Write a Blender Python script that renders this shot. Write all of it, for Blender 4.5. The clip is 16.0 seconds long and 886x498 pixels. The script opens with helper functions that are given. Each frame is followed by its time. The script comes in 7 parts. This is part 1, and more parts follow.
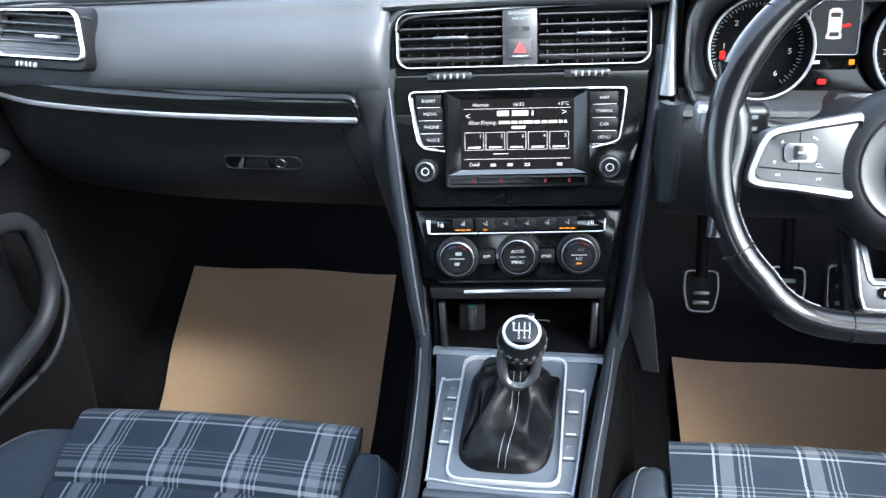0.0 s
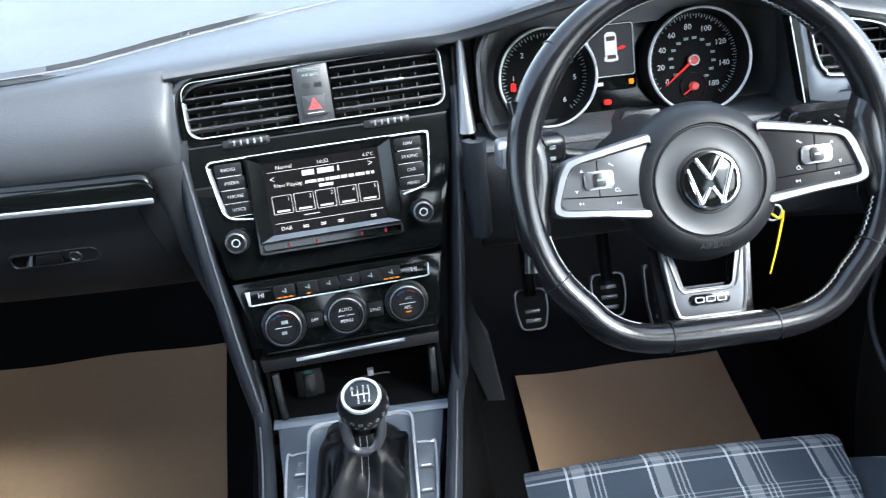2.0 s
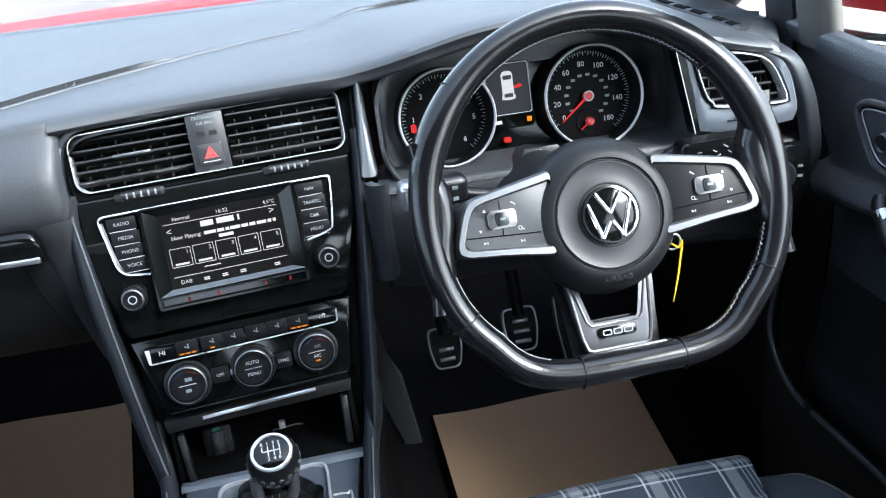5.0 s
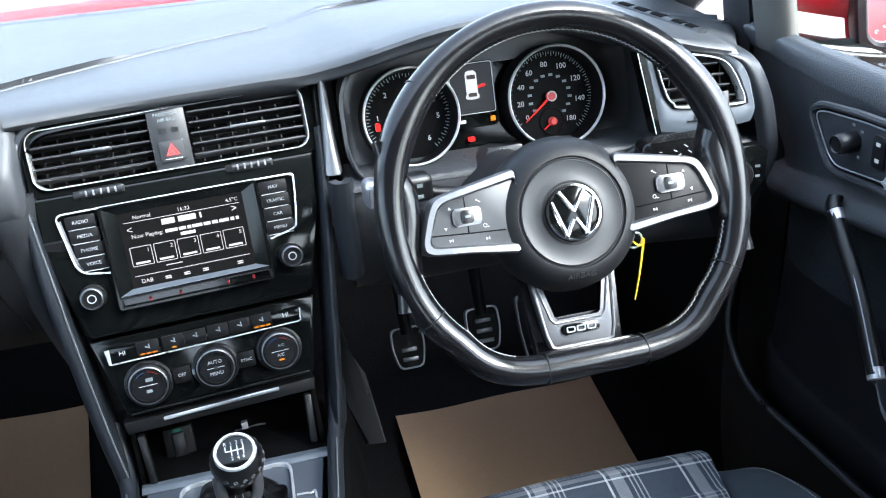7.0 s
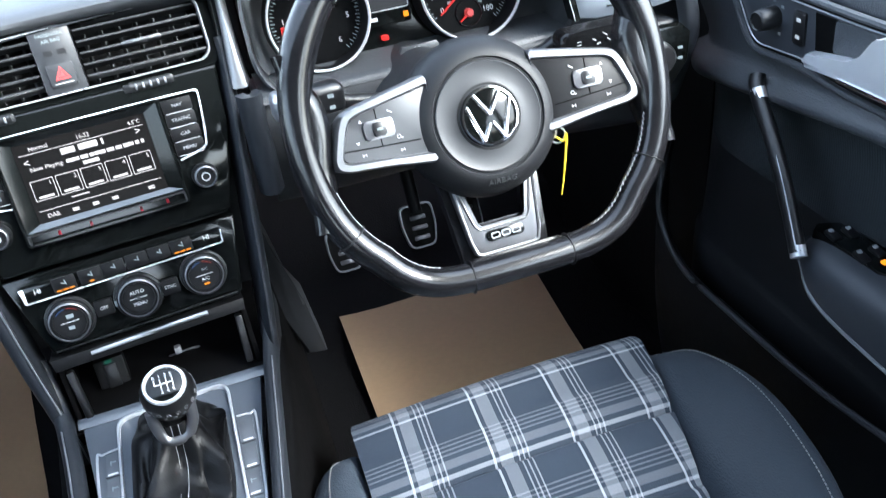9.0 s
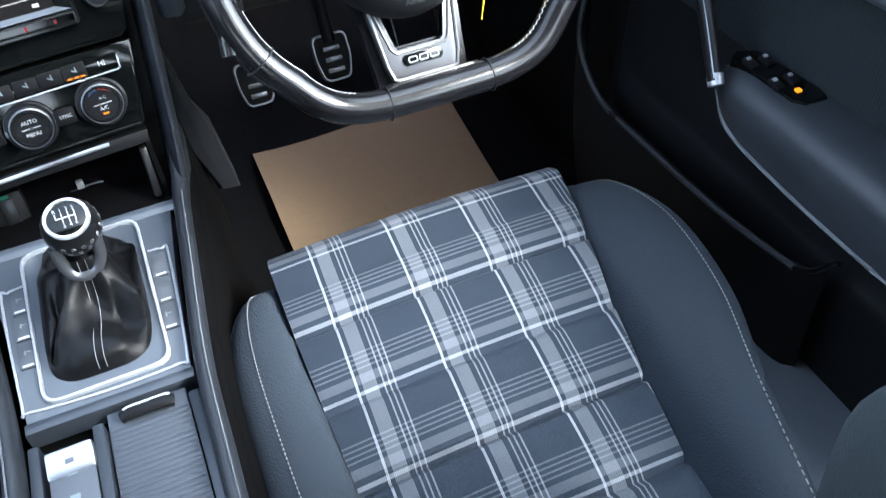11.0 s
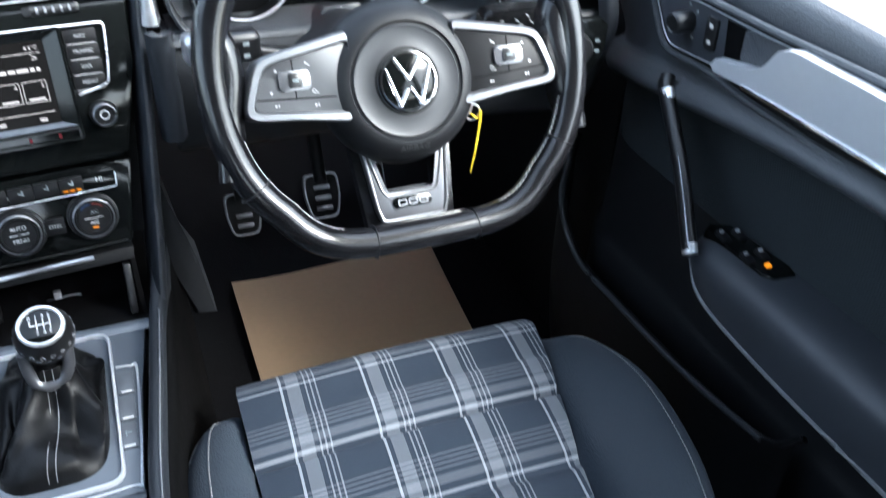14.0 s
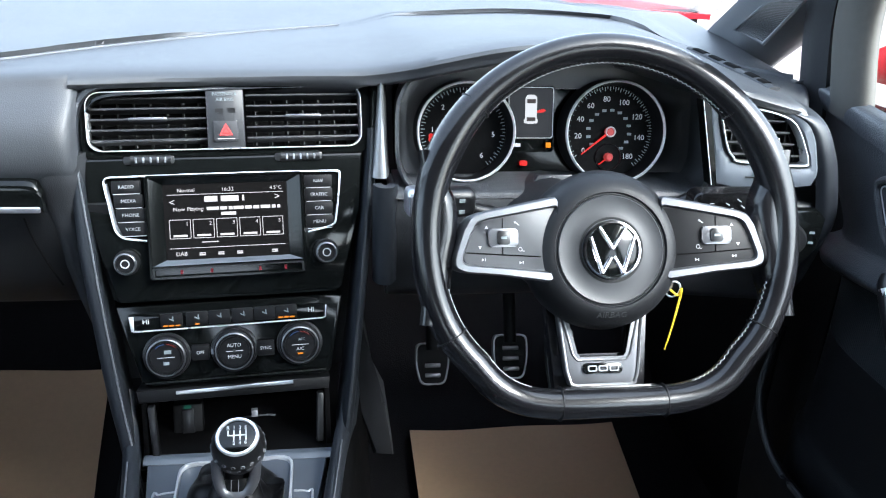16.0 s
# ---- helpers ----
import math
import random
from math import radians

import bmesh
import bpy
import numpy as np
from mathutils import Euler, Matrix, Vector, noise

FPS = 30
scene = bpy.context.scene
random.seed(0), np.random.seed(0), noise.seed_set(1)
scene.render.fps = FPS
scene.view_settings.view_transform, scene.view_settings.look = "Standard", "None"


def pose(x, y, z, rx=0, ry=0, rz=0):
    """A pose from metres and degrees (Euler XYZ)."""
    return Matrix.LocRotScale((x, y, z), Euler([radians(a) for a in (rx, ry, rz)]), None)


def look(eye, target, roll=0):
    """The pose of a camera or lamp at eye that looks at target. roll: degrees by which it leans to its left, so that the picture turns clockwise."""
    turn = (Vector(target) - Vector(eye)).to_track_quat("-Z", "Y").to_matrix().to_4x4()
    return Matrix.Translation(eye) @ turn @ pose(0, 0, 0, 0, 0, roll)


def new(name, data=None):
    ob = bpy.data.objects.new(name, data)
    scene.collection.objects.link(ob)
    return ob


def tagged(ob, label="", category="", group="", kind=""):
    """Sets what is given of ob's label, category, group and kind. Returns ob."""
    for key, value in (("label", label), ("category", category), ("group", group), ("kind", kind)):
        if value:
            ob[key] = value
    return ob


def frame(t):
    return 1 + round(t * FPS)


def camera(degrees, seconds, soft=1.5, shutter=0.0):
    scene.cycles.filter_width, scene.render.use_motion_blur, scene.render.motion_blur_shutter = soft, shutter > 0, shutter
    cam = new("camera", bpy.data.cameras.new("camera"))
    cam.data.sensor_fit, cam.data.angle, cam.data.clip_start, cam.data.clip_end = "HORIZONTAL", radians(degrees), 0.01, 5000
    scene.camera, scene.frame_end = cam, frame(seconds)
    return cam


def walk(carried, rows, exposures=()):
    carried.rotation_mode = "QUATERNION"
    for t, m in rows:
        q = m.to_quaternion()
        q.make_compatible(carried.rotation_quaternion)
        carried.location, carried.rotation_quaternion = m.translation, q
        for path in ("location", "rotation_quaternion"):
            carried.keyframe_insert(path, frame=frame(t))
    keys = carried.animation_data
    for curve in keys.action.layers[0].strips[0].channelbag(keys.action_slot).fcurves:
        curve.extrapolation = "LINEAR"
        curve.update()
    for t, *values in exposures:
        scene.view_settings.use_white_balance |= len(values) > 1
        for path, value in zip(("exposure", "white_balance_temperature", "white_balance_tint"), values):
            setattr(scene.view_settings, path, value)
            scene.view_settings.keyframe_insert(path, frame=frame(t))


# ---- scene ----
cam = camera(55.5, 16.0, soft=1.1, shutter=0.4)
PATH = [
    (0, (0.074, 0.06, 0.929), (-0.255, 1.791, -0.019), -3.1),
    (0.5, (0.077, 0.065, 0.938), (-0.182, 1.825, 0.023), -4.1),
    (1, (0.078, 0.075, 0.941), (-0.114, 1.85, 0.04), -6.2),
    (1.5, (0.084, 0.093, 0.945), (0.045, 1.87, 0.028), -7.1),
    (2, (0.087, 0.097, 0.946), (0.15, 1.873, 0.028), -6.1),
    (2.5, (0.091, 0.1, 0.946), (0.242, 1.89, 0.066), -5.4),
    (3, (0.094, 0.103, 0.946), (0.284, 1.894, 0.077), -5.8),
    (3.5, (0.093, 0.107, 0.946), (0.317, 1.899, 0.086), -5.9),
    (4, (0.094, 0.107, 0.947), (0.34, 1.896, 0.088), -6.0),
    (6.5, (0.097, 0.112, 0.947), (0.441, 1.884, 0.085), -5.0),
    (7, (0.091, 0.106, 0.944), (0.46, 1.872, 0.081), -4.7),
    (7.5, (0.116, 0.111, 0.968), (0.488, 1.854, 0.061), -5.2),
    (8, (0.126, 0.122, 0.97), (0.489, 1.819, -0.026), -7.4),
    (8.5, (0.129, 0.128, 0.965), (0.504, 1.792, -0.08), -7.8),
    (9, (0.127, 0.131, 0.957), (0.551, 1.733, -0.163), -7.5),
    (9.5, (0.128, 0.133, 0.95), (0.561, 1.671, -0.253), -7.3),
    (10, (0.129, 0.136, 0.943), (0.59, 1.612, -0.325), -6.4),
    (12.5, (0.122, 0.136, 0.933), (0.665, 1.285, -0.613), -0.0),
    (13, (0.121, 0.133, 0.934), (0.719, 1.403, -0.491), 0.4),
    (13.5, (0.121, 0.132, 0.935), (0.751, 1.492, -0.39), 1.2),
    (14, (0.117, 0.126, 0.937), (0.764, 1.63, -0.212), 2.5),
    (14.5, (0.113, 0.118, 0.936), (0.638, 1.807, 0.003), 2.7),
    (15, (0.108, 0.111, 0.935), (0.501, 1.885, 0.098), 2.8),
    (15.5, (0.105, 0.108, 0.935), (0.383, 1.916, 0.126), 1.9),
    (16, (0.106, 0.11, 0.934), (0.368, 1.918, 0.12), 2.5),
]
walk(cam, [(t, look(eye, to, roll)) for t, eye, to, roll in PATH], [(0.0, 3.9, 5850, 7), (2.0, 3.6, 5850, 7), (3.5, 3.2, 5850, 7), (6.5, 3.28, 5850, 7), (7.2, 3.65, 5850, 7), (8.0, 3.72, 5850, 7), (9.5, 4.04, 5850, 7), (10.2, 4.1, 5850, 7), (12.5, 3.75, 5850, 7), (14.5, 3.54, 5850, 7), (16.0, 3.42, 5850, 7)])

# ---- world, sun, exposure ----
world = bpy.data.worlds.new("sky")
scene.world = world
world.use_nodes = True
wn = world.node_tree.nodes
sky = wn.new("ShaderNodeTexSky")
sky.sky_type, sky.sun_disc = "NISHITA", False
sky.sun_elevation, sky.sun_rotation = radians(45), radians(127)
sky.air_density, sky.dust_density, sky.ozone_density = 1.0, 3.0, 1.0
haze = wn.new("ShaderNodeHueSaturation")
haze.inputs["Saturation"].default_value = 0.50
world.node_tree.links.new(sky.outputs[0], haze.inputs["Color"])
world.node_tree.links.new(haze.outputs[0], wn["Background"].inputs[0])
wn["Background"].inputs[1].default_value = 0.15
sun = new("sun", bpy.data.lights.new("sun", "SUN"))
sun.data.energy, sun.data.angle, sun.data.color = 0.95, radians(25), (1.0, 0.95, 0.88)
sun.matrix_world = look((4.0, -3.0, 5.0), (0, 0.6, 0.4))


# ---- materials ----
def material(name, base, rough=0.5, metal=0.0, grain=0.0, depth=0.3, vary=0.12, coat=0.0, large=6.0, spec=0.5):
    """A surface with colour and gloss that vary at two scales, and a fine relief."""
    m = bpy.data.materials.new(name)
    m.use_nodes = True
    nt = m.node_tree
    p = nt.nodes["Principled BSDF"]
    p.inputs["Metallic"].default_value = metal
    p.inputs["Coat Weight"].default_value = coat
    p.inputs["Specular IOR Level"].default_value = spec
    tc = nt.nodes.new("ShaderNodeTexCoord")
    big = nt.nodes.new("ShaderNodeTexNoise")
    big.inputs["Scale"].default_value, big.inputs["Detail"].default_value = large, 5
    fine = nt.nodes.new("ShaderNodeTexNoise")
    fine.inputs["Scale"].default_value, fine.inputs["Detail"].default_value = 90, 3
    mixn = nt.nodes.new("ShaderNodeMath")
    mixn.operation = "MULTIPLY_ADD"
    mixn.inputs[1].default_value = 0.6
    ramp = nt.nodes.new("ShaderNodeMapRange")
    ramp.inputs["From Min"].default_value, ramp.inputs["From Max"].default_value = 0.5, 1.1
    ramp.inputs["To Min"].default_value, ramp.inputs["To Max"].default_value = 1 - vary, 1 + vary
    col = nt.nodes.new("ShaderNodeVectorMath")
    col.operation = "SCALE"
    col.inputs[0].default_value = base
    rg = nt.nodes.new("ShaderNodeMapRange")
    rg.inputs["From Min"].default_value, rg.inputs["From Max"].default_value = 0.5, 1.1
    rg.inputs["To Min"].default_value, rg.inputs["To Max"].default_value = max(0.02, rough * (1 - vary)), min(1, rough * (1 + vary))
    lk = nt.links.new
    lk(tc.outputs["Object"], big.inputs["Vector"])
    lk(tc.outputs["Object"], fine.inputs["Vector"])
    lk(fine.outputs[0], mixn.inputs[0])
    lk(big.outputs[0], mixn.inputs[2])
    lk(mixn.outputs[0], ramp.inputs[0])
    lk(mixn.outputs[0], rg.inputs[0])
    lk(ramp.outputs[0], col.inputs["Scale"])
    lk(col.outputs[0], p.inputs["Base Color"])
    lk(rg.outputs[0], p.inputs["Roughness"])
    if grain:
        v = nt.nodes.new("ShaderNodeTexVoronoi")
        v.inputs["Scale"].default_value = grain
        b = nt.nodes.new("ShaderNodeBump")
        b.inputs["Strength"].default_value, b.inputs["Distance"].default_value = depth, 0.0004
        lk(tc.outputs["Object"], v.inputs["Vector"])
        lk(v.outputs["Distance"], b.inputs["Height"])
        lk(b.outputs[0], p.inputs["Normal"])
    return m


def knit_nodes(m, pitch=0.0042, shade=0.34):
    """Gives a cloth rows of small knitted loops, as relief with its shading also put into the colour."""
    nt = m.node_tree
    p = nt.nodes["Principled BSDF"]
    tc = nt.nodes.new("ShaderNodeTexCoord")
    sep = nt.nodes.new("ShaderNodeSeparateXYZ")
    nt.links.new(tc.outputs["Object"], sep.inputs[0])
    waves = []
    for k in (-1.0, 1.0):
        a = nt.nodes.new("ShaderNodeMath")
        a.operation = "MULTIPLY_ADD"
        a.inputs[1].default_value = k * 0.6
        nt.links.new(sep.outputs["Y"], a.inputs[0])
        nt.links.new(sep.outputs["Z"], a.inputs[2])
        b = nt.nodes.new("ShaderNodeMath")
        b.operation = "MULTIPLY"
        b.inputs[1].default_value = math.tau / pitch
        nt.links.new(a.outputs[0], b.inputs[0])
        w = nt.nodes.new("ShaderNodeMath")
        w.operation = "SINE"
        nt.links.new(b.outputs[0], w.inputs[0])
        waves.append(w)
    h = nt.nodes.new("ShaderNodeMath")
    h.operation = "MULTIPLY"
    nt.links.new(waves[0].outputs[0], h.inputs[0])
    nt.links.new(waves[1].outputs[0], h.inputs[1])
    # loop height lightens and darkens the colour, standing in for the relief's shading
    tone = nt.nodes.new("ShaderNodeMath")
    tone.operation = "MULTIPLY_ADD"
    tone.inputs[1].default_value, tone.inputs[2].default_value = shade, 1.0
    nt.links.new(h.outputs[0], tone.inputs[0])
    yarn = nt.nodes.new("ShaderNodeVectorMath")
    yarn.operation = "SCALE"
    nt.links.new(p.inputs["Base Color"].links[0].from_socket, yarn.inputs[0])
    nt.links.new(tone.outputs[0], yarn.inputs["Scale"])
    nt.links.new(yarn.outputs[0], p.inputs["Base Color"])
    bump = nt.nodes.new("ShaderNodeBump")
    bump.inputs["Strength"].default_value, bump.inputs["Distance"].default_value = 1.0, 0.0010
    nt.links.new(h.outputs[0], bump.inputs["Height"])
    nt.links.new(bump.outputs[0], p.inputs["Normal"])


def glowing(name, color, strength, base=(0.005, 0.005, 0.005), spec=0.12):
    m = bpy.data.materials.new(name)
    m.use_nodes = True
    p = m.node_tree.nodes["Principled BSDF"]
    p.inputs["Base Color"].default_value = (*base, 1)
    p.inputs["Emission Color"].default_value = (*color, 1)
    p.inputs["Emission Strength"].default_value = strength
    p.inputs["Roughness"].default_value = 0.3
    p.inputs["Specular IOR Level"].default_value = spec
    return m


def pane_glass(name, tint):
    """A thin sheet: clear, with gloss that grows towards grazing view."""
    m = bpy.data.materials.new(name)
    m.use_nodes = True
    nt = m.node_tree
    nt.nodes.remove(nt.nodes["Principled BSDF"])
    tr, gl, mx, fr, pw, ad = (nt.nodes.new("ShaderNode" + k) for k in ("BsdfTransparent", "BsdfGlossy", "MixShader", "LayerWeight", "Math", "Math"))
    tr.inputs[0].default_value = (*tint, 1)
    gl.inputs["Roughness"].default_value = 0.02
    fr.inputs["Blend"].default_value = 0.5
    pw.operation, ad.operation = "POWER", "MULTIPLY_ADD"
    pw.inputs[1].default_value = 5.0
    ad.inputs[1].default_value, ad.inputs[2].default_value = 0.9, 0.03
    lk = nt.links.new
    lk(fr.outputs["Facing"], pw.inputs[0])
    lk(pw.outputs[0], ad.inputs[0])
    lk(ad.outputs[0], mx.inputs[0])
    lk(tr.outputs[0], mx.inputs[1])
    lk(gl.outputs[0], mx.inputs[2])
    lk(mx.outputs[0], nt.nodes["Material Output"].inputs[0])
    return m


SOFT = material("soft_touch_plastic", (0.027, 0.030, 0.034), 0.50, grain=900, depth=0.35, vary=0.08)
HARD = material("hard_grained_plastic", (0.014, 0.0155, 0.018), 0.5, grain=700, depth=0.45, vary=0.1, spec=0.4)
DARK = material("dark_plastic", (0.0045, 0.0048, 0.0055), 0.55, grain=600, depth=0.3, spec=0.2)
PIANO = material("piano_black_gloss", (0.0030, 0.0036, 0.0036), 0.10, vary=0.2, large=3, spec=0.28)
SATIN = material("satin_black_plastic", (0.008, 0.0085, 0.0095), 0.33, vary=0.1)
CHROME = material("satin_chrome", (0.76, 0.77, 0.79), 0.28, 0.72, vary=0.04)
ALU = material("brushed_silver", (0.46, 0.47, 0.50), 0.31, 0.85, vary=0.04)
LEATHER = material("worn_black_leather", (0.0055, 0.0056, 0.0065), 0.21, grain=230, depth=0.10, vary=0.20, large=14, spec=0.45)
BRIGHT = material("bright_chrome", (0.62, 0.63, 0.65), 0.13, 1.0, vary=0.06)
SPOKEM = material("satin_silver_spoke", (0.175, 0.18, 0.19), 0.38, 0.85, vary=0.05)
HUBM = material("airbag_cover_plastic", (0.0080, 0.0087, 0.010), 0.48, grain=1300, depth=0.25, vary=0.06, spec=0.26)
BOOT = material("gaiter_leatherette", (0.0035, 0.0036, 0.004), 0.42, grain=500, depth=0.25, vary=0.18, spec=0.17)
DIALBLK = material("matt_black_plastic", (0.004, 0.0042, 0.005), 0.5, vary=0.1, spec=0.18)
# near-zero black: the shade of recesses and gaps put into the colour
PITSHADE = material("recess_shade_black", (0.0018, 0.0018, 0.002), 0.8, vary=0.1, spec=0.05)
APILLAR = material("pillar_trim_grey", (0.13, 0.14, 0.153), 0.5, grain=900, depth=0.3, vary=0.06)
CARPET = material("black_carpet", (0.0045, 0.0045, 0.005), 0.95, grain=350, depth=1.0, vary=0.3, spec=0.08)
PAPER = material("brown_paper", (0.285, 0.192, 0.113), 0.8, grain=250, depth=0.15, vary=0.1, large=3)
RAILM = material("dark_grey_rail", (0.0135, 0.0158, 0.0195), 0.42, grain=900, depth=0.3, vary=0.08, spec=0.35)
GREYPLATE = material("grey_satin_plate", (0.060, 0.070, 0.084), 0.36, vary=0.06)
REDPAINT = material("red_paint", (0.36, 0.008, 0.014), 0.45, vary=0.06, spec=0.06)
ROOFM = material("black_headlining", (0.035, 0.035, 0.036), 0.9, grain=300, depth=0.4)
PILLAR = material("pillar_trim", (0.075, 0.074, 0.068), 0.8, grain=600, depth=0.3, spec=0.2)
THREAD = material("pale_stitching", (0.17, 0.175, 0.18), 0.8)
# weak glow added to all lettering, also to printed marks without a lamp
WHITE = glowing("white_lettering_glow", (0.85, 0.9, 0.95), 0.020, (0.38, 0.38, 0.38))
DIM = glowing("dim_lettering_glow", (0.6, 0.62, 0.64), 0.007, (0.17, 0.20, 0.21))
AMBER = glowing("amber_lamp", (1.0, 0.30, 0.01), 0.11)
REDGLOW = glowing("red_lamp", (1.0, 0.03, 0.025), 0.085)
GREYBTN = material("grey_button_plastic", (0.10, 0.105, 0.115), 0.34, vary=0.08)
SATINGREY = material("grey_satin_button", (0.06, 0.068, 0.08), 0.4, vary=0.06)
SATINGREY2 = material("grey_satin_lid", (0.040, 0.047, 0.058), 0.42, grain=900, depth=0.2, vary=0.06)
GLASS = pane_glass("window_glass", (0.95, 0.97, 0.965))


# ---- building helpers ----
def part(name, bm, mat, parent=None, label="", angle=38):
    me = bpy.data.meshes.new(name)
    bmesh.ops.recalc_face_normals(bm, faces=bm.faces)
    bm.to_mesh(me)
    bm.free()
    for poly in me.polygons:
        poly.use_smooth = True
    me.set_sharp_from_angle(angle=radians(angle))
    me.materials.append(mat)
    ob = new(name, me)
    if parent:
        off, up = Vector(), parent
        while up:
            off += up.location
            up = up.parent
        me.transform(Matrix.Translation(-off))
        ob.parent = parent
    if label:
        ob["label"] = label
    return ob


def thing(name, base, label, category, group="", kind=""):
    ob = new(name)
    ob.location = base
    ob.empty_display_size = 0.05
    return tagged(ob, label, category, group, kind)


def join(*bms):
    out = bms[0]
    for b in bms[1:]:
        me = bpy.data.meshes.new("tmp")
        b.to_mesh(me)
        b.free()
        out.from_mesh(me)
        bpy.data.meshes.remove(me)
    return out


def bx(sx, sy, sz, M=Matrix(), bev=0.0, seg=2):
    bm = bmesh.new()
    bmesh.ops.create_cube(bm, size=1, matrix=Matrix.Diagonal((sx, sy, sz, 1)))
    if bev:
        bmesh.ops.bevel(bm, geom=bm.edges[:], offset=bev, segments=seg, affect="EDGES", profile=0.5)
    bm.transform(M)
    return bm


def rr(w, h, r, cx=0.0, cz=0.0, n=5):
    """A rounded rectangle, counter-clockwise."""
    pts = []
    for sx, sz, a0 in ((1, 1, 0), (-1, 1, 90), (-1, -1, 180), (1, -1, 270)):
        for k in range(n + 1):
            a = radians(a0 + 90 * k / n)
            pts.append((cx + sx * (w / 2 - r) + r * math.cos(a), cz + sz * (h / 2 - r) + r * math.sin(a)))
    return pts


def prism(poly, y0, y1, M=Matrix(), bev=0.0, seg=2):
    """A polygon of local (x, z), from y0 (near face) to y1."""
    bm = bmesh.new()
    a = [bm.verts.new((x, y0, z)) for x, z in poly]
    b = [bm.verts.new((x, y1, z)) for x, z in poly]
    front = bm.faces.new(a)
    bm.faces.new(list(reversed(b)))
    for i in range(len(poly)):
        j = (i + 1) % len(poly)
        bm.faces.new((a[i], b[i], b[j], a[j]))
    if bev:
        bmesh.ops.bevel(bm, geom=list(front.edges), offset=bev, segments=seg, affect="EDGES", profile=0.5)
    bm.transform(M)
    return bm


def rounded(poly, r, n=4):
    """The outline with its corners rounded off."""
    out = []
    m = len(poly)
    for i in range(m):
        a, b, c = (Vector(poly[j % m]) for j in (i - 1, i, i + 1))
        p = b + (a - b).normalized() * min(r, (a - b).length * 0.45)
        q = b + (c - b).normalized() * min(r, (c - b).length * 0.45)
        for k in range(n + 1):
            t = k / n
            v = p * (1 - t) ** 2 + b * 2 * t * (1 - t) + q * t * t
            out.append((v.x, v.y))
    return out


def frame_ring(outer, inner, y0, y1, M=Matrix(), round_=0.0):
    """A frame between two outlines of equal count."""
    bm = bmesh.new()
    n = len(outer)
    rings = []
    for poly, y in ((outer, y1), (outer, y0 + round_), (outer, y0), (inner, y0), (inner, y0 + round_), (inner, y1)):
        rings.append([(x, y, z) for x, z in poly])
    if round_:
        c = [((o[0] * 0.8 + i[0] * 0.2), (o[1] * 0.8 + i[1] * 0.2)) for o, i in zip(outer, inner)]
        d = [((o[0] * 0.2 + i[0] * 0.8), (o[1] * 0.2 + i[1] * 0.8)) for o, i in zip(outer, inner)]
        rings[2] = [(x, y0, z) for x, z in c]
        rings[3] = [(x, y0, z) for x, z in d]
    else:
        rings = [rings[0], rings[2], rings[3], rings[5]]
    vs = [[bm.verts.new(p) for p in r] for r in rings]
    for a, b in zip(vs, vs[1:] + vs[:1]):
        for i in range(n):
            j = (i + 1) % n
            bm.faces.new((a[i], a[j], b[j], b[i]))
    bm.transform(M)
    return bm


def spline(pts, n, closed=False):
    """Catmull-Rom through the points, n steps to each stretch."""
    P = [Vector(p) for p in pts]
    out, m = [], len(P)
    for i in range(m if closed else m - 1):
        if closed:
            a, b, c, d = P[i - 1], P[i], P[(i + 1) % m], P[(i + 2) % m]
        else:
            b, c = P[i], P[i + 1]
            a = P[i - 1] if i else b * 2 - c
            d = P[i + 2] if i + 2 < m else c * 2 - b
        for k in range(n):
            t = k / n
            out.append(0.5 * ((2 * b) + (c - a) * t + (2 * a - 5 * b + 4 * c - d) * t * t + (3 * b - a - 3 * c + d) * t ** 3))
    if not closed:
        out.append(P[-1].copy())
    return out


def tube(pts, r, M=Matrix(), seg=10, closed=False, flat=1.0, up=None, radii=None):
    """A round or flattened bar along the points; flat scales it along the up direction."""
    P = [Vector(p) for p in pts]
    n = len(P)
    bm = bmesh.new()
    rows = []
    ref = Vector(up) if up else Vector((0.0, -1.0, 0.0))
    for i, p in enumerate(P):
        a, b = (P[i - 1], P[(i + 1) % n]) if closed else (P[max(i - 1, 0)], P[min(i + 1, n - 1)])
        t = (b - a).normalized()
        s = t.cross(ref)
        if s.length < 1e-4:
            s = t.cross(Vector((1, 0, 0.01)))
        s.normalize()
        u = s.cross(t)
        q = radii[i] if radii else r
        rows.append([bm.verts.new(p + s * (q * math.cos(k * math.tau / seg)) + u * (q * flat * math.sin(k * math.tau / seg))) for k in range(seg)])
    for i in range(n if closed else n - 1):
        a, b = rows[i], rows[(i + 1) % n]
        for k in range(seg):
            bm.faces.new((a[k], a[(k + 1) % seg], b[(k + 1) % seg], b[k]))
    if not closed:
        bm.faces.new(rows[0])
        bm.faces.new(list(reversed(rows[-1])))
    bm.transform(M)
    return bm


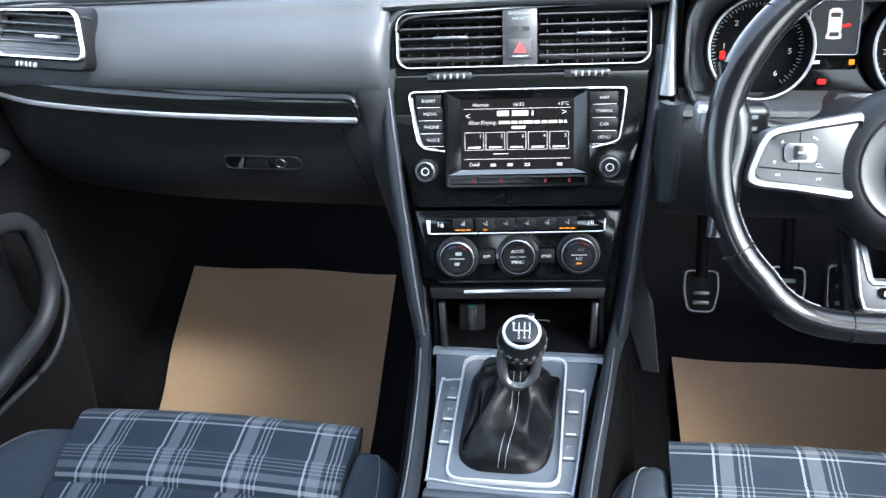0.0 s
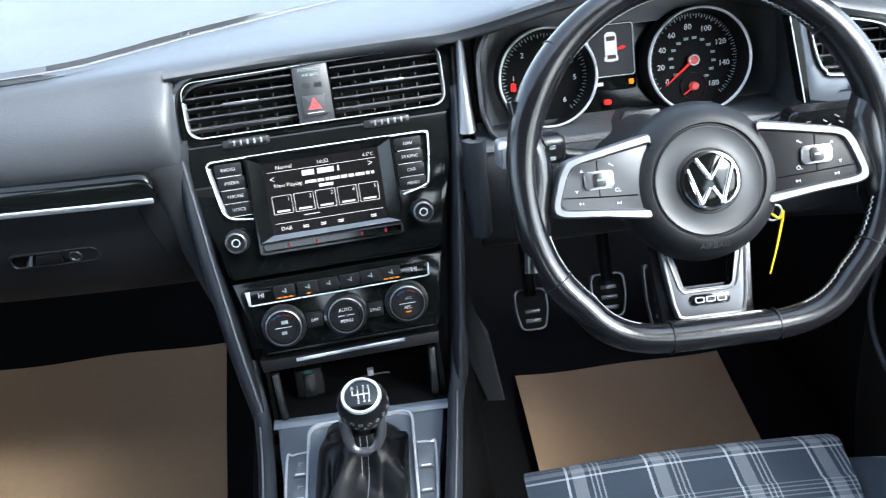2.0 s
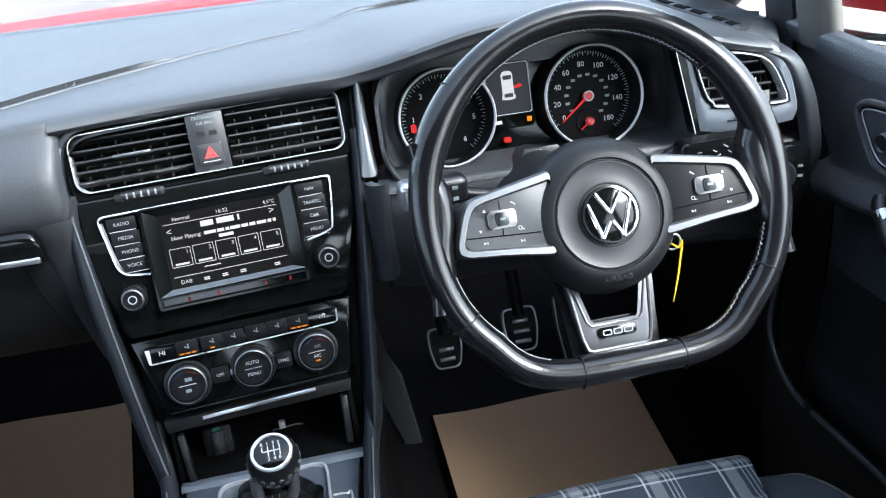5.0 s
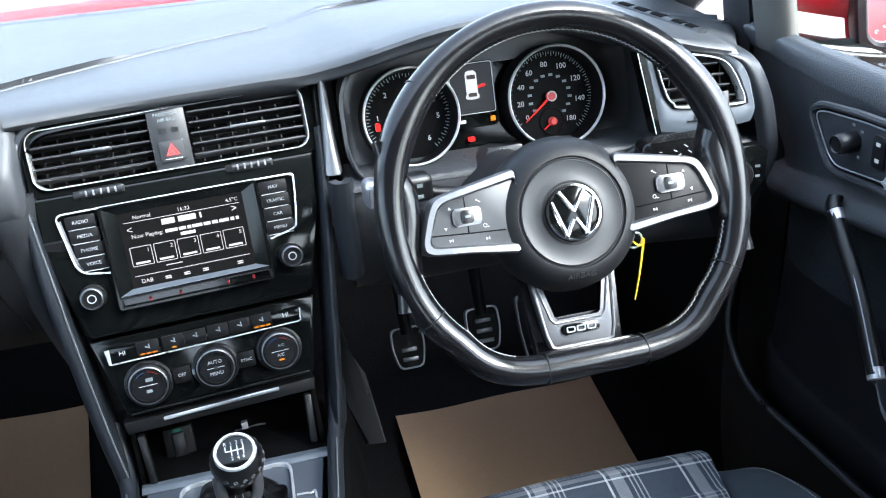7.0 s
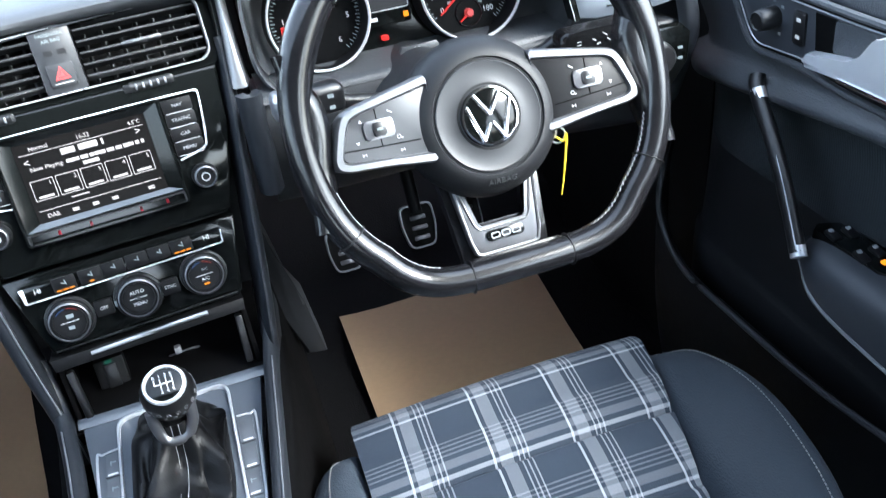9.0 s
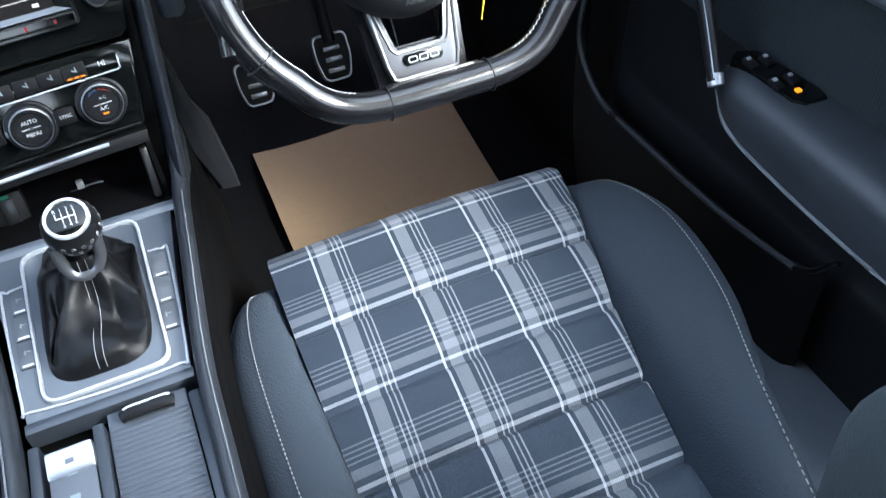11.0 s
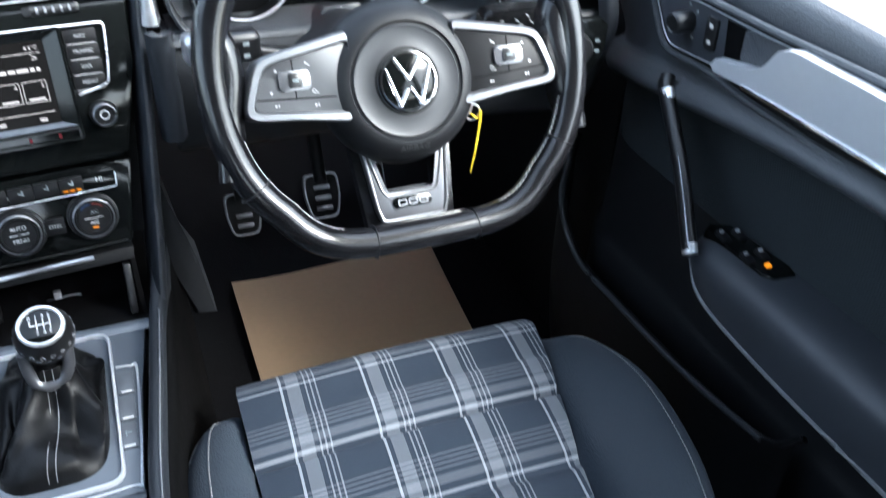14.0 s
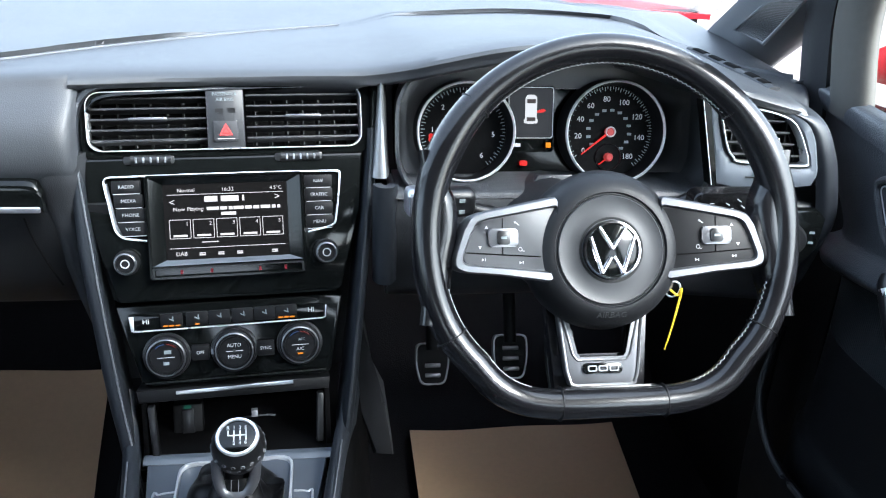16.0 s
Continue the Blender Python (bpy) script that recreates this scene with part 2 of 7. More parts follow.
def lathe(profile, M=Matrix(), seg=40, cap=True):
    """Profile of (radius, height) turned about the local z axis."""
    bm = bmesh.new()
    rows = []
    for r, h in profile:
        if r < 1e-6:
            rows.append([bm.verts.new((0, 0, h))])
        else:
            rows.append([bm.verts.new((r * math.cos(k * math.tau / seg), r * math.sin(k * math.tau / seg), h)) for k in range(seg)])
    for a, b in zip(rows, rows[1:]):
        for k in range(seg):
            j = (k + 1) % seg
            if len(a) == 1:
                bm.faces.new((a[0], b[j], b[k]))
            elif len(b) == 1:
                bm.faces.new((a[k], a[j], b[0]))
            else:
                bm.faces.new((a[k], a[j], b[j], b[k]))
    if cap:
        for r in (rows[0], rows[-1]):
            if len(r) > 1:
                bm.faces.new(r)
    bm.transform(M)
    return bm


def surf(grid, nu=4, nv=4, thick=0.0, M=Matrix(), bulge=None, out=None):
    """A smooth sheet through a grid of points, given a back at thick metres behind it."""
    rows = [spline(r, nv) for r in grid]
    cols = [spline([r[j] for r in rows], nu) for j in range(len(rows[0]))]
    nr, nc = len(cols[0]), len(cols)
    if bulge:
        for j in range(nc):
            for i in range(nr):
                cols[j][i] = bulge(cols[j][i], i / (nr - 1), j / (nc - 1))
    bm = bmesh.new()
    V = [[bm.verts.new(cols[j][i]) for j in range(nc)] for i in range(nr)]
    fs = [bm.faces.new((V[i][j], V[i + 1][j], V[i + 1][j + 1], V[i][j + 1])) for i in range(nr - 1) for j in range(nc - 1)]
    if thick:
        bm.normal_update()
        if out and sum((f.normal * f.calc_area() for f in fs), Vector()).dot(Vector(out)) < 0:
            thick = -thick
        nv_ = {v: v.normal.copy() for v in bm.verts}
        B = [[bm.verts.new(V[i][j].co - nv_[V[i][j]] * thick) for j in range(nc)] for i in range(nr)]
        for i in range(nr - 1):
            for j in range(nc - 1):
                bm.faces.new((B[i][j], B[i][j + 1], B[i + 1][j + 1], B[i + 1][j]))
        edge = [(i, 0) for i in range(nr)] + [(nr - 1, j) for j in range(1, nc)] + [(i, nc - 1) for i in range(nr - 2, -1, -1)] + [(0, j) for j in range(nc - 2, 0, -1)]
        for (a, b), (c, d) in zip(edge, edge[1:] + edge[:1]):
            bm.faces.new((V[a][b], V[c][d], B[c][d], B[a][b]))
    bm.transform(M)
    return bm


FACE = pose(0, 0, 0, 90, 0, 0)


def text(body, size, M, x, z, mat, parent, name="lettering", y=-0.0012, align="CENTER", turn=0.0):
    cu = bpy.data.curves.new("letters", "FONT")
    cu.body, cu.size, cu.align_x, cu.align_y, cu.extrude, cu.resolution_u = body, size, align, "CENTER", 0.0002, 2
    ob = bpy.data.objects.new("letters", cu)
    scene.collection.objects.link(ob)
    me = bpy.data.meshes.new_from_object(ob.evaluated_get(bpy.context.evaluated_depsgraph_get()))
    bpy.data.objects.remove(ob)
    bm = bmesh.new()
    bm.from_mesh(me)
    bpy.data.meshes.remove(me)
    bm.transform(M @ Matrix.Translation((x, y, z)) @ FACE @ pose(0, 0, 0, 0, 0, turn))
    return part(name, bm, mat, parent)


def at(M, x, y, z):
    """The frame M moved to a local place."""
    return M @ Matrix.Translation((x, y, z))


def disc_frame(M, x, y, z):
    """A frame at a local place whose z axis points out of the panel, towards the viewer."""
    return M @ Matrix.Translation((x, y, z)) @ pose(0, 0, 0, 90, 0, 0)


# ---- outside ----
CONCRETE = material("pale_concrete", (0.17, 0.143, 0.126), 0.8, grain=60, depth=0.5, vary=0.18, large=1.2)
tagged(part("ground", bx(400, 400, 0.2, pose(0, 0, -0.45)), CONCRETE), "pale concrete yard outside the car", "ground", kind="structure")

# ---- the car's shell ----
FLOOR = -0.058


def lerp(a, b, t):
    return a + (b - a) * t


floor = tagged(part("floor", surf([[(x, y + (0.31 if x > 0.1 and y > 1.1 else 0), z) for x in (-0.80, -0.4, -0.16, 0.16, 0.4, 0.80)] for y, z in
                                   ((-1.3, FLOOR - 0.004), (0.2, FLOOR - 0.004), (0.9, FLOOR - 0.004), (1.14, FLOOR - 0.004), (1.3, 0.01), (1.5, 0.105), (1.62, 0.22), (1.66, 0.55))], 4, 3, 0.03, out=(0, -0.3, 1)), CARPET),
               "black carpet of the car's floor and toe board", "carpet", kind="structure")
tagged(part("sill_plate", bx(0.13, 0.60, 0.02, pose(0.680, 0.42, 0.085), 0.004), material("grey_sill", (0.12, 0.14, 0.165), 0.5, vary=0.08)), "grey door sill plate beside the driver's seat", "sill", kind="structure")
tagged(part("ceiling", surf([[(x, y, z - 0.05 * (x / 0.6) ** 2) for x in (-0.6, -0.3, 0, 0.3, 0.6)] for y, z in
                             ((-1.35, 1.02), (-0.6, 1.12), (0.1, 1.14), (0.58, 1.10))], 3, 3, 0.03, out=(0, 0, -1)), ROOFM), "black cloth headlining under the car's roof", "headlining", kind="structure")
tagged(part("wall_rear", join(bx(1.5, 0.04, 0.72, pose(0, -1.36, 0.28)), bx(0.14, 0.04, 0.42, pose(-0.66, -1.36, 0.84)), bx(0.14, 0.04, 0.42, pose(0.66, -1.36, 0.84))), DARK), "dark trimmed rear end of the cabin", "trim", kind="structure")
for side, nm in ((-1, "wall_left"), (1, "wall_right")):
    tagged(part(nm, join(bx(0.05, 1.55, 0.72, pose(side * 0.79, -0.58, 0.30)), bx(0.05, 0.10, 0.45, pose(side * 0.71, 0.12, 0.87, 0, side * -14, 0)),
                         bx(0.05, 0.12, 0.45, pose(side * 0.71, -0.95, 0.87, 0, side * -14, 0)), bx(0.06, 2.0, 0.06, pose(side * 0.625, -0.38, 1.075)),
                         bx(0.05, 1.25, 0.30, pose(side * 0.83, 0.8, -0.02)), bx(0.05, 0.72, 0.95, pose(side * 0.80, 1.40, 0.18))), DARK),
           "dark inner side of the car's body", "trim", kind="structure")
# unseen boxes, added to stop daylight leaking in under the dashboard
tagged(part("wall_front", join(bx(1.6, 0.03, 0.30, pose(0, 1.685, 0.565)), bx(0.05, 0.62, 0.07, pose(-0.80, 1.38, 0.615)), bx(0.05, 0.62, 0.07, pose(0.80, 1.38, 0.615))), DARK), "unseen dark panels added to keep daylight out behind the dashboard", "trim", kind="structure")
# windscreen
tagged(part("windscreen", surf([[(x * w, y - 0.10 * (x / 0.7) ** 2 * k, z) for x in (-0.76, -0.4, 0, 0.4, 0.76)] for y, z, w, k in
                                ((1.64, 0.735, 1.0, 1.0), (1.1, 0.945, 0.92, 0.9), (0.60, 1.09, 0.8, 0.8))], 4, 4, 0.005), GLASS), "clear laminated windscreen of the car", "windscreen", kind="structure").visible_shadow = False

# ---- dashboard ----
dash = thing("dashboard", (0, 1.1, 0.3), "dark grey soft-touch dashboard with a silver trim strip", "dashboard")


def YC(x):
    """Where the pad's rear step runs."""
    pts = ((-0.75, 1.05), (-0.5, 1.04), (-0.3, 1.055), (-0.24, 1.08), (-0.14, 1.148), (0.0, 1.24), (0.13, 1.30), (0.27, 1.36), (0.36, 1.385), (0.44, 1.38), (0.54, 1.33), (0.62, 1.25), (0.72, 1.17))
    for (a, ya), (b, yb) in zip(pts, pts[1:]):
        if x <= b:
            return lerp(ya, yb, (x - a) / (b - a))
    return 1.13


zr_y = 1.60


def pad_row(x, yf, zf, low, zb=0.742):
    """One cross-section of the upper pad, from below its front face to the windscreen."""
    (y0, z0), (y1, z1), (y2, z2) = low
    zm = min(zf + 0.003, 0.749)
    yc = max(YC(x), yf + 0.045)
    hs = max(0.0, min(1.0, (0.44 - x) / 0.22))
    return [(x, y0, z0), (x, y1, z1), (x, y2, z2), (x, yf + 0.004, zf - 0.016), (x, yf + 0.016, zf - 0.002), (x, lerp(yf + 0.016, yc, 0.45), lerp(zf, zm, 0.5)), (x, yc - 0.022, zm), (x, yc - 0.011, zm + 0.0003 * hs), (x, yc + 0.011, zm + 0.0012 * hs), (x, yc + 0.024, zm + 0.0016 * hs), (x, lerp(yc, zr_y, 0.5), lerp(zm + 0.0018 * hs, zb + 0.002, 0.5)), (x, zr_y - 0.05, zb), (x, zr_y - 0.03, zb + 0.001), (x, zr_y, zb + 0.001)]


FRONT = ((0.992, 0.612), (0.972, 0.640), (0.978, 0.680))
BEHIND = ((1.085, 0.60), (1.085, 0.64), (1.075, 0.69))


def shifted(low, dy):
    return [(y + dy, z) for y, z in low]


pad = surf([pad_row(-0.745, 1.065, 0.702, shifted(FRONT, 0.07)), pad_row(-0.66, 1.03, 0.714, shifted(FRONT, 0.035)), pad_row(-0.5, 1.003, 0.722, shifted(FRONT, 0.01)), pad_row(-0.3, 1.0, 0.726, FRONT), pad_row(-0.23, 1.004, 0.728, FRONT), pad_row(-0.19, 1.006, 0.730, FRONT), pad_row(-0.170, 1.008, 0.7305, shifted(FRONT, 0.002)), pad_row(-0.160, 1.012, 0.731, shifted(FRONT, 0.008)), pad_row(-0.155, 1.020, 0.730, shifted(FRONT, 0.022))], 4, 4, 0.006, out=(0, -0.3, 1))
pad2 = surf([pad_row(-0.162, 1.010, 0.731, BEHIND), pad_row(-0.13, 1.015, 0.7315, BEHIND), pad_row(-0.08, 1.022, 0.732, BEHIND), pad_row(0.0, 1.029, 0.733, BEHIND), pad_row(0.10, 1.032, 0.735, BEHIND),
             *(pad_row(x, yf, zf, ((yf + 0.085, zf - lerp(0.040, 0.024, k)), (yf + 0.05, zf - lerp(0.030, 0.018, k)), (yf + lerp(0.012, 0.030, k), zf - lerp(0.024, 0.015, k))), zb) for x, yf, zf, zb, k in
               ((x, yf, zf, zb, max(0.0, min(1.0, (x - 0.5) / 0.08))) for x, yf, zf, zb in ((0.14, 1.031, 0.7365, 0.742), (0.166, 1.026, 0.7405, 0.742), (0.195, 1.014, 0.748, 0.743), (0.223, 1.0, 0.757, 0.743), (0.292, 0.985, 0.774, 0.745), (0.36, 0.98, 0.780, 0.746), (0.42, 0.975, 0.779, 0.746), (0.475, 0.965, 0.766, 0.742), (0.53, 0.96, 0.744, 0.736),
                (0.58, 0.957, 0.730, 0.734), (0.62, 0.957, 0.720, 0.731), (0.640, 0.973, 0.711, 0.728), (0.657, 1.0, 0.7055, 0.726), (0.692, 1.06, 0.700, 0.723), (0.728, 1.12, 0.697, 0.721))))], 4, 4, 0.006, out=(0, -0.3, 1))
# darker copy of the pad's plastic: the skirt's shading put into the colour
SKIRTM = material("shaded_skirt_plastic", (0.016, 0.0175, 0.020), 0.5, grain=800, depth=0.4, vary=0.1, spec=0.35)
part("pad_skirt", surf([[(x + 0.038 * max(0.0, (0.60 - z) / 0.24), y + d, z) for y, z in ((1.060, 0.37), (1.022, 0.41), (1.004, 0.46), (0.992, 0.53), (0.983, 0.59), (0.9755, 0.625), (0.9765, 0.650))] for x, d in ((-0.1985, 0.006), (-0.190, 0.001), (-0.180, 0.0), (-0.168, 0.002), (-0.158, 0.010), (-0.150, 0.03))], 4, 4, 0.006, out=(0, -1, 0)), SKIRTM, dash, "plastic side of the stack, darkened to stand for shading")
part("upper_pad", join(pad, pad2), SOFT, dash)
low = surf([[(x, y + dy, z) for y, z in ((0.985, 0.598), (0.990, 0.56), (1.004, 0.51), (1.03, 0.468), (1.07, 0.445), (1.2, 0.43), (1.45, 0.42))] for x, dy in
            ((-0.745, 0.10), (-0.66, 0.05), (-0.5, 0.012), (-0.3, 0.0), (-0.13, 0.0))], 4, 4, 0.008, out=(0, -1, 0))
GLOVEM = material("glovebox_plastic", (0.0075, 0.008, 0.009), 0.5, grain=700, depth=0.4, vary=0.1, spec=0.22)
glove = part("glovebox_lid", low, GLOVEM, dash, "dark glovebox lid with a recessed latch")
ML = pose(-0.330, 0.9965, 0.531, 15, 0, 0)
latch = part("latch", frame_ring(rr(0.104, 0.022, 0.009, 0, 0, 6), rr(0.098, 0.017, 0.007, 0, 0, 6), -0.0015, 0.004, ML, 0.001), DARK, glove, "dark recessed latch with a lock")
part("latch_recess", prism(rr(0.098, 0.017, 0.007, 0, 0, 6), 0.001, 0.004, ML), PITSHADE, latch)
part("latch_scoop", prism([(-0.036, -0.008), (-0.026, 0.007), (-0.023, 0.007), (-0.029, -0.008)], -0.001, 0.003, ML, 0.001), SATINGREY, latch)
part("latch_lever", prism([(-0.024, -0.007), (0.008, -0.007), (0.008, 0.007), (-0.019, 0.007)], -0.002, 0.003, ML, 0.0015), DARK, latch)
part("lock_cylinder", lathe([(0, 0.001), (0.0055, 0.001), (0.0065, 0.0025), (0.0075, 0.0015), (0.0078, 0.0)], disc_frame(ML, 0.024, 0.001, 0.0), 24), SATIN, latch, "round lock")
part("lid_seam", tube(spline([(-0.216, 0.9835, 0.584), (-0.211, 0.9850, 0.560), (-0.203, 0.9905, 0.530), (-0.190, 0.992, 0.500)], 5), 0.0012, seg=6), PITSHADE, glove)
strip_path = [(-0.72, 1.052, 0.616), (-0.62, 1.008, 0.615), (-0.45, 0.979, 0.613), (-0.3, 0.973, 0.611), (-0.225, 0.9722, 0.610), (-0.204, 0.972, 0.610), (-0.194, 0.972, 0.610), (-0.1895, 0.9725, 0.610)]
strip_top = (1.0, 1.0, 1.0, 1.0, 1.0, 0.98, 0.80, 0.35)
part("decor_strip", surf([[(x, y + 0.004, z - 0.018), (x, y - 0.006, z - 0.011), (x, y - 0.006, z), (x, y - 0.0055, z + 0.013 * k), (x, y + 0.002, z + 0.021 * k), (x, y + 0.016, z + 0.026 * k)] for (x, y, z), k in zip(strip_path, strip_top)], 5, 4, 0.01, out=(0, -1, 0)), PIANO, dash, "glossy black decorative strip")
part("chrome_strip", tube(spline([(x - (0.003 if x > -0.19 else 0), y - 0.007, z - 0.010) for x, y, z in strip_path], 5), 0.0034, flat=0.6, seg=8), ALU, dash, "satin silver strip")
# pale bead drawn for the sky's glint on the pad's rear edge
part("pad_edge_glint", tube(spline([(x, YC(x), min(z + 0.003, 0.749) + 0.0012) for x, z in ((-0.74, 0.702), (-0.66, 0.714), (-0.5, 0.722), (-0.3, 0.726), (-0.23, 0.728), (-0.14, 0.7312), (0.0, 0.733), (0.12, 0.7355))], 6), 0.0013, seg=6), GREYBTN, dash, "fine pale line standing in for the pad edge's sky glint")

# ---- centre stack ----
MS = Matrix.Translation((-0.001, 0.949, 0.44)) @ pose(0, 0, 0, 0, 0, 5.0) @ pose(0, 0, 0, -18.3, 0, 0)
stack = thing("centre_stack", (0, 1.0, 0.44), "tapering centre stack with glossy black panel and grey rails", "centre console")
half = ((0.305, 0.168), (0.20, 0.160), (0.06, 0.143), (-0.04, 0.130), (-0.10, 0.121), (-0.165, 0.112))
outline = [(-w, v) for v, w in half[:4]] + [(w, v) for v, w in reversed(half[:4])]
part("housing", prism(outline, 0.054, 0.10, MS), DARK, stack)
rail_l = [(-0.09, 0.2945, 0.0), (-0.118, 0.2925, 0.0), (-0.137, 0.2865, 0.0), (-0.150, 0.272, 0.0), (-0.1555, 0.248, 0.001), (-0.156, 0.215, 0.002), (-0.153, 0.18, 0.004), (-0.147, 0.12, 0.008), (-0.141, 0.06, 0.008), (-0.129, -0.04, 0.008), (-0.120, -0.10, 0.007), (-0.111, -0.165, 0.007)]
rows_l = []
for i, (x, v, wide) in enumerate(rail_l):
    a, b = rail_l[max(i - 1, 0)], rail_l[min(i + 1, len(rail_l) - 1)]
    n = Vector((b[0] - a[0], b[1] - a[1])).normalized()
    n = Vector((n.y, -n.x))
    rows_l.append([(x + n.x * o, y, v + n.y * o) for o, y in ((0.006 + wide, 0.055), (0.005 + wide, 0.006), (0.0015 + wide * 0.7, -0.007), (-0.0025, -0.009), (-0.0055, -0.004), (-0.006, 0.05))])
part("side_rail", surf(rows_l, 4, 3, 0, MS), RAILM, stack, "dark grey soft rail")
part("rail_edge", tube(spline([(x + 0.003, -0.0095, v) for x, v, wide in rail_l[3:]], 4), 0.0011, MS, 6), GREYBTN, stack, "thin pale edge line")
part("side_rail", surf([[(w + 0.012, 0.055, v), (w + 0.010, 0.006, v), (w + 0.004, -0.009, v), (w - 0.004, -0.008, v), (w - 0.007, 0.02, v), (w - 0.007, 0.055, v)] for v, w in ((0.305, 0.168), (0.24, 0.164))], 4, 3, 0, MS), PIANO, stack)
part("side_rail", surf([[(w + 0.007, 0.055, v), (w + 0.006, 0.006, v), (w + 0.001, -0.010, v), (w - 0.006, -0.008, v), (w - 0.009, 0.02, v), (w - 0.009, 0.055, v)] for v, w in ((0.24, 0.163), (0.20, 0.160), (0.06, 0.143), (-0.04, 0.130), (-0.10, 0.121), (-0.165, 0.112))], 4, 3, 0, MS), RAILM, stack, "dark grey soft rail")
part("top_rail", surf([[(x, 0.055, v - 0.016), (x, 0.001, v - 0.016), (x, -0.003, v - 0.011), (x, -0.001, v), (x, 0.02, v + 0.008), (x, 0.06, v + 0.012)] for x, v in ((-0.142, 0.276), (-0.132, 0.288), (-0.112, 0.2935), (-0.06, 0.296), (0, 0.299), (0.14, 0.303), (0.160, 0.304))], 4, 3, 0, MS), PIANO, stack)
face = [(-0.148, 0.213), (-0.146, 0.15), (-0.128, 0.062), (-0.120, 0.056), (0.112, 0.056), (0.120, 0.062), (0.143, 0.15), (0.150, 0.213)]
part("gloss_panel", prism(face, 0.0, 0.05, MS, 0.003), PIANO, stack, "piano black panel round the screen")
part("climate_facia", prism([(-0.126, 0.052), (-0.104, -0.034), (-0.098, -0.039), (0.098, -0.039), (0.104, -0.034), (0.120, 0.052)], 0.002, 0.05, MS, 0.003), PIANO, stack, "piano black climate panel")
vent_out = [(x + 0.0028, z + 0.02 * (x + 0.0) * (1 if z > 0.2535 else 0.0)) for x, z in rr(0.292, 0.066, 0.015, 0.001, 0.2530)]
vent_in = [(x + 0.0028, z + 0.02 * (x + 0.0) * (1 if z > 0.2535 else 0.0)) for x, z in rr(0.2888, 0.0628, 0.0135, 0.001, 0.2530)]
part("vent_surround", frame_ring([(max(-0.148, min(0.160, x * 1.07)), 0.2535 + (z - 0.2535) * 1.2) for x, z in vent_out], vent_out, 0.0, 0.05, MS), PIANO, stack)
part("vent_trim", frame_ring(vent_out, vent_in, -0.004, 0.02, MS, 0.0012), CHROME, stack, "chrome outline round both air vents")
part("vent_cavity", prism(vent_in, 0.046, 0.052, MS), DARK, stack)


def air_vent(parent, M, x0, x1, z0, z1, slats, vanes, tab, tilt=14):
    """Horizontal slats with upright vanes behind them and a silver tab."""
    w, h = x1 - x0, z1 - z0
    cx = (x0 + x1) / 2
    for i in range(slats):
        z = z0 + h * (i + 0.6) / (slats + 0.2)
        part("slat", bx(w, 0.016, 0.0032, at(M, cx, 0.010, z) @ pose(0, 0, 0, -tilt), 0.001, 1), SATIN, parent)
    for i in range(vanes):
        x = x0 + w * (i + 0.5) / vanes
        part("vane", bx(0.0016, 0.014, h, at(M, x, 0.030, (z0 + z1) / 2) @ pose(0, 0, 0, 0, 0, 12)), SATIN, parent)
    if tab:
        part("vent_tab", bx(0.040, 0.010, 0.0034, at(M, cx, -0.001, z0 + h * (slats // 2 + 0.6) / (slats + 0.2) + 0.001) @ pose(0, 0, 0, -tilt), 0.0018, 2), SPOKEM, parent, "silver vent tab")


VL = thing("air_vent", MS @ Vector((-0.085, 0, 0.25)), "black slatted air vent with a silver tab", "air vent", "centre air vents")
air_vent(VL, MS, -0.1395, -0.019, 0.2235, 0.2815, 5, 7, True)
VR = thing("air_vent", MS @ Vector((0.08, 0, 0.25)), "black slatted air vent with a silver tab", "air vent", "centre air vents")
air_vent(VR, MS, 0.023, 0.1465, 0.2235, 0.2835, 5, 7, True)

# ---- steering wheel ----
WC = Vector((0.358, 0.793, 0.641))
MW = Matrix.Translation(WC) @ pose(0, 0, 0, -24, 0, 0)
wheel = thing("steering_wheel", WC, "flat-bottomed black leather steering wheel with silver spokes", "steering wheel")
R0 = 0.168


def rim_point(a):
    """The rim's centre line at an angle from the top, clockwise for the driver; squarer lower corners, flat at the bottom."""
    off = abs((math.degrees(a) + 180) % 360 - 180)
    r = R0 * (1 + 0.030 * math.exp(-((off - 122) / 22) ** 2))
    x, z = r * math.sin(a), r * math.cos(a)
    if z < -0.118:
        k = min(1.0, (-0.118 - z) / (R0 - 0.118))
        z = -0.118 - 0.038 * (1 - (1 - k) ** 2.2)
    return Vector((x, 0, z))


rim_pts = [rim_point(math.tau * i / 120) for i in range(120)]
rim_r = []
for i in range(120):
    a = 360 * i / 120
    grip = math.exp(-((a - 62) / 16) ** 2) + math.exp(-((a - 298) / 16) ** 2)
    rim_r.append(0.0138 + 0.0022 * grip)
rim = part("rim", tube(rim_pts, 0.0145, MW, 28, True, 1.12, (0, -1, 0), rim_r), LEATHER, wheel, "worn black leather rim")
for a in (47, 122, 163, 197, 238, 313):
    p = rim_point(radians(a))
    d = (rim_point(radians(a + 1)) - rim_point(radians(a - 1))).normalized()
    f = Matrix.Translation(p) @ d.to_track_quat("Z", "Y").to_matrix().to_4x4()
    part("seam", lathe([(0.0139, -0.0008), (0.0150, -0.0003), (0.0150, 0.0003), (0.0139, 0.0008)], MW @ f @ Matrix.Diagonal((1.06, 1.06, 1, 1)), 24), DARK, rim)
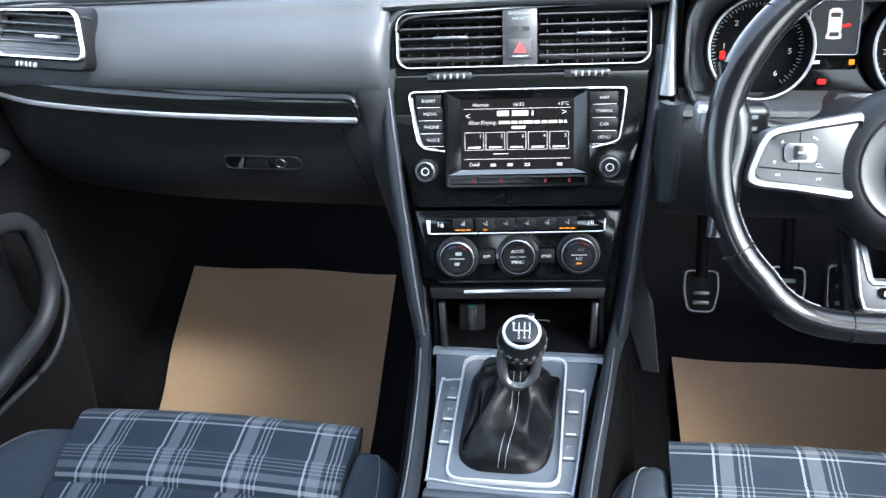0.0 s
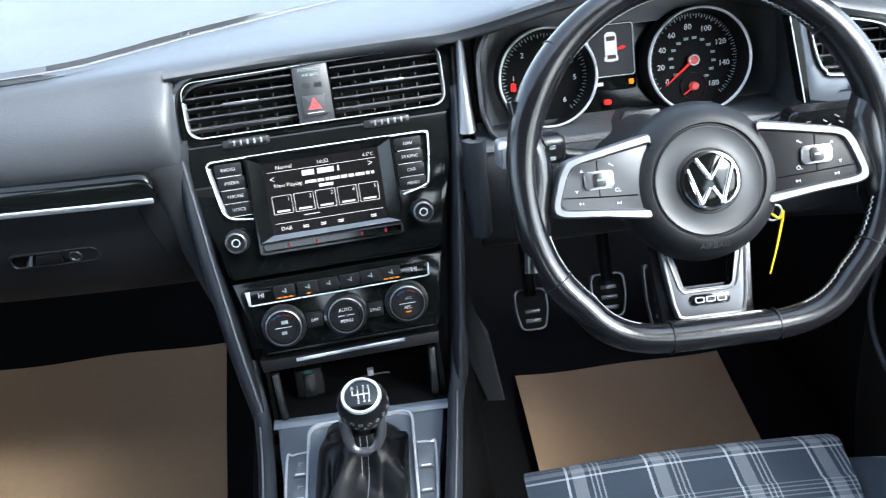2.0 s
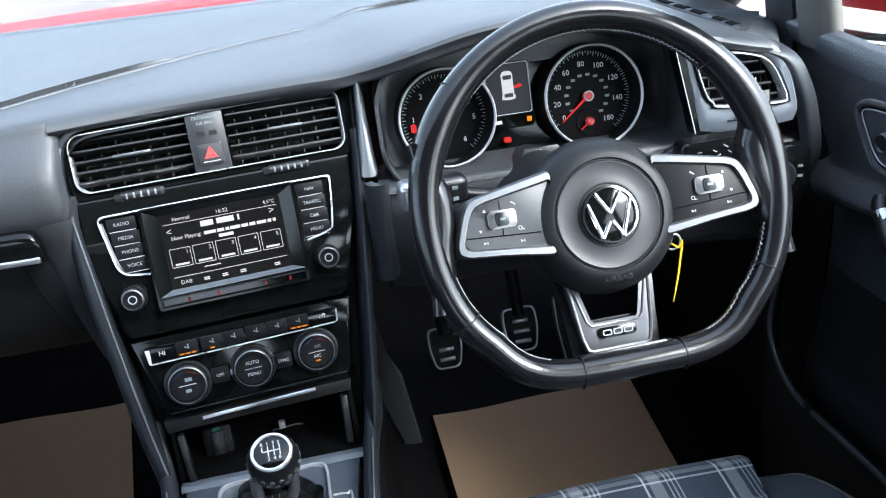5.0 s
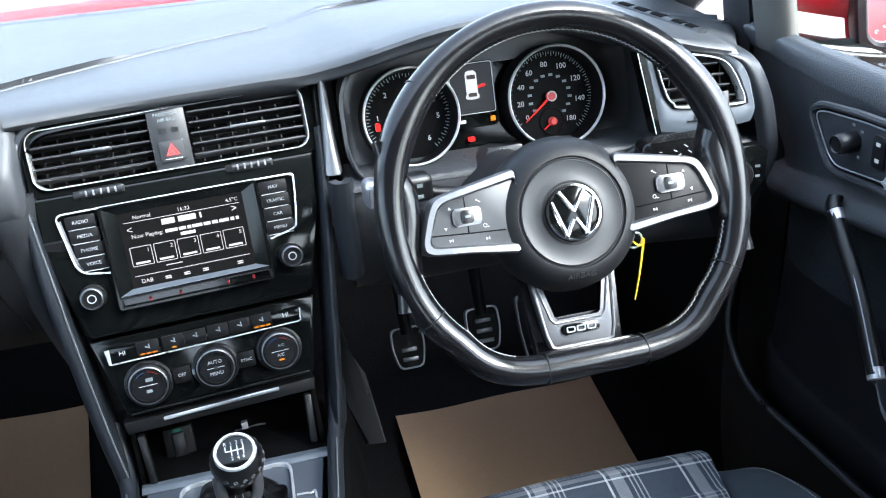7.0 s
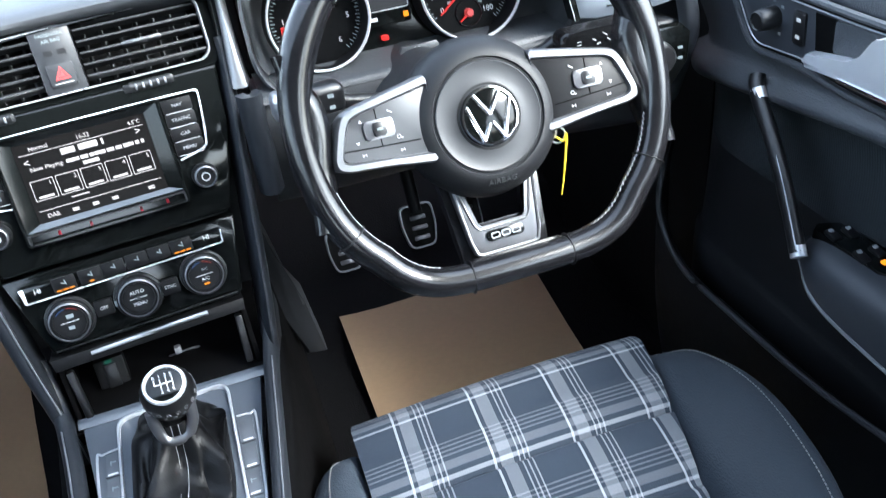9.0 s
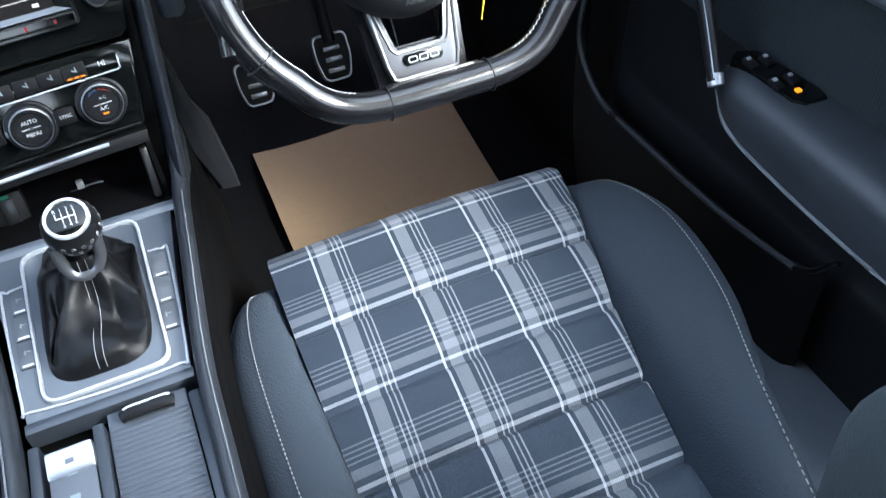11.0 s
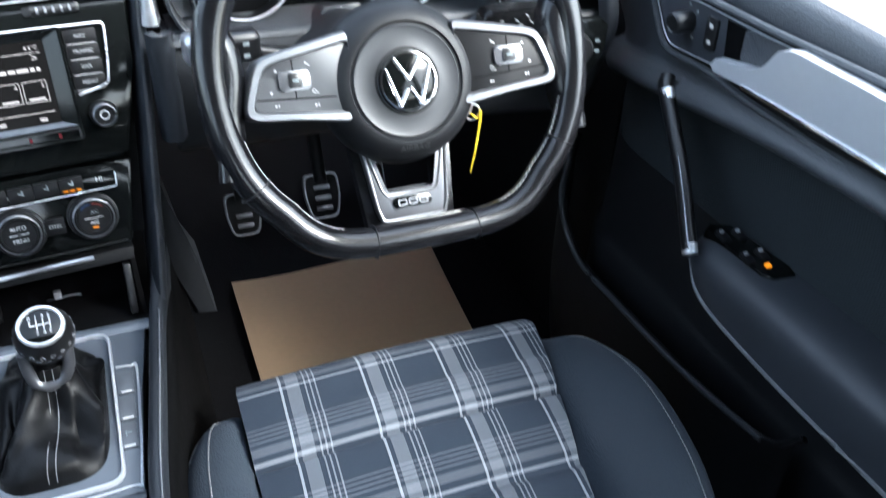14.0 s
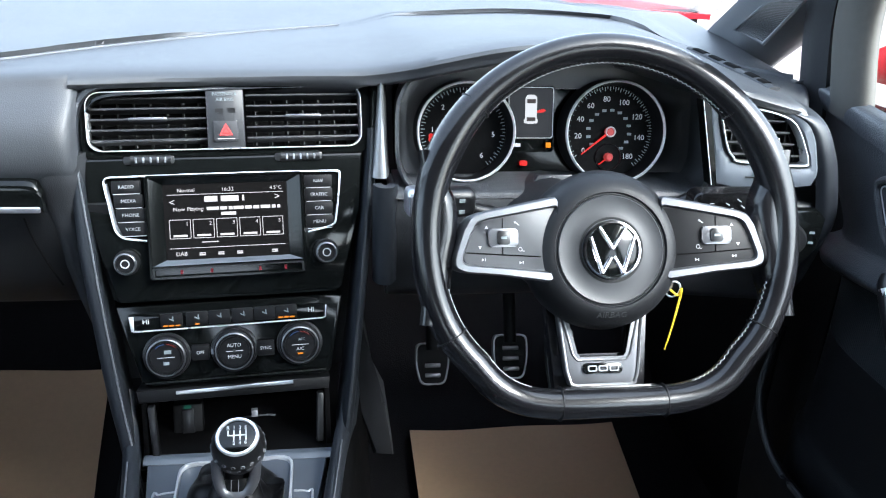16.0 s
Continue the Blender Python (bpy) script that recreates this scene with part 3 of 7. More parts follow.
# ---- seats ----
def plaid():
    """Dark tartan cloth: pale stripes woven over charcoal, in the seat's own metres."""
    m = bpy.data.materials.new("tartan_cloth")
    m.use_nodes = True
    nt = m.node_tree
    p = nt.nodes["Principled BSDF"]
    p.inputs["Roughness"].default_value = 0.9
    p.inputs["Specular IOR Level"].default_value = 0.2
    uv = nt.nodes.new("ShaderNodeUVMap")
    sep = nt.nodes.new("ShaderNodeSeparateXYZ")
    nt.links.new(uv.outputs[0], sep.inputs[0])

    def math_node(op, a, b):
        n = nt.nodes.new("ShaderNodeMath")
        n.operation = op
        for i, v in ((0, a), (1, b)):
            if isinstance(v, (int, float)):
                n.inputs[i].default_value = v
            else:
                nt.links.new(v, n.inputs[i])
        return n.outputs[0]

    def stripes(coord, bars):
        """bars: (centre, half width, strength) within one repeat of length 1."""
        f = math_node("FRACT", coord, 0)
        total = None
        for c, w, s in bars:
            d = math_node("ABSOLUTE", math_node("SUBTRACT", f, c), 0)
            b = math_node("MULTIPLY", math_node("LESS_THAN", d, w), s)
            total = b if total is None else math_node("ADD", total, b)
        return total

    long = stripes(sep.outputs[0], ((0.10, 0.015, 0.66), (0.245, 0.080, 0.25), (0.395, 0.010, 0.40), (0.455, 0.010, 0.40), (0.515, 0.010, 0.40)))
    cross = stripes(sep.outputs[1], ((0.46, 0.010, 0.20), (0.52, 0.010, 0.20), (0.58, 0.010, 0.20), (0.64, 0.010, 0.20), (0.765, 0.055, 0.17), (0.90, 0.017, 0.48)))
    total = math_node("MINIMUM", math_node("ADD", long, cross), 0.95)
    wave = nt.nodes.new("ShaderNodeTexWave")
    wave.bands_direction = "DIAGONAL"
    wave.inputs["Scale"].default_value = 26
    nt.links.new(uv.outputs[0], wave.inputs["Vector"])
    weave = math_node("MULTIPLY_ADD", wave.outputs["Fac"], 0.30)
    weave.node.inputs[2].default_value = 0.80
    mix = nt.nodes.new("ShaderNodeMix")
    mix.data_type = "RGBA"
    nt.links.new(total, mix.inputs["Factor"])
    mix.inputs[6].default_value = (0.0155, 0.0220, 0.0330, 1)
    mix.inputs[7].default_value = (0.23, 0.25, 0.275, 1)
    sc = nt.nodes.new("ShaderNodeVectorMath")
    sc.operation = "SCALE"
    nt.links.new(mix.outputs[2], sc.inputs[0])
    nt.links.new(weave, sc.inputs["Scale"])
    nt.links.new(sc.outputs[0], p.inputs["Base Color"])
    b = nt.nodes.new("ShaderNodeBump")
    b.inputs["Strength"].default_value, b.inputs["Distance"].default_value = 0.4, 0.0006
    nt.links.new(wave.outputs["Fac"], b.inputs["Height"])
    nt.links.new(b.outputs[0], p.inputs["Normal"])
    return m


TARTAN = plaid()
BOLSTER = material("dark_seat_cloth", (0.018, 0.0245, 0.0335), 0.85, grain=520, depth=0.9, vary=0.1, spec=0.25)
RIBCLOTH = material("ribbed_seat_cloth", (0.030, 0.036, 0.039), 0.85, grain=450, depth=0.9, vary=0.12, spec=0.25)
PITCH = 0.088


def uv_from(ob, fx, fy):
    me = ob.data
    lay = me.uv_layers.new(name="weave")
    for l in me.loops:
        c = me.vertices[l.vertex_index].co
        lay.data[l.index].uv = (fx(c), fy(c))


def seat(name, cx, mirror, label, full):
    """A sports seat: tartan centre with cross pleats, plain bolsters, pale stitching."""
    base = Vector((cx, 0.5, FLOOR))
    st = thing(name, base, label, "car seat", "front seats")
    s = -1 if mirror else 1

    def X(x):
        return cx + s * (x - 0.352)

    dz = -0.012 if mirror else 0.0

    # insert: rows from the front edge to the rear
    rows = [(0.818, 0.175, 0.192, 0.508), (0.829, 0.235, 0.185, 0.517), (0.826, 0.268, 0.179, 0.524), (0.800, 0.289, 0.174, 0.526), (0.770, 0.293, 0.173, 0.521), (0.69, 0.286, 0.172, 0.504), (0.60, 0.272, 0.173, 0.484), (0.51, 0.260, 0.175, 0.468), (0.42, 0.252, 0.177, 0.456), (0.30, 0.250, 0.18, 0.45), (0.22, 0.26, 0.18, 0.45)]

    def pleat(p, u, v):
        y = p.y
        if y < 0.74:
            k = ((0.690 - y) / 0.0865) % 1.0
            d = min(k, 1 - k)
            p.z -= 0.0085 * math.exp(-(d / 0.05) ** 2)
            p.z += 0.003 * math.sin(math.pi * k)
        p.z += 0.006 * math.sin(math.pi * v)
        return p

    grid = [[(X(lerp(a, b, k / 4)), y, z + dz) for k in range(5)] for y, z, a, b in rows]
    ins = part("seat_insert", surf(grid, 12, 5, 0.03, bulge=pleat, out=(0, 0, 1)), TARTAN, st, "tartan cloth seat centre with cross pleats")

    def fx(c):
        y = c.y + base.y
        skew = (0.80 - y) * 0.055
        return (c.x + base.x - cx + 0.352 - 0.2195 + s * skew) / PITCH + 0.10

    uv_from(ins, fx, lambda c: (0.6865 - (c.y + base.y)) / 0.0865)

    # bolsters: cross-section from the insert's edge over the top and down the outside
    def bolster(prof):
        return surf([[(X(x), y, z + dz) for x, z in sec] for y, sec in prof], 6, 5, 0.02, out=(0, 0, 1))

    inner = [(0.786, ((0.178, 0.252), (0.172, 0.264), (0.160, 0.265), (0.149, 0.250), (0.146, 0.20), (0.150, 0.10))),
             (0.757, ((0.174, 0.266), (0.168, 0.283), (0.145, 0.286), (0.124, 0.268), (0.119, 0.20), (0.124, 0.08))),
             (0.69, ((0.174, 0.264), (0.167, 0.285), (0.136, 0.290), (0.103, 0.271), (0.097, 0.20), (0.110, 0.08))),
             (0.58, ((0.175, 0.255), (0.168, 0.278), (0.134, 0.287), (0.098, 0.268), (0.092, 0.20), (0.100, 0.08))),
             (0.46, ((0.177, 0.246), (0.170, 0.272), (0.136, 0.285), (0.101, 0.264), (0.095, 0.20), (0.108, 0.08))),
             (0.30, ((0.180, 0.246), (0.172, 0.274), (0.140, 0.290), (0.114, 0.268), (0.108, 0.20), (0.112, 0.08)))]
    part("inner_bolster", bolster(inner), BOLSTER, st, "dark plain cloth bolster with pale stitching")
    outer = [(0.785, ((0.515, 0.25), (0.522, 0.268), (0.535, 0.270), (0.550, 0.255), (0.556, 0.20), (0.553, 0.10))),
             (0.745, ((0.508, 0.262), (0.524, 0.288), (0.558, 0.296), (0.586, 0.278), (0.594, 0.20), (0.586, 0.08))),
             (0.66, ((0.492, 0.266), (0.512, 0.294), (0.566, 0.310), (0.603, 0.292), (0.611, 0.20), (0.602, 0.08))),
             (0.55, ((0.472, 0.256), (0.500, 0.294), (0.550, 0.313), (0.587, 0.296), (0.595, 0.20), (0.585, 0.08))),
             (0.44, ((0.456, 0.246), (0.482, 0.290), (0.518, 0.312), (0.546, 0.294), (0.556, 0.20), (0.550, 0.08))),
             (0.28, ((0.440, 0.246), (0.455, 0.290), (0.475, 0.310), (0.492, 0.294), (0.502, 0.20), (0.498, 0.08)))]
    part("outer_bolster", bolster(outer), BOLSTER, st, "dark plain cloth bolster with pale stitching")
    for prof, k in ((inner, 11), (outer, 12), (inner, 15)):
        path = [p + Vector((0, 0, 0.0009)) for p in spline([spline([(X(x), y, z + dz) for x, z in sec], 5)[k] for y, sec in prof], 44)]
        bm = bmesh.new()
        for i in range(0, len(path) - 1):
            if i % 2 == 0:
                bm = join(bm, tube([path[i], path[i].lerp(path[i + 1], 1.1)], 0.0008, seg=4))
        part("stitching", bm, THREAD, st, "pale stitching")
    part("seat_base", join(bx(0.46, 0.50, 0.14, pose(X(0.352), 0.52, 0.10), 0.02), bx(0.05, 0.62, 0.10, pose(X(0.16), 0.5, FLOOR + 0.05), 0.01), bx(0.05, 0.62, 0.10, pose(X(0.55), 0.5, FLOOR + 0.05), 0.01)), DARK, st)

    # backrest, leaning back
    def back(y, z, lean=0.50):
        return y - (z - 0.26) * lean

    def brow(z, w, f):
        y = back(0.275, z)
        c = 0.325
        return [(X(c - w - 0.085), y - 0.10, z - 0.03), (X(c - w - 0.085), y - 0.01, z), (X(c - w - 0.05), y + f, z + 0.01), (X(c - w + 0.005), y + 0.01, z)]

    rows_b = ((0.30, 0.110, 0.05), (0.36, 0.115, 0.08), (0.48, 0.12, 0.15), (0.58, 0.125, 0.14), (0.70, 0.13, 0.05), (0.80, 0.11, 0.005))
    part("back_bolster", surf([brow(z, w, f) for z, w, f in rows_b], 5, 6, 0.02, out=(0, 1, 0)), RIBCLOTH, st, "ribbed dark cloth backrest bolster")
    part("back_bolster", surf([[(2 * X(0.325) - p[0], p[1], p[2]) for p in brow(z, w - 0.035, f)] for z, w, f in rows_b], 5, 6, 0.02, out=(0, 1, 0)), RIBCLOTH, st, "ribbed dark cloth backrest bolster")
    bi = part("back_insert", surf([[(X(0.325 + k * w), back(0.283, z) + 0.008 * (1 - k * k), z) for k in (-1, -0.5, 0, 0.5, 1)] for z, w in ((0.28, 0.115), (0.36, 0.125), (0.48, 0.14), (0.60, 0.145), (0.72, 0.14), (0.82, 0.11))], 5, 5, 0.06, out=(0, 1, 0)), TARTAN, st, "tartan cloth backrest centre")
    uv_from(bi, fx, lambda c: c.z / 0.0865)
    part("back_shell", surf([[(X(0.325 + k * w), back(0.12, z), z) for k in (-1, 0, 1)] for z, w in ((0.2, 0.20), (0.5, 0.23), (0.83, 0.19))], 4, 6, 0.03), DARK, st)
    return st


seat("car_seat", 0.352, False, "driver's sports seat in dark cloth with a tartan centre", True)
seat("car_seat", -0.356, True, "passenger sports seat in dark cloth with a tartan centre", True)

# ---- paper floor mats ----
def paper_mat(rows, label, sag):
    ob = part("paper_floor_mat", surf(rows, 6, 6, 0.0012, out=(0, 0, 1), bulge=lambda p, u, v: p + Vector((0, 0, 0.004 * math.sin(5 * u + sag) * math.sin(math.pi * v) + 0.0025 * math.sin(9 * v + 3 * u)))), PAPER)
    return tagged(ob, label, "floor mat", "paper mats")


paper_mat([[(lerp(0.247, 0.615, k), 0.90, FLOOR + 0.008) for k in (0, 0.5, 1)], [(lerp(0.247, 0.630, k), 1.16, FLOOR + 0.008) for k in (0, 0.5, 1)], [(lerp(0.248, 0.640, k), 1.30, FLOOR + 0.012) for k in (0, 0.5, 1)], [(lerp(0.25, 0.655, k), 1.447, FLOOR + 0.062 - 0.055) for k in (0, 0.5, 1)]],
          "brown paper mat on the driver's side floor", 0.0)
paper_mat([[(lerp(-0.66, -0.25, k), 0.85, FLOOR + 0.008) for k in (0, 0.5, 1)], [(lerp(-0.68, -0.275, k), 1.14, FLOOR + 0.010) for k in (0, 0.5, 1)], [(lerp(-0.70, -0.282, k), 1.30, 0.028) for k in (0, 0.5, 1)], [(lerp(-0.715, -0.29, k), 1.463, 0.100) for k in (0, 0.5, 1)]],
          "brown paper mat running up the passenger toe board", 1.5)
# ---- steering wheel: hub, spokes, buttons ----
HUB = at(MW, 0.0, 0.0125, -0.0165)
HUBF = HUB @ pose(0, 0, 0, 90, 0, 0)
cover = part("airbag_cover", lathe([(0.0495, 0.0125), (0.0508, 0.0152), (0.0518, 0.0150), (0.0530, 0.0174), (0.056, 0.0172), (0.062, 0.0140), (0.0685, 0.0065), (0.0730, -0.003), (0.0755, -0.015), (0.0745, -0.030), (0.05, -0.04), (0.0, -0.04)],
                                   HUBF, 72), HUBM, wheel, "round grained grey-black airbag cover")
part("centre_disc", lathe([(0.0, 0.0168), (0.028, 0.0168), (0.034, 0.0155), (0.044, 0.0152), (0.0488, 0.0166), (0.0500, 0.0158), (0.0502, 0.0110)], HUBF, 64), material("smooth_airbag_disc", (0.024, 0.0255, 0.028), 0.42, vary=0.05, spec=0.35), cover, "smooth dished grey centre disc")
badge = part("badge", lathe([(0, 0.0195), (0.0255, 0.0195), (0.0272, 0.0185), (0.0274, 0.014)], HUBF, 48), PIANO, cover, "round chrome-ringed badge")
part("badge_ring", lathe([(0.0238, 0.0196), (0.0248, 0.0214), (0.0266, 0.0210), (0.0278, 0.015)], HUBF, 48, False), BRIGHT, badge)
part("badge_groove", lathe([(0.0280, 0.0168), (0.0290, 0.0172), (0.0302, 0.0170)], HUBF, 48, False), DARK, cover)
for (x0, z0), (x1, z1) in (((-0.0120, 0.0205), (0.0, 0.0015)), ((0.0120, 0.0205), (0.0, 0.0015)), ((-0.0205, 0.0120), (-0.0098, -0.0205)), ((-0.0098, -0.0205), (-0.0012, -0.0060)), ((0.0098, -0.0205), (0.0012, -0.0060)), ((0.0205, 0.0120), (0.0098, -0.0205))):
    part("badge_bar", tube([(x0, -0.0200, z0), (x1, -0.0200, z1)], 0.0021, HUB, 8, flat=0.6), BRIGHT, badge)
text("AIRBAG", 0.0082, at(HUB, 0, -0.0160, -0.0592) @ pose(0, 0, 0, 27), 0.0, 0.0, material("embossed_mark", (0.028, 0.030, 0.032), 0.4), cover, y=-0.0004)


# paler copy of the black field: reflected window light put into the colour
FIELDLIT = material("lit_button_field", (0.030, 0.032, 0.036), 0.4, vary=0.06)


def spoke(s):
    """One side spoke: leather horn on the rim, silver bezel, button field, silver rocker."""
    M = at(MW, 0, 0.014, 0) @ pose(0, 0, 0, 0, 0, s * -5)

    def P(pts):
        return [(s * x, z) for x, z in pts]
    rows_h = [[(s * q, 0.012, z), (s * (q + 0.0015), 0.0, z), (s * (q + 0.006), -0.0080, z), (s * (q + 0.013), -0.0115, z), (s * max(q + 0.020, 0.163), -0.0115, z), (s * max(q + 0.024, 0.170), -0.007, z)]
              for q, z in ((0.1515, 0.074), (0.1480, 0.050), (0.1400, 0.028), (0.1390, 0.002), (0.1440, -0.026), (0.1455, -0.046), (0.1500, -0.062), (0.1525, -0.080))]
    part("rim_horn", surf(rows_h, 5, 5, 0.004, at(MW, 0, 0.002, 0), out=(0, -1, 0)), LEATHER, wheel, "leather horn joining the rim to a spoke")
    out = P([(0.050, 0.0335), (0.090, 0.0255), (0.122, 0.0190), (0.132, 0.0150), (0.1385, 0.004), (0.1470, -0.022), (0.1465, -0.0310), (0.138, -0.0350), (0.100, -0.0385), (0.055, -0.0455)])
    inn = P([(0.050, 0.0235), (0.090, 0.0165), (0.118, 0.0115), (0.126, 0.0080), (0.131, -0.002), (0.1385, -0.0215), (0.1375, -0.0255), (0.132, -0.0275), (0.100, -0.0305), (0.055, -0.0350)])
    out, inn = rounded(out, 0.005), rounded(inn, 0.004)
    sp = part("spoke", frame_ring(out, inn, -0.012, 0.010, M, 0.0035), SPOKEM, wheel, "satin silver spoke bezel")
    part("spoke_back", prism(P([(0.05, 0.031), (0.100, 0.022), (0.134, 0.010), (0.144, -0.026), (0.13, -0.034), (0.05, -0.042)]), 0.006, 0.022, M, 0.002), SATIN, sp)
    # only the left field gets the grey that stands in for its reflection
    field = FIELDLIT if s < 0 else DIALBLK
    pad_ = part("button_field", prism(inn, -0.0085, 0.006, M, 0.0012), field, sp, "button field with its window reflection coloured in as grey" if s < 0 else "black button field")
    part("rocker", prism(rr(0.0275, 0.0165, 0.0035, s * 0.1015, -0.0040), -0.0115, 0.0, M, 0.0012), SPOKEM, pad_, "silver rocker switch")
    part("rocker_cap", prism(rr(0.0115, 0.0125, 0.002, s * 0.1015, -0.0040), -0.0132, 0.0, M, 0.001), SATIN, pad_)
    part("rocker_mark", bx(0.0055, 0.0005, 0.0022, at(M, s * 0.1015, -0.0134, -0.0040)), DIM, pad_)
    # grooves between the buttons
    part("button_groove", join(tube([(s * 0.066, -0.0087, -0.0215), (s * 0.100, -0.0087, -0.0195), (s * 0.136, -0.0087, -0.0170)], 0.0006, M, 5),
                               tube([(s * 0.1015, -0.0087, 0.0140), (s * 0.1015, -0.0087, 0.0045)], 0.0005, M, 5), tube([(s * 0.1015, -0.0087, -0.0125), (s * 0.1015, -0.0087, -0.0193)], 0.0005, M, 5)), PITSHADE, pad_)
    for x, z, sym in ((0.088, 0.0085, 0), (0.1165, 0.0055, 1), (0.085, -0.0145, 2), (0.1225, -0.0125, 3), (0.084, -0.0265, 4), (0.119, -0.0235, 4)):
        mk = {0: [bx(0.0042, 0.0005, 0.0009, at(M, s * x, -0.0088, z) @ pose(0, 0, 0, 0, 35, 0)), bx(0.0013, 0.0005, 0.0017, at(M, s * x - 0.0018, -0.0088, z + 0.0012))],
              1: [prism([(s * x - 0.0016, z - 0.0012), (s * x + 0.0016, z - 0.0012), (s * x, z + 0.0016)], -0.0090, -0.0086, M)],
              2: [tube([(s * x + 0.0017 * math.cos(a), -0.0088, z + 0.0017 * math.sin(a)) for a in (math.tau * i / 10 for i in range(10))], 0.0003, M, 4, True), bx(0.0022, 0.0005, 0.0006, at(M, s * x + 0.0028, -0.0088, z - 0.0016))],
              3: [prism([(s * x - 0.0016, z + 0.0012), (s * x, z - 0.0016), (s * x + 0.0016, z + 0.0012)], -0.0090, -0.0086, M)],
              4: [prism([(s * x - 0.0020, z - 0.0013), (s * x + 0.0006, z), (s * x - 0.0020, z + 0.0013)], -0.0090, -0.0086, M), bx(0.0006, 0.0005, 0.0026, at(M, s * x + 0.0014, -0.0088, z))]}[sym]
        part("button_mark", join(*mk), WHITE, pad_)


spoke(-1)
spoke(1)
ML = at(MW, 0, 0.029, -0.146) @ pose(0, 0, 0, -5, 0, 0) @ Matrix.Translation((0, 0, 0.146))
MSAD = at(MW, 0, 0.010, -0.146) @ pose(0, 0, 0, -14, 0, 0) @ Matrix.Translation((0, 0, 0.146))
POLISHED = material("satin_silver_fork", (0.085, 0.088, 0.095), 0.42, 0.85, vary=0.05)
fork_o = [(-0.0425, -0.068), (-0.0345, -0.068), (-0.0340, -0.084), (-0.0265, -0.1155), (-0.0225, -0.1205), (0.0225, -0.1205), (0.0265, -0.1155), (0.0340, -0.084), (0.0345, -0.068), (0.0425, -0.068), (0.0410, -0.085), (0.0355, -0.132), (0.0320, -0.1435), (0.0265, -0.1455), (-0.0265, -0.1455), (-0.0320, -0.1435), (-0.0355, -0.132), (-0.0410, -0.085)]
fork = part("lower_spoke", prism(fork_o, -0.004, 0.010, ML, 0.003, 3), POLISHED, wheel, "satin silver forked lower spoke")
part("fork_edge", tube([(x * 0.975, -0.0042, z + (0.0010 if z < -0.12 else 0)) for x, z in fork_o[9:] + fork_o[:1]], 0.0018, ML, 8), SPOKEM, fork, "bright raised edge")
part("fork_edge", tube([(x * 1.06, -0.0042, z) for x, z in fork_o[1:9]], 0.0013, ML, 8), SPOKEM, fork, "bright raised edge")
part("lower_spoke_back", prism([(-0.052, -0.05), (-0.034, -0.05), (-0.0265, -0.117), (0.0265, -0.117), (0.034, -0.05), (0.052, -0.05), (0.044, -0.154), (-0.044, -0.154)], 0.006, 0.02, ML, 0.002), LEATHER, wheel)
part("fork_saddle", prism([(-0.056, -0.150), (-0.044, -0.1415), (-0.037, -0.1425), (0.037, -0.1425), (0.044, -0.1415), (0.056, -0.150), (0.050, -0.164), (-0.050, -0.164)], -0.0085, 0.020, MSAD, 0.006, 3), LEATHER, wheel, "leather saddle under the lower spoke")
part("spoke_badge", prism(rr(0.038, 0.0105, 0.004, 0, -0.1285), -0.0068, -0.004, ML, 0.0008), PIANO, fork, "small dark badge plate")
for x in (-0.0105, 0, 0.0105):
    part("badge_mark", frame_ring(rr(0.0092, 0.0058, 0.0018, x, -0.1285), rr(0.0066, 0.0034, 0.001, x, -0.1285), -0.0076, -0.0065, ML), SPOKEM, fork)
# stitching along the rim's inner side
RIMTHREAD = material("rim_thread", (0.36, 0.36, 0.36), 0.8)
for a0, a1 in ((-57, 57), (75, 151), (209, 285)):
    st_bm = bmesh.new()
    for i in range(int((a1 - a0) / 0.9)):
        a = radians(a0 + 0.9 * i)
        p, q = rim_point(a), rim_point(a + radians(0.85))
        off = -p.normalized() * 0.0139
        up, down = Vector((0, -0.0040, 0)), Vector((0, -0.0006, 0))
        st_bm = join(st_bm, tube([p + off + (up if i % 2 else down), q + off + (down if i % 2 else up)], 0.00050, seg=4))
    st_bm.transform(MW)
    part("rim_stitching", st_bm, RIMTHREAD, rim, "pale cross stitching")
# column shroud, stalks, ignition
column = thing("steering_column", (0.358, 0.95, 0.56), "black steering column shroud with stalks and ignition lock", "steering column")
part("shroud", surf([[(0.358 + x * w, y + 0.01 * abs(x), z + h * (1 - x * x)) for x in (-1, -0.7, 0, 0.7, 1)] for y, z, w, h in ((0.885, 0.585, 0.055, 0.045), (0.93, 0.575, 0.065, 0.055), (1.0, 0.565, 0.075, 0.055), (1.06, 0.56, 0.08, 0.05))], 4, 5, 0.01, out=(0, 0, 1)), HARD, column)
part("lower_shroud", surf([[(0.358 + x * w, y, z - h * (1 - x * x)) for x in (-1, -0.7, 0, 0.7, 1)] for y, z, w, h in ((0.885, 0.583, 0.055, 0.05), (0.93, 0.573, 0.065, 0.06), (1.0, 0.56, 0.075, 0.08), (1.08, 0.55, 0.08, 0.10))], 4, 5, 0.01, out=(0, 0, -1)), HARD, column)


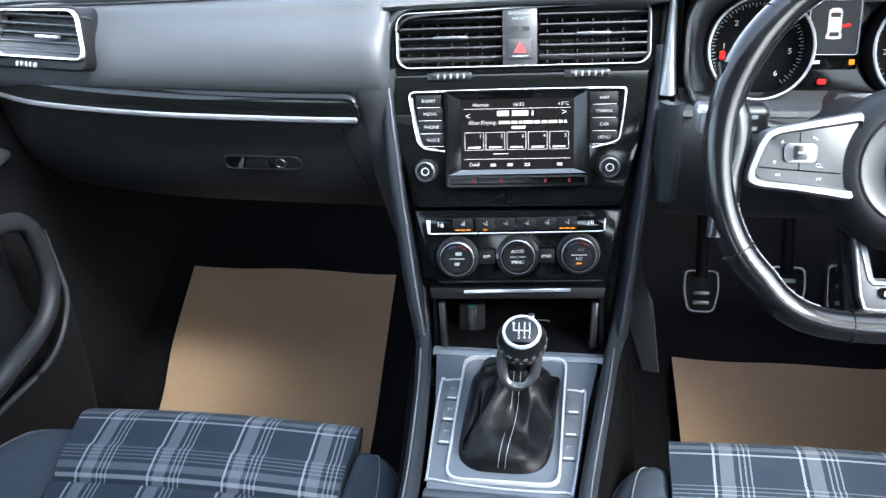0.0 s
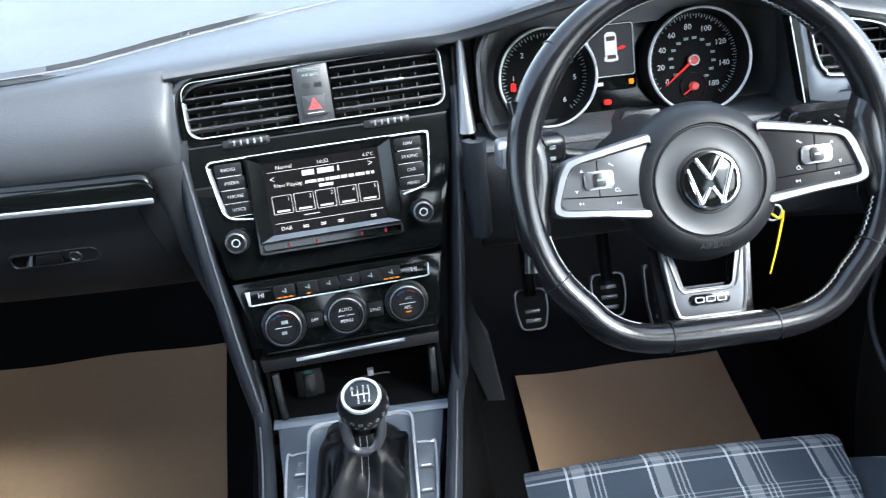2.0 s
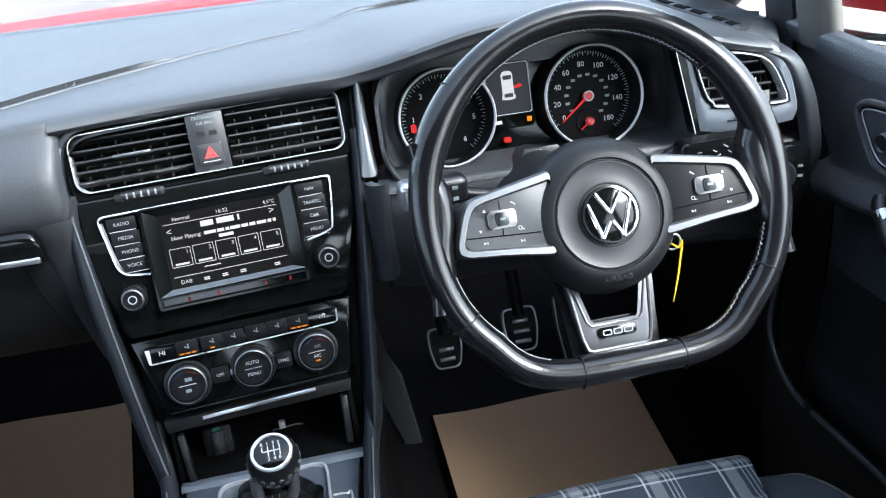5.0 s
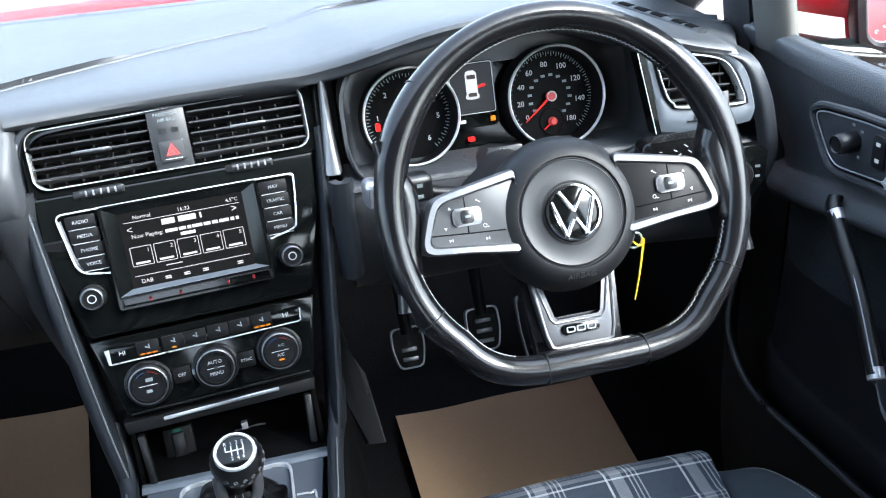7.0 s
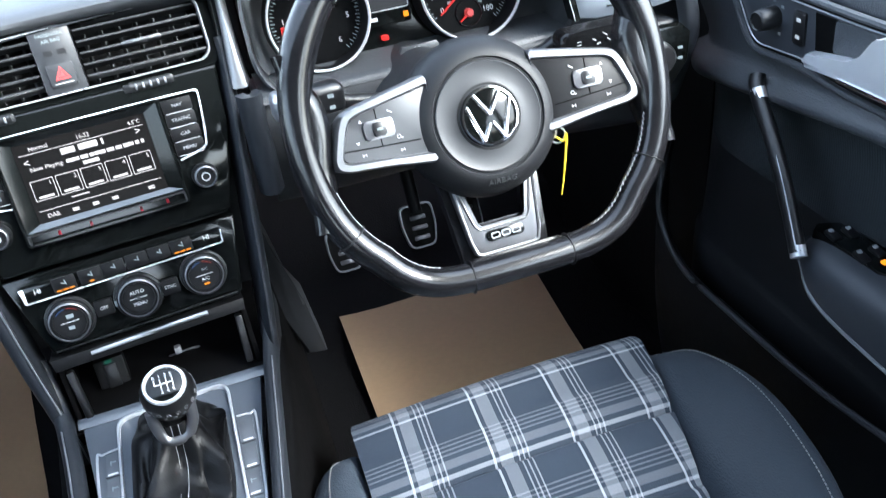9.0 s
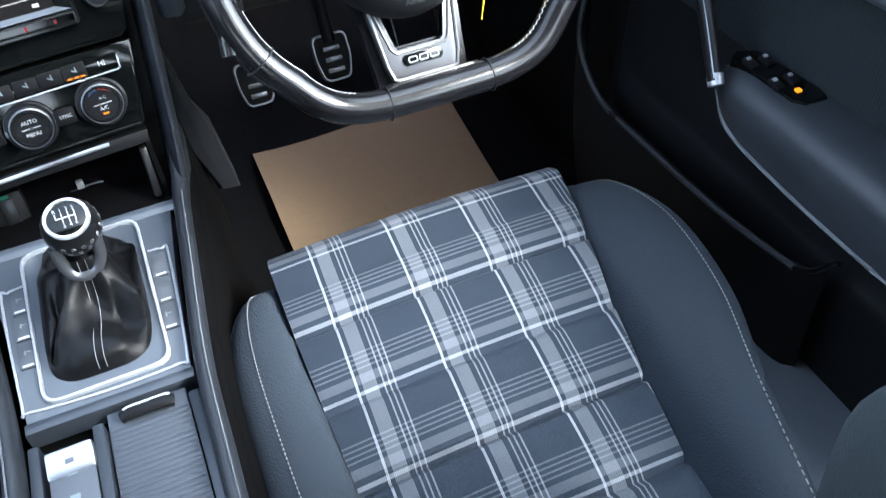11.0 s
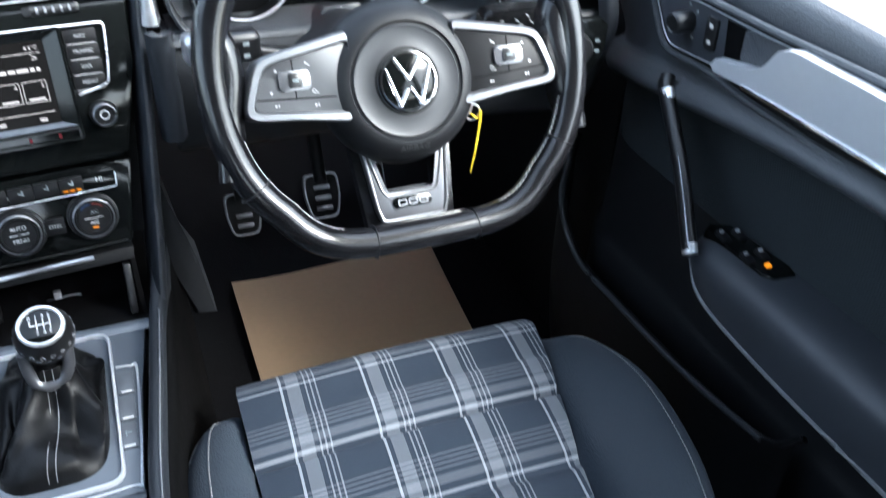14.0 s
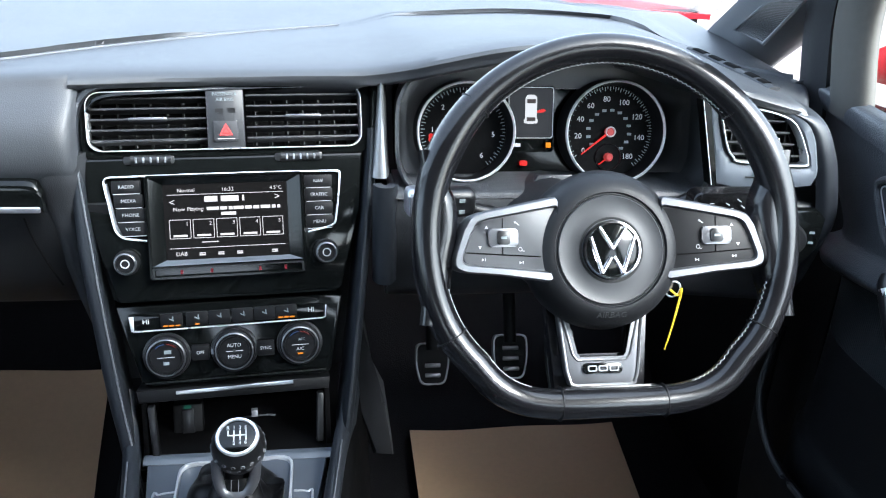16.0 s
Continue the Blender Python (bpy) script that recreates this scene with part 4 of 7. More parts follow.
# ---- instrument cluster ----
cluster = thing("instrument_cluster", (0.36, 1.06, 0.58), "twin-dial instrument cluster with lit needles and centre display", "instrument cluster")
MC = Matrix.Translation((0.354, 1.062, 0.6575)) @ pose(0, 0, 0, -14, 0, 0)
CLUSTM = material("cluster_surround", (0.032, 0.034, 0.037), 0.30, vary=0.1, spec=0.45)
bowl = rr(0.378, 0.160, 0.06, 0.014, 0.0, 6)
bowl_in = rr(0.362, 0.155, 0.05, 0.010, 0.006, 6)
part("housing", surf([[(x, y, z) for x, z in poly + poly[:1]] for poly, y in ((rr(0.384, 0.162, 0.06, 0.016, -0.002, 6), -0.046), (bowl, -0.040), (bowl_in, 0.004), (rr(0.30, 0.10, 0.04, 0.008, 0.0, 6), 0.006))], 3, 1, 0.004, MC, out=None), CLUSTM, cluster, "dark grey flared housing")
part("backplate", prism(rr(0.37, 0.17, 0.05, 0.010, 0.012, 6), 0.007, 0.014, MC), PIANO, cluster)


def gauge(cx, name, numerals, r, needle_deg, sub):
    """A round gauge with chrome ring, ticks, numerals and a red needle."""
    D = disc_frame(MC, cx, 0.0, 0.0)
    g = part(name, lathe([(0, 0.0), (r * 0.9, 0.0), (r * 0.93, 0.004), (r * 0.94, -0.006), (0, -0.006)], D, 56), DIALM, cluster, "black dial face")
    part("dial_ring", lathe([(r * 0.945, 0.0270), (r * 0.955, 0.0295), (r * 0.975, 0.0310), (r * 0.995, 0.0295), (r * 1.0, 0.026)], D, 72, False), RINGM, g, "satin chrome ring")
    part("dial_wall", lathe([(r * 0.90, 0.0), (r * 0.915, 0.006), (r * 0.945, 0.0275), (r * 1.0, 0.0265), (r * 1.03, -0.008)], D, 64, False), DIALBLK, g)
    ticks = []
    for i in range(numerals[1] * 2 + 1):
        a = radians(lerp(numerals[2], numerals[3], i / (numerals[1] * 2)))
        q = r * (0.83 if i % 2 == 0 else 0.85)
        ticks.append(bx(0.0009, 0.0006, 0.005 if i % 2 == 0 else 0.003, at(MC, cx + q * math.sin(a), -0.001, q * math.cos(a)) @ pose(0, 0, 0, 0, math.degrees(a), 0)))
    part("scale_ring", join(*ticks), DIM, g)
    for i, body in enumerate(numerals[0]):
        a = radians(numerals[4][i] if len(numerals) > 4 else lerp(numerals[2], numerals[3], i / (len(numerals[0]) - 1)))
        q = r * 0.63
        text(body, r * 0.150, MC, cx + q * math.sin(a), q * math.cos(a), WHITE, g, "numeral")
    if sub:
        for i in range(13):
            a = radians(lerp(numerals[2], numerals[3], i / 12))
            part("small_numeral", bx(r * 0.085, 0.0004, r * 0.05, at(MC, cx + r * 0.42 * math.sin(a), -0.0008, r * 0.42 * math.cos(a))), DIM, g)
    a = radians(needle_deg)
    n = part("needle", tube([(cx + r * 0.1 * math.sin(a + math.pi) * 0, -0.005, 0), (cx + 0.72 * r * math.sin(a), -0.005, 0.72 * r * math.cos(a))], 0.0011, MC, 6, radii=[0.0016, 0.0007]), REDGLOW, g, "red needle")
    part("needle_hub", lathe([(0, 0.0080), (r * 0.07, 0.0080), (r * 0.085, 0.007), (r * 0.085, 0.0)], D, 28), NEEDLEHUB, n)
    part("hub_ring", lathe([(r * 0.078, 0.008), (r * 0.090, 0.0094), (r * 0.105, 0.008)], D, 28, False), WHITE, n)
    if sub:
        sx, sz = cx, -r * 0.50
        S = disc_frame(MC, sx, 0.0, sz)
        part("sub_dial_ring", lathe([(r * 0.245, 0.001), (r * 0.258, 0.0022), (r * 0.27, 0.001)], S, 32, False), SATIN, g)
        part("sub_needle", tube([(sx, -0.004, sz), (sx - r * 0.2, -0.004, sz - r * 0.14)], 0.0009, MC, 6), REDGLOW, g, "red needle")
        part("sub_needle_hub", lathe([(0, 0.008), (r * 0.06, 0.008), (r * 0.08, 0.006), (r * 0.085, 0.0)], S, 24), NEEDLEHUB, g)
    return g


DIALM = material("dial_face", (0.0020, 0.0021, 0.0024), 0.5, vary=0.1, spec=0.05)
NEEDLEHUB = glowing("needle_hub", (0.9, 0.10, 0.09), 0.03, (0.22, 0.04, 0.04))
RINGM = material("satin_chrome_ring", (0.82, 0.83, 0.85), 0.34, 0.55, vary=0.03)
gauge(-0.0925, "rev_counter", (("0", "1", "2", "3", "4", "5", "6"), 30, -133, 142), 0.0578, -136, False)
gauge(0.0855, "speedometer", (("0", "20", "40", "60", "80", "100", "120", "140", "180"), 36, -126, 141, (-126, -98, -68, -38, -6, 27, 63, 101, 141)), 0.0612, -128, True)
disp = part("centre_display", prism(rr(0.054, 0.078, 0.004, -0.0105, 0.0145), -0.004, 0.008, MC, 0.001), PIANO, cluster, "small lit driver display")
part("display_frame", frame_ring(rr(0.054, 0.060, 0.003, -0.012, 0.022), rr(0.0525, 0.0585, 0.003, -0.012, 0.022), -0.0052, -0.003, MC), WHITE, disp)
part("display_panel", prism(rr(0.051, 0.057, 0.003, -0.012, 0.022), -0.0046, -0.003, MC), glowing("display_dark", (0.05, 0.05, 0.055), 0.06), disp)
ICONW = glowing("icon_white", (0.95, 0.92, 0.90), 0.09)
icon = part("vehicle_icon", join(prism(rr(0.0140, 0.034, 0.005, -0.012, 0.026), -0.0054, -0.0045, MC), prism(rr(0.0165, 0.006, 0.002, -0.012, 0.0125), -0.0054, -0.0045, MC)), ICONW, disp, "white car symbol")
part("icon_window", join(prism(rr(0.0105, 0.0050, 0.001, -0.012, 0.0355), -0.0060, -0.0053, MC), prism(rr(0.0105, 0.0045, 0.001, -0.012, 0.0145), -0.0060, -0.0053, MC)), glowing("icon_shade", (0.3, 0.22, 0.21), 0.02), icon)
part("door_icon", prism([(-0.005, 0.0245), (0.003, 0.0268), (0.006, 0.0245), (0.003, 0.0225), (-0.005, 0.0215)], -0.0056, -0.0045, MC), REDGLOW, disp, "red open-door symbol")
part("mileage_bar", bx(0.012, 0.0006, 0.004, at(MC, -0.030, -0.0048, -0.016)), WHITE, disp)
part("fuel_lamp", bx(0.006, 0.0006, 0.006, at(MC, 0.010, -0.0048, -0.016), 0.0002), AMBER, disp, "amber warning lamp")
part("warning_lamp", prism(rr(0.008, 0.006, 0.0015, -0.018, -0.038), -0.001, 0.006, MC), REDGLOW, cluster, "red warning lamp")
part("seatbelt_lamp", prism(rr(0.006, 0.010, 0.002, -0.130, -0.008), -0.004, 0.002, MC), REDGLOW, cluster, "red warning lamp")
trip = part("trip_button", prism([(-0.022, -0.0045), (-0.017, 0.0045), (0.024, 0.0045), (0.027, -0.0045)], -0.003, 0.006, at(MC, 0.006, -0.040, -0.0525), 0.001), CLUSTM, cluster, "grey trip reset button")
text("0.0", 0.0062, at(MC, 0.006, -0.040, -0.0525), 0.0, 0.0, WHITE, trip, y=-0.0034)
part("ledge", surf([[(x, y, 0.6075 + 0.02 * (y - 0.99) - 0.006 * max(0.0, (0.992 - y) / 0.006)) for y in (0.986, 0.992, 1.02, 1.066)] for x in (0.178, 0.26, 0.36, 0.46, 0.535)], 4, 4, 0.003, out=(0, 0, 1)), material("grained_ledge", (0.034, 0.037, 0.041), 0.5, grain=420, depth=0.9, vary=0.08), cluster, "grained grey ledge under the dials")

# ---- infotainment ----
radio = thing("infotainment_unit", MS @ Vector((0, 0, 0.08)), "infotainment unit with lit screen, chrome surround and two knobs", "car radio")
edge = spline([(-0.088, 0, 0.1235), (-0.100, 0, 0.1255), (-0.112, 0, 0.128), (-0.1195, 0, 0.136), (-0.1225, 0, 0.150), (-0.1280, 0, 0.184), (-0.1278, 0, 0.1900), (-0.1235, 0, 0.1928), (-0.110, 0, 0.1932), (0.0, 0, 0.1940), (0.110, 0, 0.1934), (0.1190, 0, 0.1922), (0.1222, 0, 0.187), (0.1165, 0, 0.141), (0.110, 0, 0.132), (0.0845, 0, 0.1255)], 5)
bez = part("chrome_surround", tube([p + Vector((0, -0.003, 0)) for p in edge], 0.0011, MS, 8, flat=0.9), CHROME, radio, "chrome surround")
part("chrome_wedge", prism([(-0.1280, 0.186), (-0.1250, 0.187), (-0.1180, 0.141), (-0.110, 0.1285), (-0.119, 0.133), (-0.1222, 0.145)], -0.003, 0.002, MS, 0.001), ALU, bez)
glass = part("screen_glass", frame_ring(rr(0.168, 0.113, 0.004, -0.0028, 0.1375), rr(0.1605, 0.1065, 0.003, -0.0028, 0.1378), -0.0095, 0.004, MS, 0.001), PIANO, radio, "glossy black screen frame")
ax, az, aw, ah = -0.0030, 0.1422, 0.1290, 0.0790
RECESS = -0.0014


def bevel_wall(o0, o1, i0, i1):
    bm = bmesh.new()
    bm.faces.new([bm.verts.new(MS @ Vector(p)) for p in ((o0[0], -0.0090, o0[1]), (o1[0], -0.0090, o1[1]), (i1[0], RECESS, i1[1]), (i0[0], RECESS, i0[1]))])
    return bm


o_top, o_bot = 0.1910, 0.0955
oc = [(-0.0830, o_bot), (0.0775, o_bot + 0.0012), (0.0775, o_top), (-0.0830, o_top)]
ic = [(ax - aw / 2 - 0.001, az - ah / 2 - 0.001), (ax + aw / 2 + 0.001, az - ah / 2 - 0.001), (ax + aw / 2 + 0.001, az + ah / 2 + 0.001), (ax - aw / 2 - 0.001, az + ah / 2 + 0.001)]
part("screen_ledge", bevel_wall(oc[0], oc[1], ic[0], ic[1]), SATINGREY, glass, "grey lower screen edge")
for i in (1, 2, 3):
    part("screen_bevel", bevel_wall(oc[i], oc[(i + 1) % 4], ic[i], ic[(i + 1) % 4]), PIANO, glass)
part("display_panel", prism(rr(aw + 0.003, ah + 0.003, 0.0015, ax, az), RECESS - 0.0006, RECESS + 0.002, MS), glowing("radio_background", (0.070, 0.052, 0.050), 0.007, (0.003, 0.003, 0.003), 0.08), glass, "dim brown-black display")
# printed button and stalk marks, brightened by a weak added glow
DIM2 = glowing("button_lettering_glow", (0.7, 0.74, 0.78), 0.012, (0.26, 0.27, 0.28))
PALE = glowing("radio_pale", (1.0, 0.93, 0.9), 0.11)


def sbar(x, z, w, h, mat=None):
    part("screen_bar", bx(w, 0.0004, h, at(MS, ax + x, RECESS - 0.0009, az + z)), mat or PALE, glass)


def stext(body, size, x, z, align="CENTER"):
    text(body, size, MS, ax + x, az + z, PALE, glass, "screen_lettering", y=RECESS - 0.0009, align=align)


stext("Normal", 0.0060, -0.042, 0.0345)
stext("16:32", 0.0062, 0.002, 0.0345)
stext("4.5°C", 0.0056, 0.054, 0.0345)
stext("<", 0.0110, -0.057, 0.0215)
stext(">", 0.0110, 0.055, 0.0245)
for x, w in ((-0.016, 0.014), (0.004, 0.019), (0.0185, 0.0022)):
    sbar(x, 0.0245, w, 0.0062)
stext("Now Playing:", 0.0062, -0.040, 0.0140)
for x, w in ((-0.0145, 0.013), (-0.003, 0.0075), (0.0045, 0.0042), (0.013, 0.011), (0.0235, 0.0075), (0.032, 0.0065), (0.042, 0.0105), (0.051, 0.0042), (0.0565, 0.0032)):
    sbar(x, 0.0140, w, 0.0036)
sbar(0.002, 0.0080, 0.016, 0.0036)
sbar(0, 0.0300, 0.124, 0.0006)
for i in range(5):
    x = -0.050 + 0.0248 * i
    part("preset_tile", frame_ring(rr(0.0225, 0.021, 0.0008, ax + x, az - 0.0075), rr(0.0213, 0.0198, 0.0006, ax + x, az - 0.0075), RECESS - 0.0012, RECESS - 0.0004, MS), PALE, glass)
    stext(str(i + 1), 0.0060, x + 0.0075, -0.0020)
    sbar(x, -0.0148, 0.0150, 0.0022)
sbar(-0.019, -0.0225, 0.018, 0.0010)
sbar(0, -0.0285, 0.124, 0.0006)
stext("DAB", 0.0062, -0.050, -0.0350)
for x in (-0.028, -0.008, 0.012, 0.050):
    sbar(x, -0.0345, 0.0065, 0.0012)
    sbar(x, -0.0365, 0.0065, 0.0012)
part("disc_slot", frame_ring(rr(0.164, 0.0125, 0.003, -0.0028, 0.0880), rr(0.158, 0.0085, 0.002, -0.0028, 0.0880), -0.0095, 0.004, MS, 0.0008), SATIN, radio, "dark disc slot")
part("slot_back", prism(rr(0.159, 0.009, 0.002, -0.0028, 0.0880), -0.003, 0.003, MS), PIANO, radio)
# red glints inside the slot, put in as small coloured blocks
REDGLINT = material("dark_red_glint", (0.25, 0.01, 0.02), 0.3)
for x in (-0.054, -0.022, 0.030, 0.058):
    part("slot_glint", bx(0.0028, 0.0006, 0.0045, at(MS, x, -0.0033, 0.0880), 0.0002), REDGLINT, radio)
for s, names, x0 in ((-1, ("RADIO", "MEDIA", "PHONE", "VOICE"), -0.106), (1, ("NAV", "TRAFFIC", "CAR", "MENU"), 0.098)):
    for i, nm in enumerate(names):
        z = 0.1825 - 0.0152 * i
        x = x0 + (0.0015 * i if s < 0 else 0.0)
        btn = part("menu_button", prism(rr(0.030 if s < 0 else 0.031, 0.0138, 0.0015, x, z), -0.003, 0.002, MS, 0.0008), DIALBLK, radio, "black menu button")
        text(nm, 0.0053, MS, x, z, DIM2, btn, y=-0.0034)
        part("button_line", bx(0.027, 0.0004, 0.0006, at(MS, x, -0.0026, z - 0.0074)), WHITE, btn)


def knob(parent, M, x, z, r, h, face, mark):
    D = disc_frame(M, x, 0, z)
    k = part("rotary_knob", lathe([(r * 0.98, -0.002), (r, h * 0.6), (r * 0.96, h), (r * 0.82, h * 1.06), (r * 0.80, h * 0.96), (0, h * 0.96)], D, 44), DIALBLK, parent, "black rotary knob with silver ring")
    part("knob_ring", lathe([(r * 1.0, h * 0.62), (r * 1.035, h * 0.8), (r * 0.98, h * 1.02), (r * 0.90, h * 1.06), (r * 0.86, h * 1.03)], D, 48, False), SPOKEM, k)
    part("knob_foot", lathe([(r * 1.22, -0.001), (r * 1.22, 0.001), (r * 1.05, 0.0035), (r * 0.9, 0.0035)], D, 44, False), SATIN, k)
    return k


for x, z in ((-0.1105, 0.1010), (0.1035, 0.1030)):
    k = knob(radio, MS, x, z, 0.0115, 0.016, None, None)
    part("knob_mark", lathe([(0.0036, 0.0156), (0.0042, 0.0162), (0.0048, 0.0156)], disc_frame(MS, x, 0, z), 20, False), WHITE, k)

# hazard switch and vent wheels
hz = thing("hazard_switch", MS @ Vector((-0.004, 0, 0.25)), "grey switch panel with red hazard triangle", "switch")
HAZ = material("grey_switch_plastic", (0.013, 0.0145, 0.017), 0.42)
part("switch_panel", prism(rr(0.0395, 0.0645, 0.002, 0.0013, 0.2535), -0.003, 0.03, MS, 0.001), HAZ, hz)
hb = part("hazard_button", prism(rr(0.026, 0.022, 0.0015, 0.0013, 0.240), -0.0055, 0.0, MS, 0.001), HAZ, hz)
tri = [(0.0013 + 0.0085 * math.sin(radians(a)), 0.2395 + 0.0085 * math.cos(radians(a))) for a in (0, 240, 120)]
tri_i = [(0.0013 + 0.0055 * math.sin(radians(a)), 0.2395 + 0.0055 * math.cos(radians(a))) for a in (0, 240, 120)]
part("triangle", frame_ring(tri, tri_i, -0.0062, -0.005, MS), glowing("hazard_red", (1.0, 0.10, 0.09), 0.05, (0.6, 0.05, 0.05)), hb, "red warning triangle")
part("triangle_core", prism([(0.0013 + 0.0035 * math.sin(radians(a)), 0.2395 + 0.0035 * math.cos(radians(a))) for a in (0, 240, 120)], -0.006, -0.005, MS), glowing("hazard_red_inner", (1.0, 0.10, 0.09), 0.04, (0.6, 0.05, 0.05)), hb)
part("button_line", bx(0.018, 0.0004, 0.0008, at(MS, 0.0013, -0.0058, 0.2315)), WHITE, hb)
text("PASSENGER", 0.0050, MS, 0.0013, 0.2795, DIM, hz, y=-0.0034)
text("AIR BAG", 0.0050, MS, 0.0013, 0.2735, DIM, hz, y=-0.0034)
for x in (-0.005, 0.008):
    part("lamp_window", bx(0.008, 0.0006, 0.005, at(MS, x, -0.0032, 0.262)), SATIN, hz)
for x in (-0.081, 0.078):
    tw = thing("vent_thumbwheel", MS @ Vector((x, 0, 0.213)), "ridged black vent thumbwheel with silver marks", "switch", "vent thumbwheels")
    part("slot", prism(rr(0.052, 0.0085, 0.002, x, 0.2105), -0.0015, 0.002, MS, 0.0006), SATIN, tw)
    whl = part("wheel", lathe([(0.0, -0.021), (0.0055, -0.021), (0.0055, 0.021), (0.0, 0.021)], at(MS, x + 0.002, 0.0015, 0.2105) @ pose(0, 0, 0, 0, 90, 0), 24), SATIN, tw)
    for i in range(5):
        part("rib", bx(0.0022, 0.002, 0.0062, at(MS, x - 0.013 + 0.0075 * i, -0.0036, 0.2105), 0.0005, 1), ALU, whl)

# ---- climate panel ----
clim = thing("climate_control", MS @ Vector((0, 0, -0.01)), "climate control with three silver-ringed dials and lit buttons", "climate control")
part("button_bar", prism(rr(0.214, 0.0185, 0.002, -0.006, 0.0345), -0.0035, 0.004, MS, 0.0008), PIANO, clim)
part("chrome_line", tube([(-0.1105, -0.0042, 0.0265), (-0.1075, -0.0042, 0.0250), (0.0, -0.0042, 0.0258), (0.096, -0.0042, 0.0270), (0.0995, -0.0042, 0.0285), (0.1005, -0.0042, 0.042)], 0.0009, MS, 8), CHROME, clim, "chrome line")
part("chrome_tip", prism([(-0.1125, 0.0415), (-0.1075, 0.0415), (-0.1075, 0.0255), (-0.1105, 0.0255)], -0.0048, -0.002, MS, 0.0004), CHROME, clim)
text("HI", 0.0075, MS, -0.095, 0.0352, WHITE, clim, y=-0.004)
text("HI", 0.0075, MS, 0.0835, 0.0372, WHITE, clim, y=-0.004)
for i, x in enumerate((-0.068, -0.041, -0.017, 0.008, 0.032, 0.056)):
    z = 0.0345 + 0.00012 * (x + 0.07) * 100
    b = part("climate_button", prism(rr(0.0235, 0.0150, 0.0015, x, z + 0.001), -0.0050, 0.0, MS, 0.0008), DIALBLK, clim)
    part("button_symbol", join(bx(0.0055, 0.0004, 0.0012, at(MS, x, -0.0054, z + 0.0015) @ pose(0, 0, 0, 0, 25, 0)), bx(0.0012, 0.0004, 0.0045, at(MS, x + 0.0015, -0.0054, z + 0.003))), DIM, b)
    for dx in ((-0.0065, 0, 0.0065) if i in (0, 5) else (0,) if i == 1 else ()):
        part("button_lamp", bx(0.0048, 0.0005, 0.0016, at(MS, x + dx, -0.0053, z - 0.0050)), AMBER, b, "amber lamp")
for i, x in enumerate((-0.0755, -0.0028, 0.0695)):
    z = -0.0045 + i * 0.002
    D = disc_frame(MS, x, 0, z)
    d = part("dial", lathe([(0.0235, -0.001), (0.0225, 0.010), (0.0205, 0.012), (0.0172, 0.0125), (0.0165, 0.0105), (0.0, 0.0105)], D, 52), DIALBLK, clim, "black climate dial with silver ring")
    part("dial_ring", lathe([(0.0210, 0.0115), (0.0208, 0.0132), (0.0198, 0.0138), (0.0193, 0.0128)], D, 56, False), SPOKEM, d)
    part("dial_foot", lathe([(0.0258, -0.001), (0.0254, 0.0015), (0.0232, 0.002)], D, 52, False), SATIN, d)
    part("dial_line", bx(0.019, 0.0004, 0.0007, at(MS, x, -0.0108, z)), WHITE, d)
    if i == 1:
        text("AUTO", 0.0056, MS, x, z + 0.0065, WHITE, d, y=-0.0108)
        text("MENU", 0.0054, MS, x, z - 0.0065, WHITE, d, y=-0.0108)
        part("dial_dot", lathe([(0, 0.0118), (0.0018, 0.0112), (0.002, 0.0105)], D, 14), SATIN, d)
    elif i == 2:
        text("A/C", 0.0052, MS, x, z - 0.0048, WHITE, d, y=-0.0108)
        part("lamp_bar", bx(0.006, 0.0005, 0.0017, at(MS, x, -0.0108, z - 0.0102)), AMBER, d, "amber lamp")
        text("A/C", 0.0045, MS, x + 0.002, z + 0.006, DIM, d, y=-0.0108)
    else:
        part("dial_symbol", join(bx(0.0075, 0.0004, 0.004, at(MS, x + 0.002, -0.0108, z + 0.006)), bx(0.006, 0.0004, 0.0035, at(MS, x, -0.0108, z - 0.0065))), DIM, d)
    for sgn, colr in ((-1, (0.15, 0.3, 0.7)), (1, (0.7, 0.08, 0.06))):
        if i != 1:
            pts = [(x + 0.0150 * math.sin(radians(sgn * a)), -0.0108, z + 0.0150 * math.cos(radians(sgn * a))) for a in range(4, 50, 6)]
            part("temperature_arc", tube(pts, 0.0005, MS, 5), glowing("arc", colr, 0.035), d)
for x, nm in ((-0.0395, "OFF"), (0.0315, "SYNC")):
    b = part("side_button", prism(rr(0.019, 0.017, 0.0015, x, -0.003), -0.004, 0.003, MS, 0.0008), DIALBLK, clim)
    text(nm, 0.0050, MS, x, -0.003, WHITE, b, y=-0.0045)
    part("fan_symbol", bx(0.003, 0.0004, 0.006, at(MS, x + (0.0125 if x < 0 else -0.0125), -0.0030, -0.003), 0.0001), DIM, b)
part("facia_groove", tube([(-0.100, -0.0004, -0.0345), (0.098, -0.0004, -0.0335)], 0.0008, MS, 5), SATIN, clim)
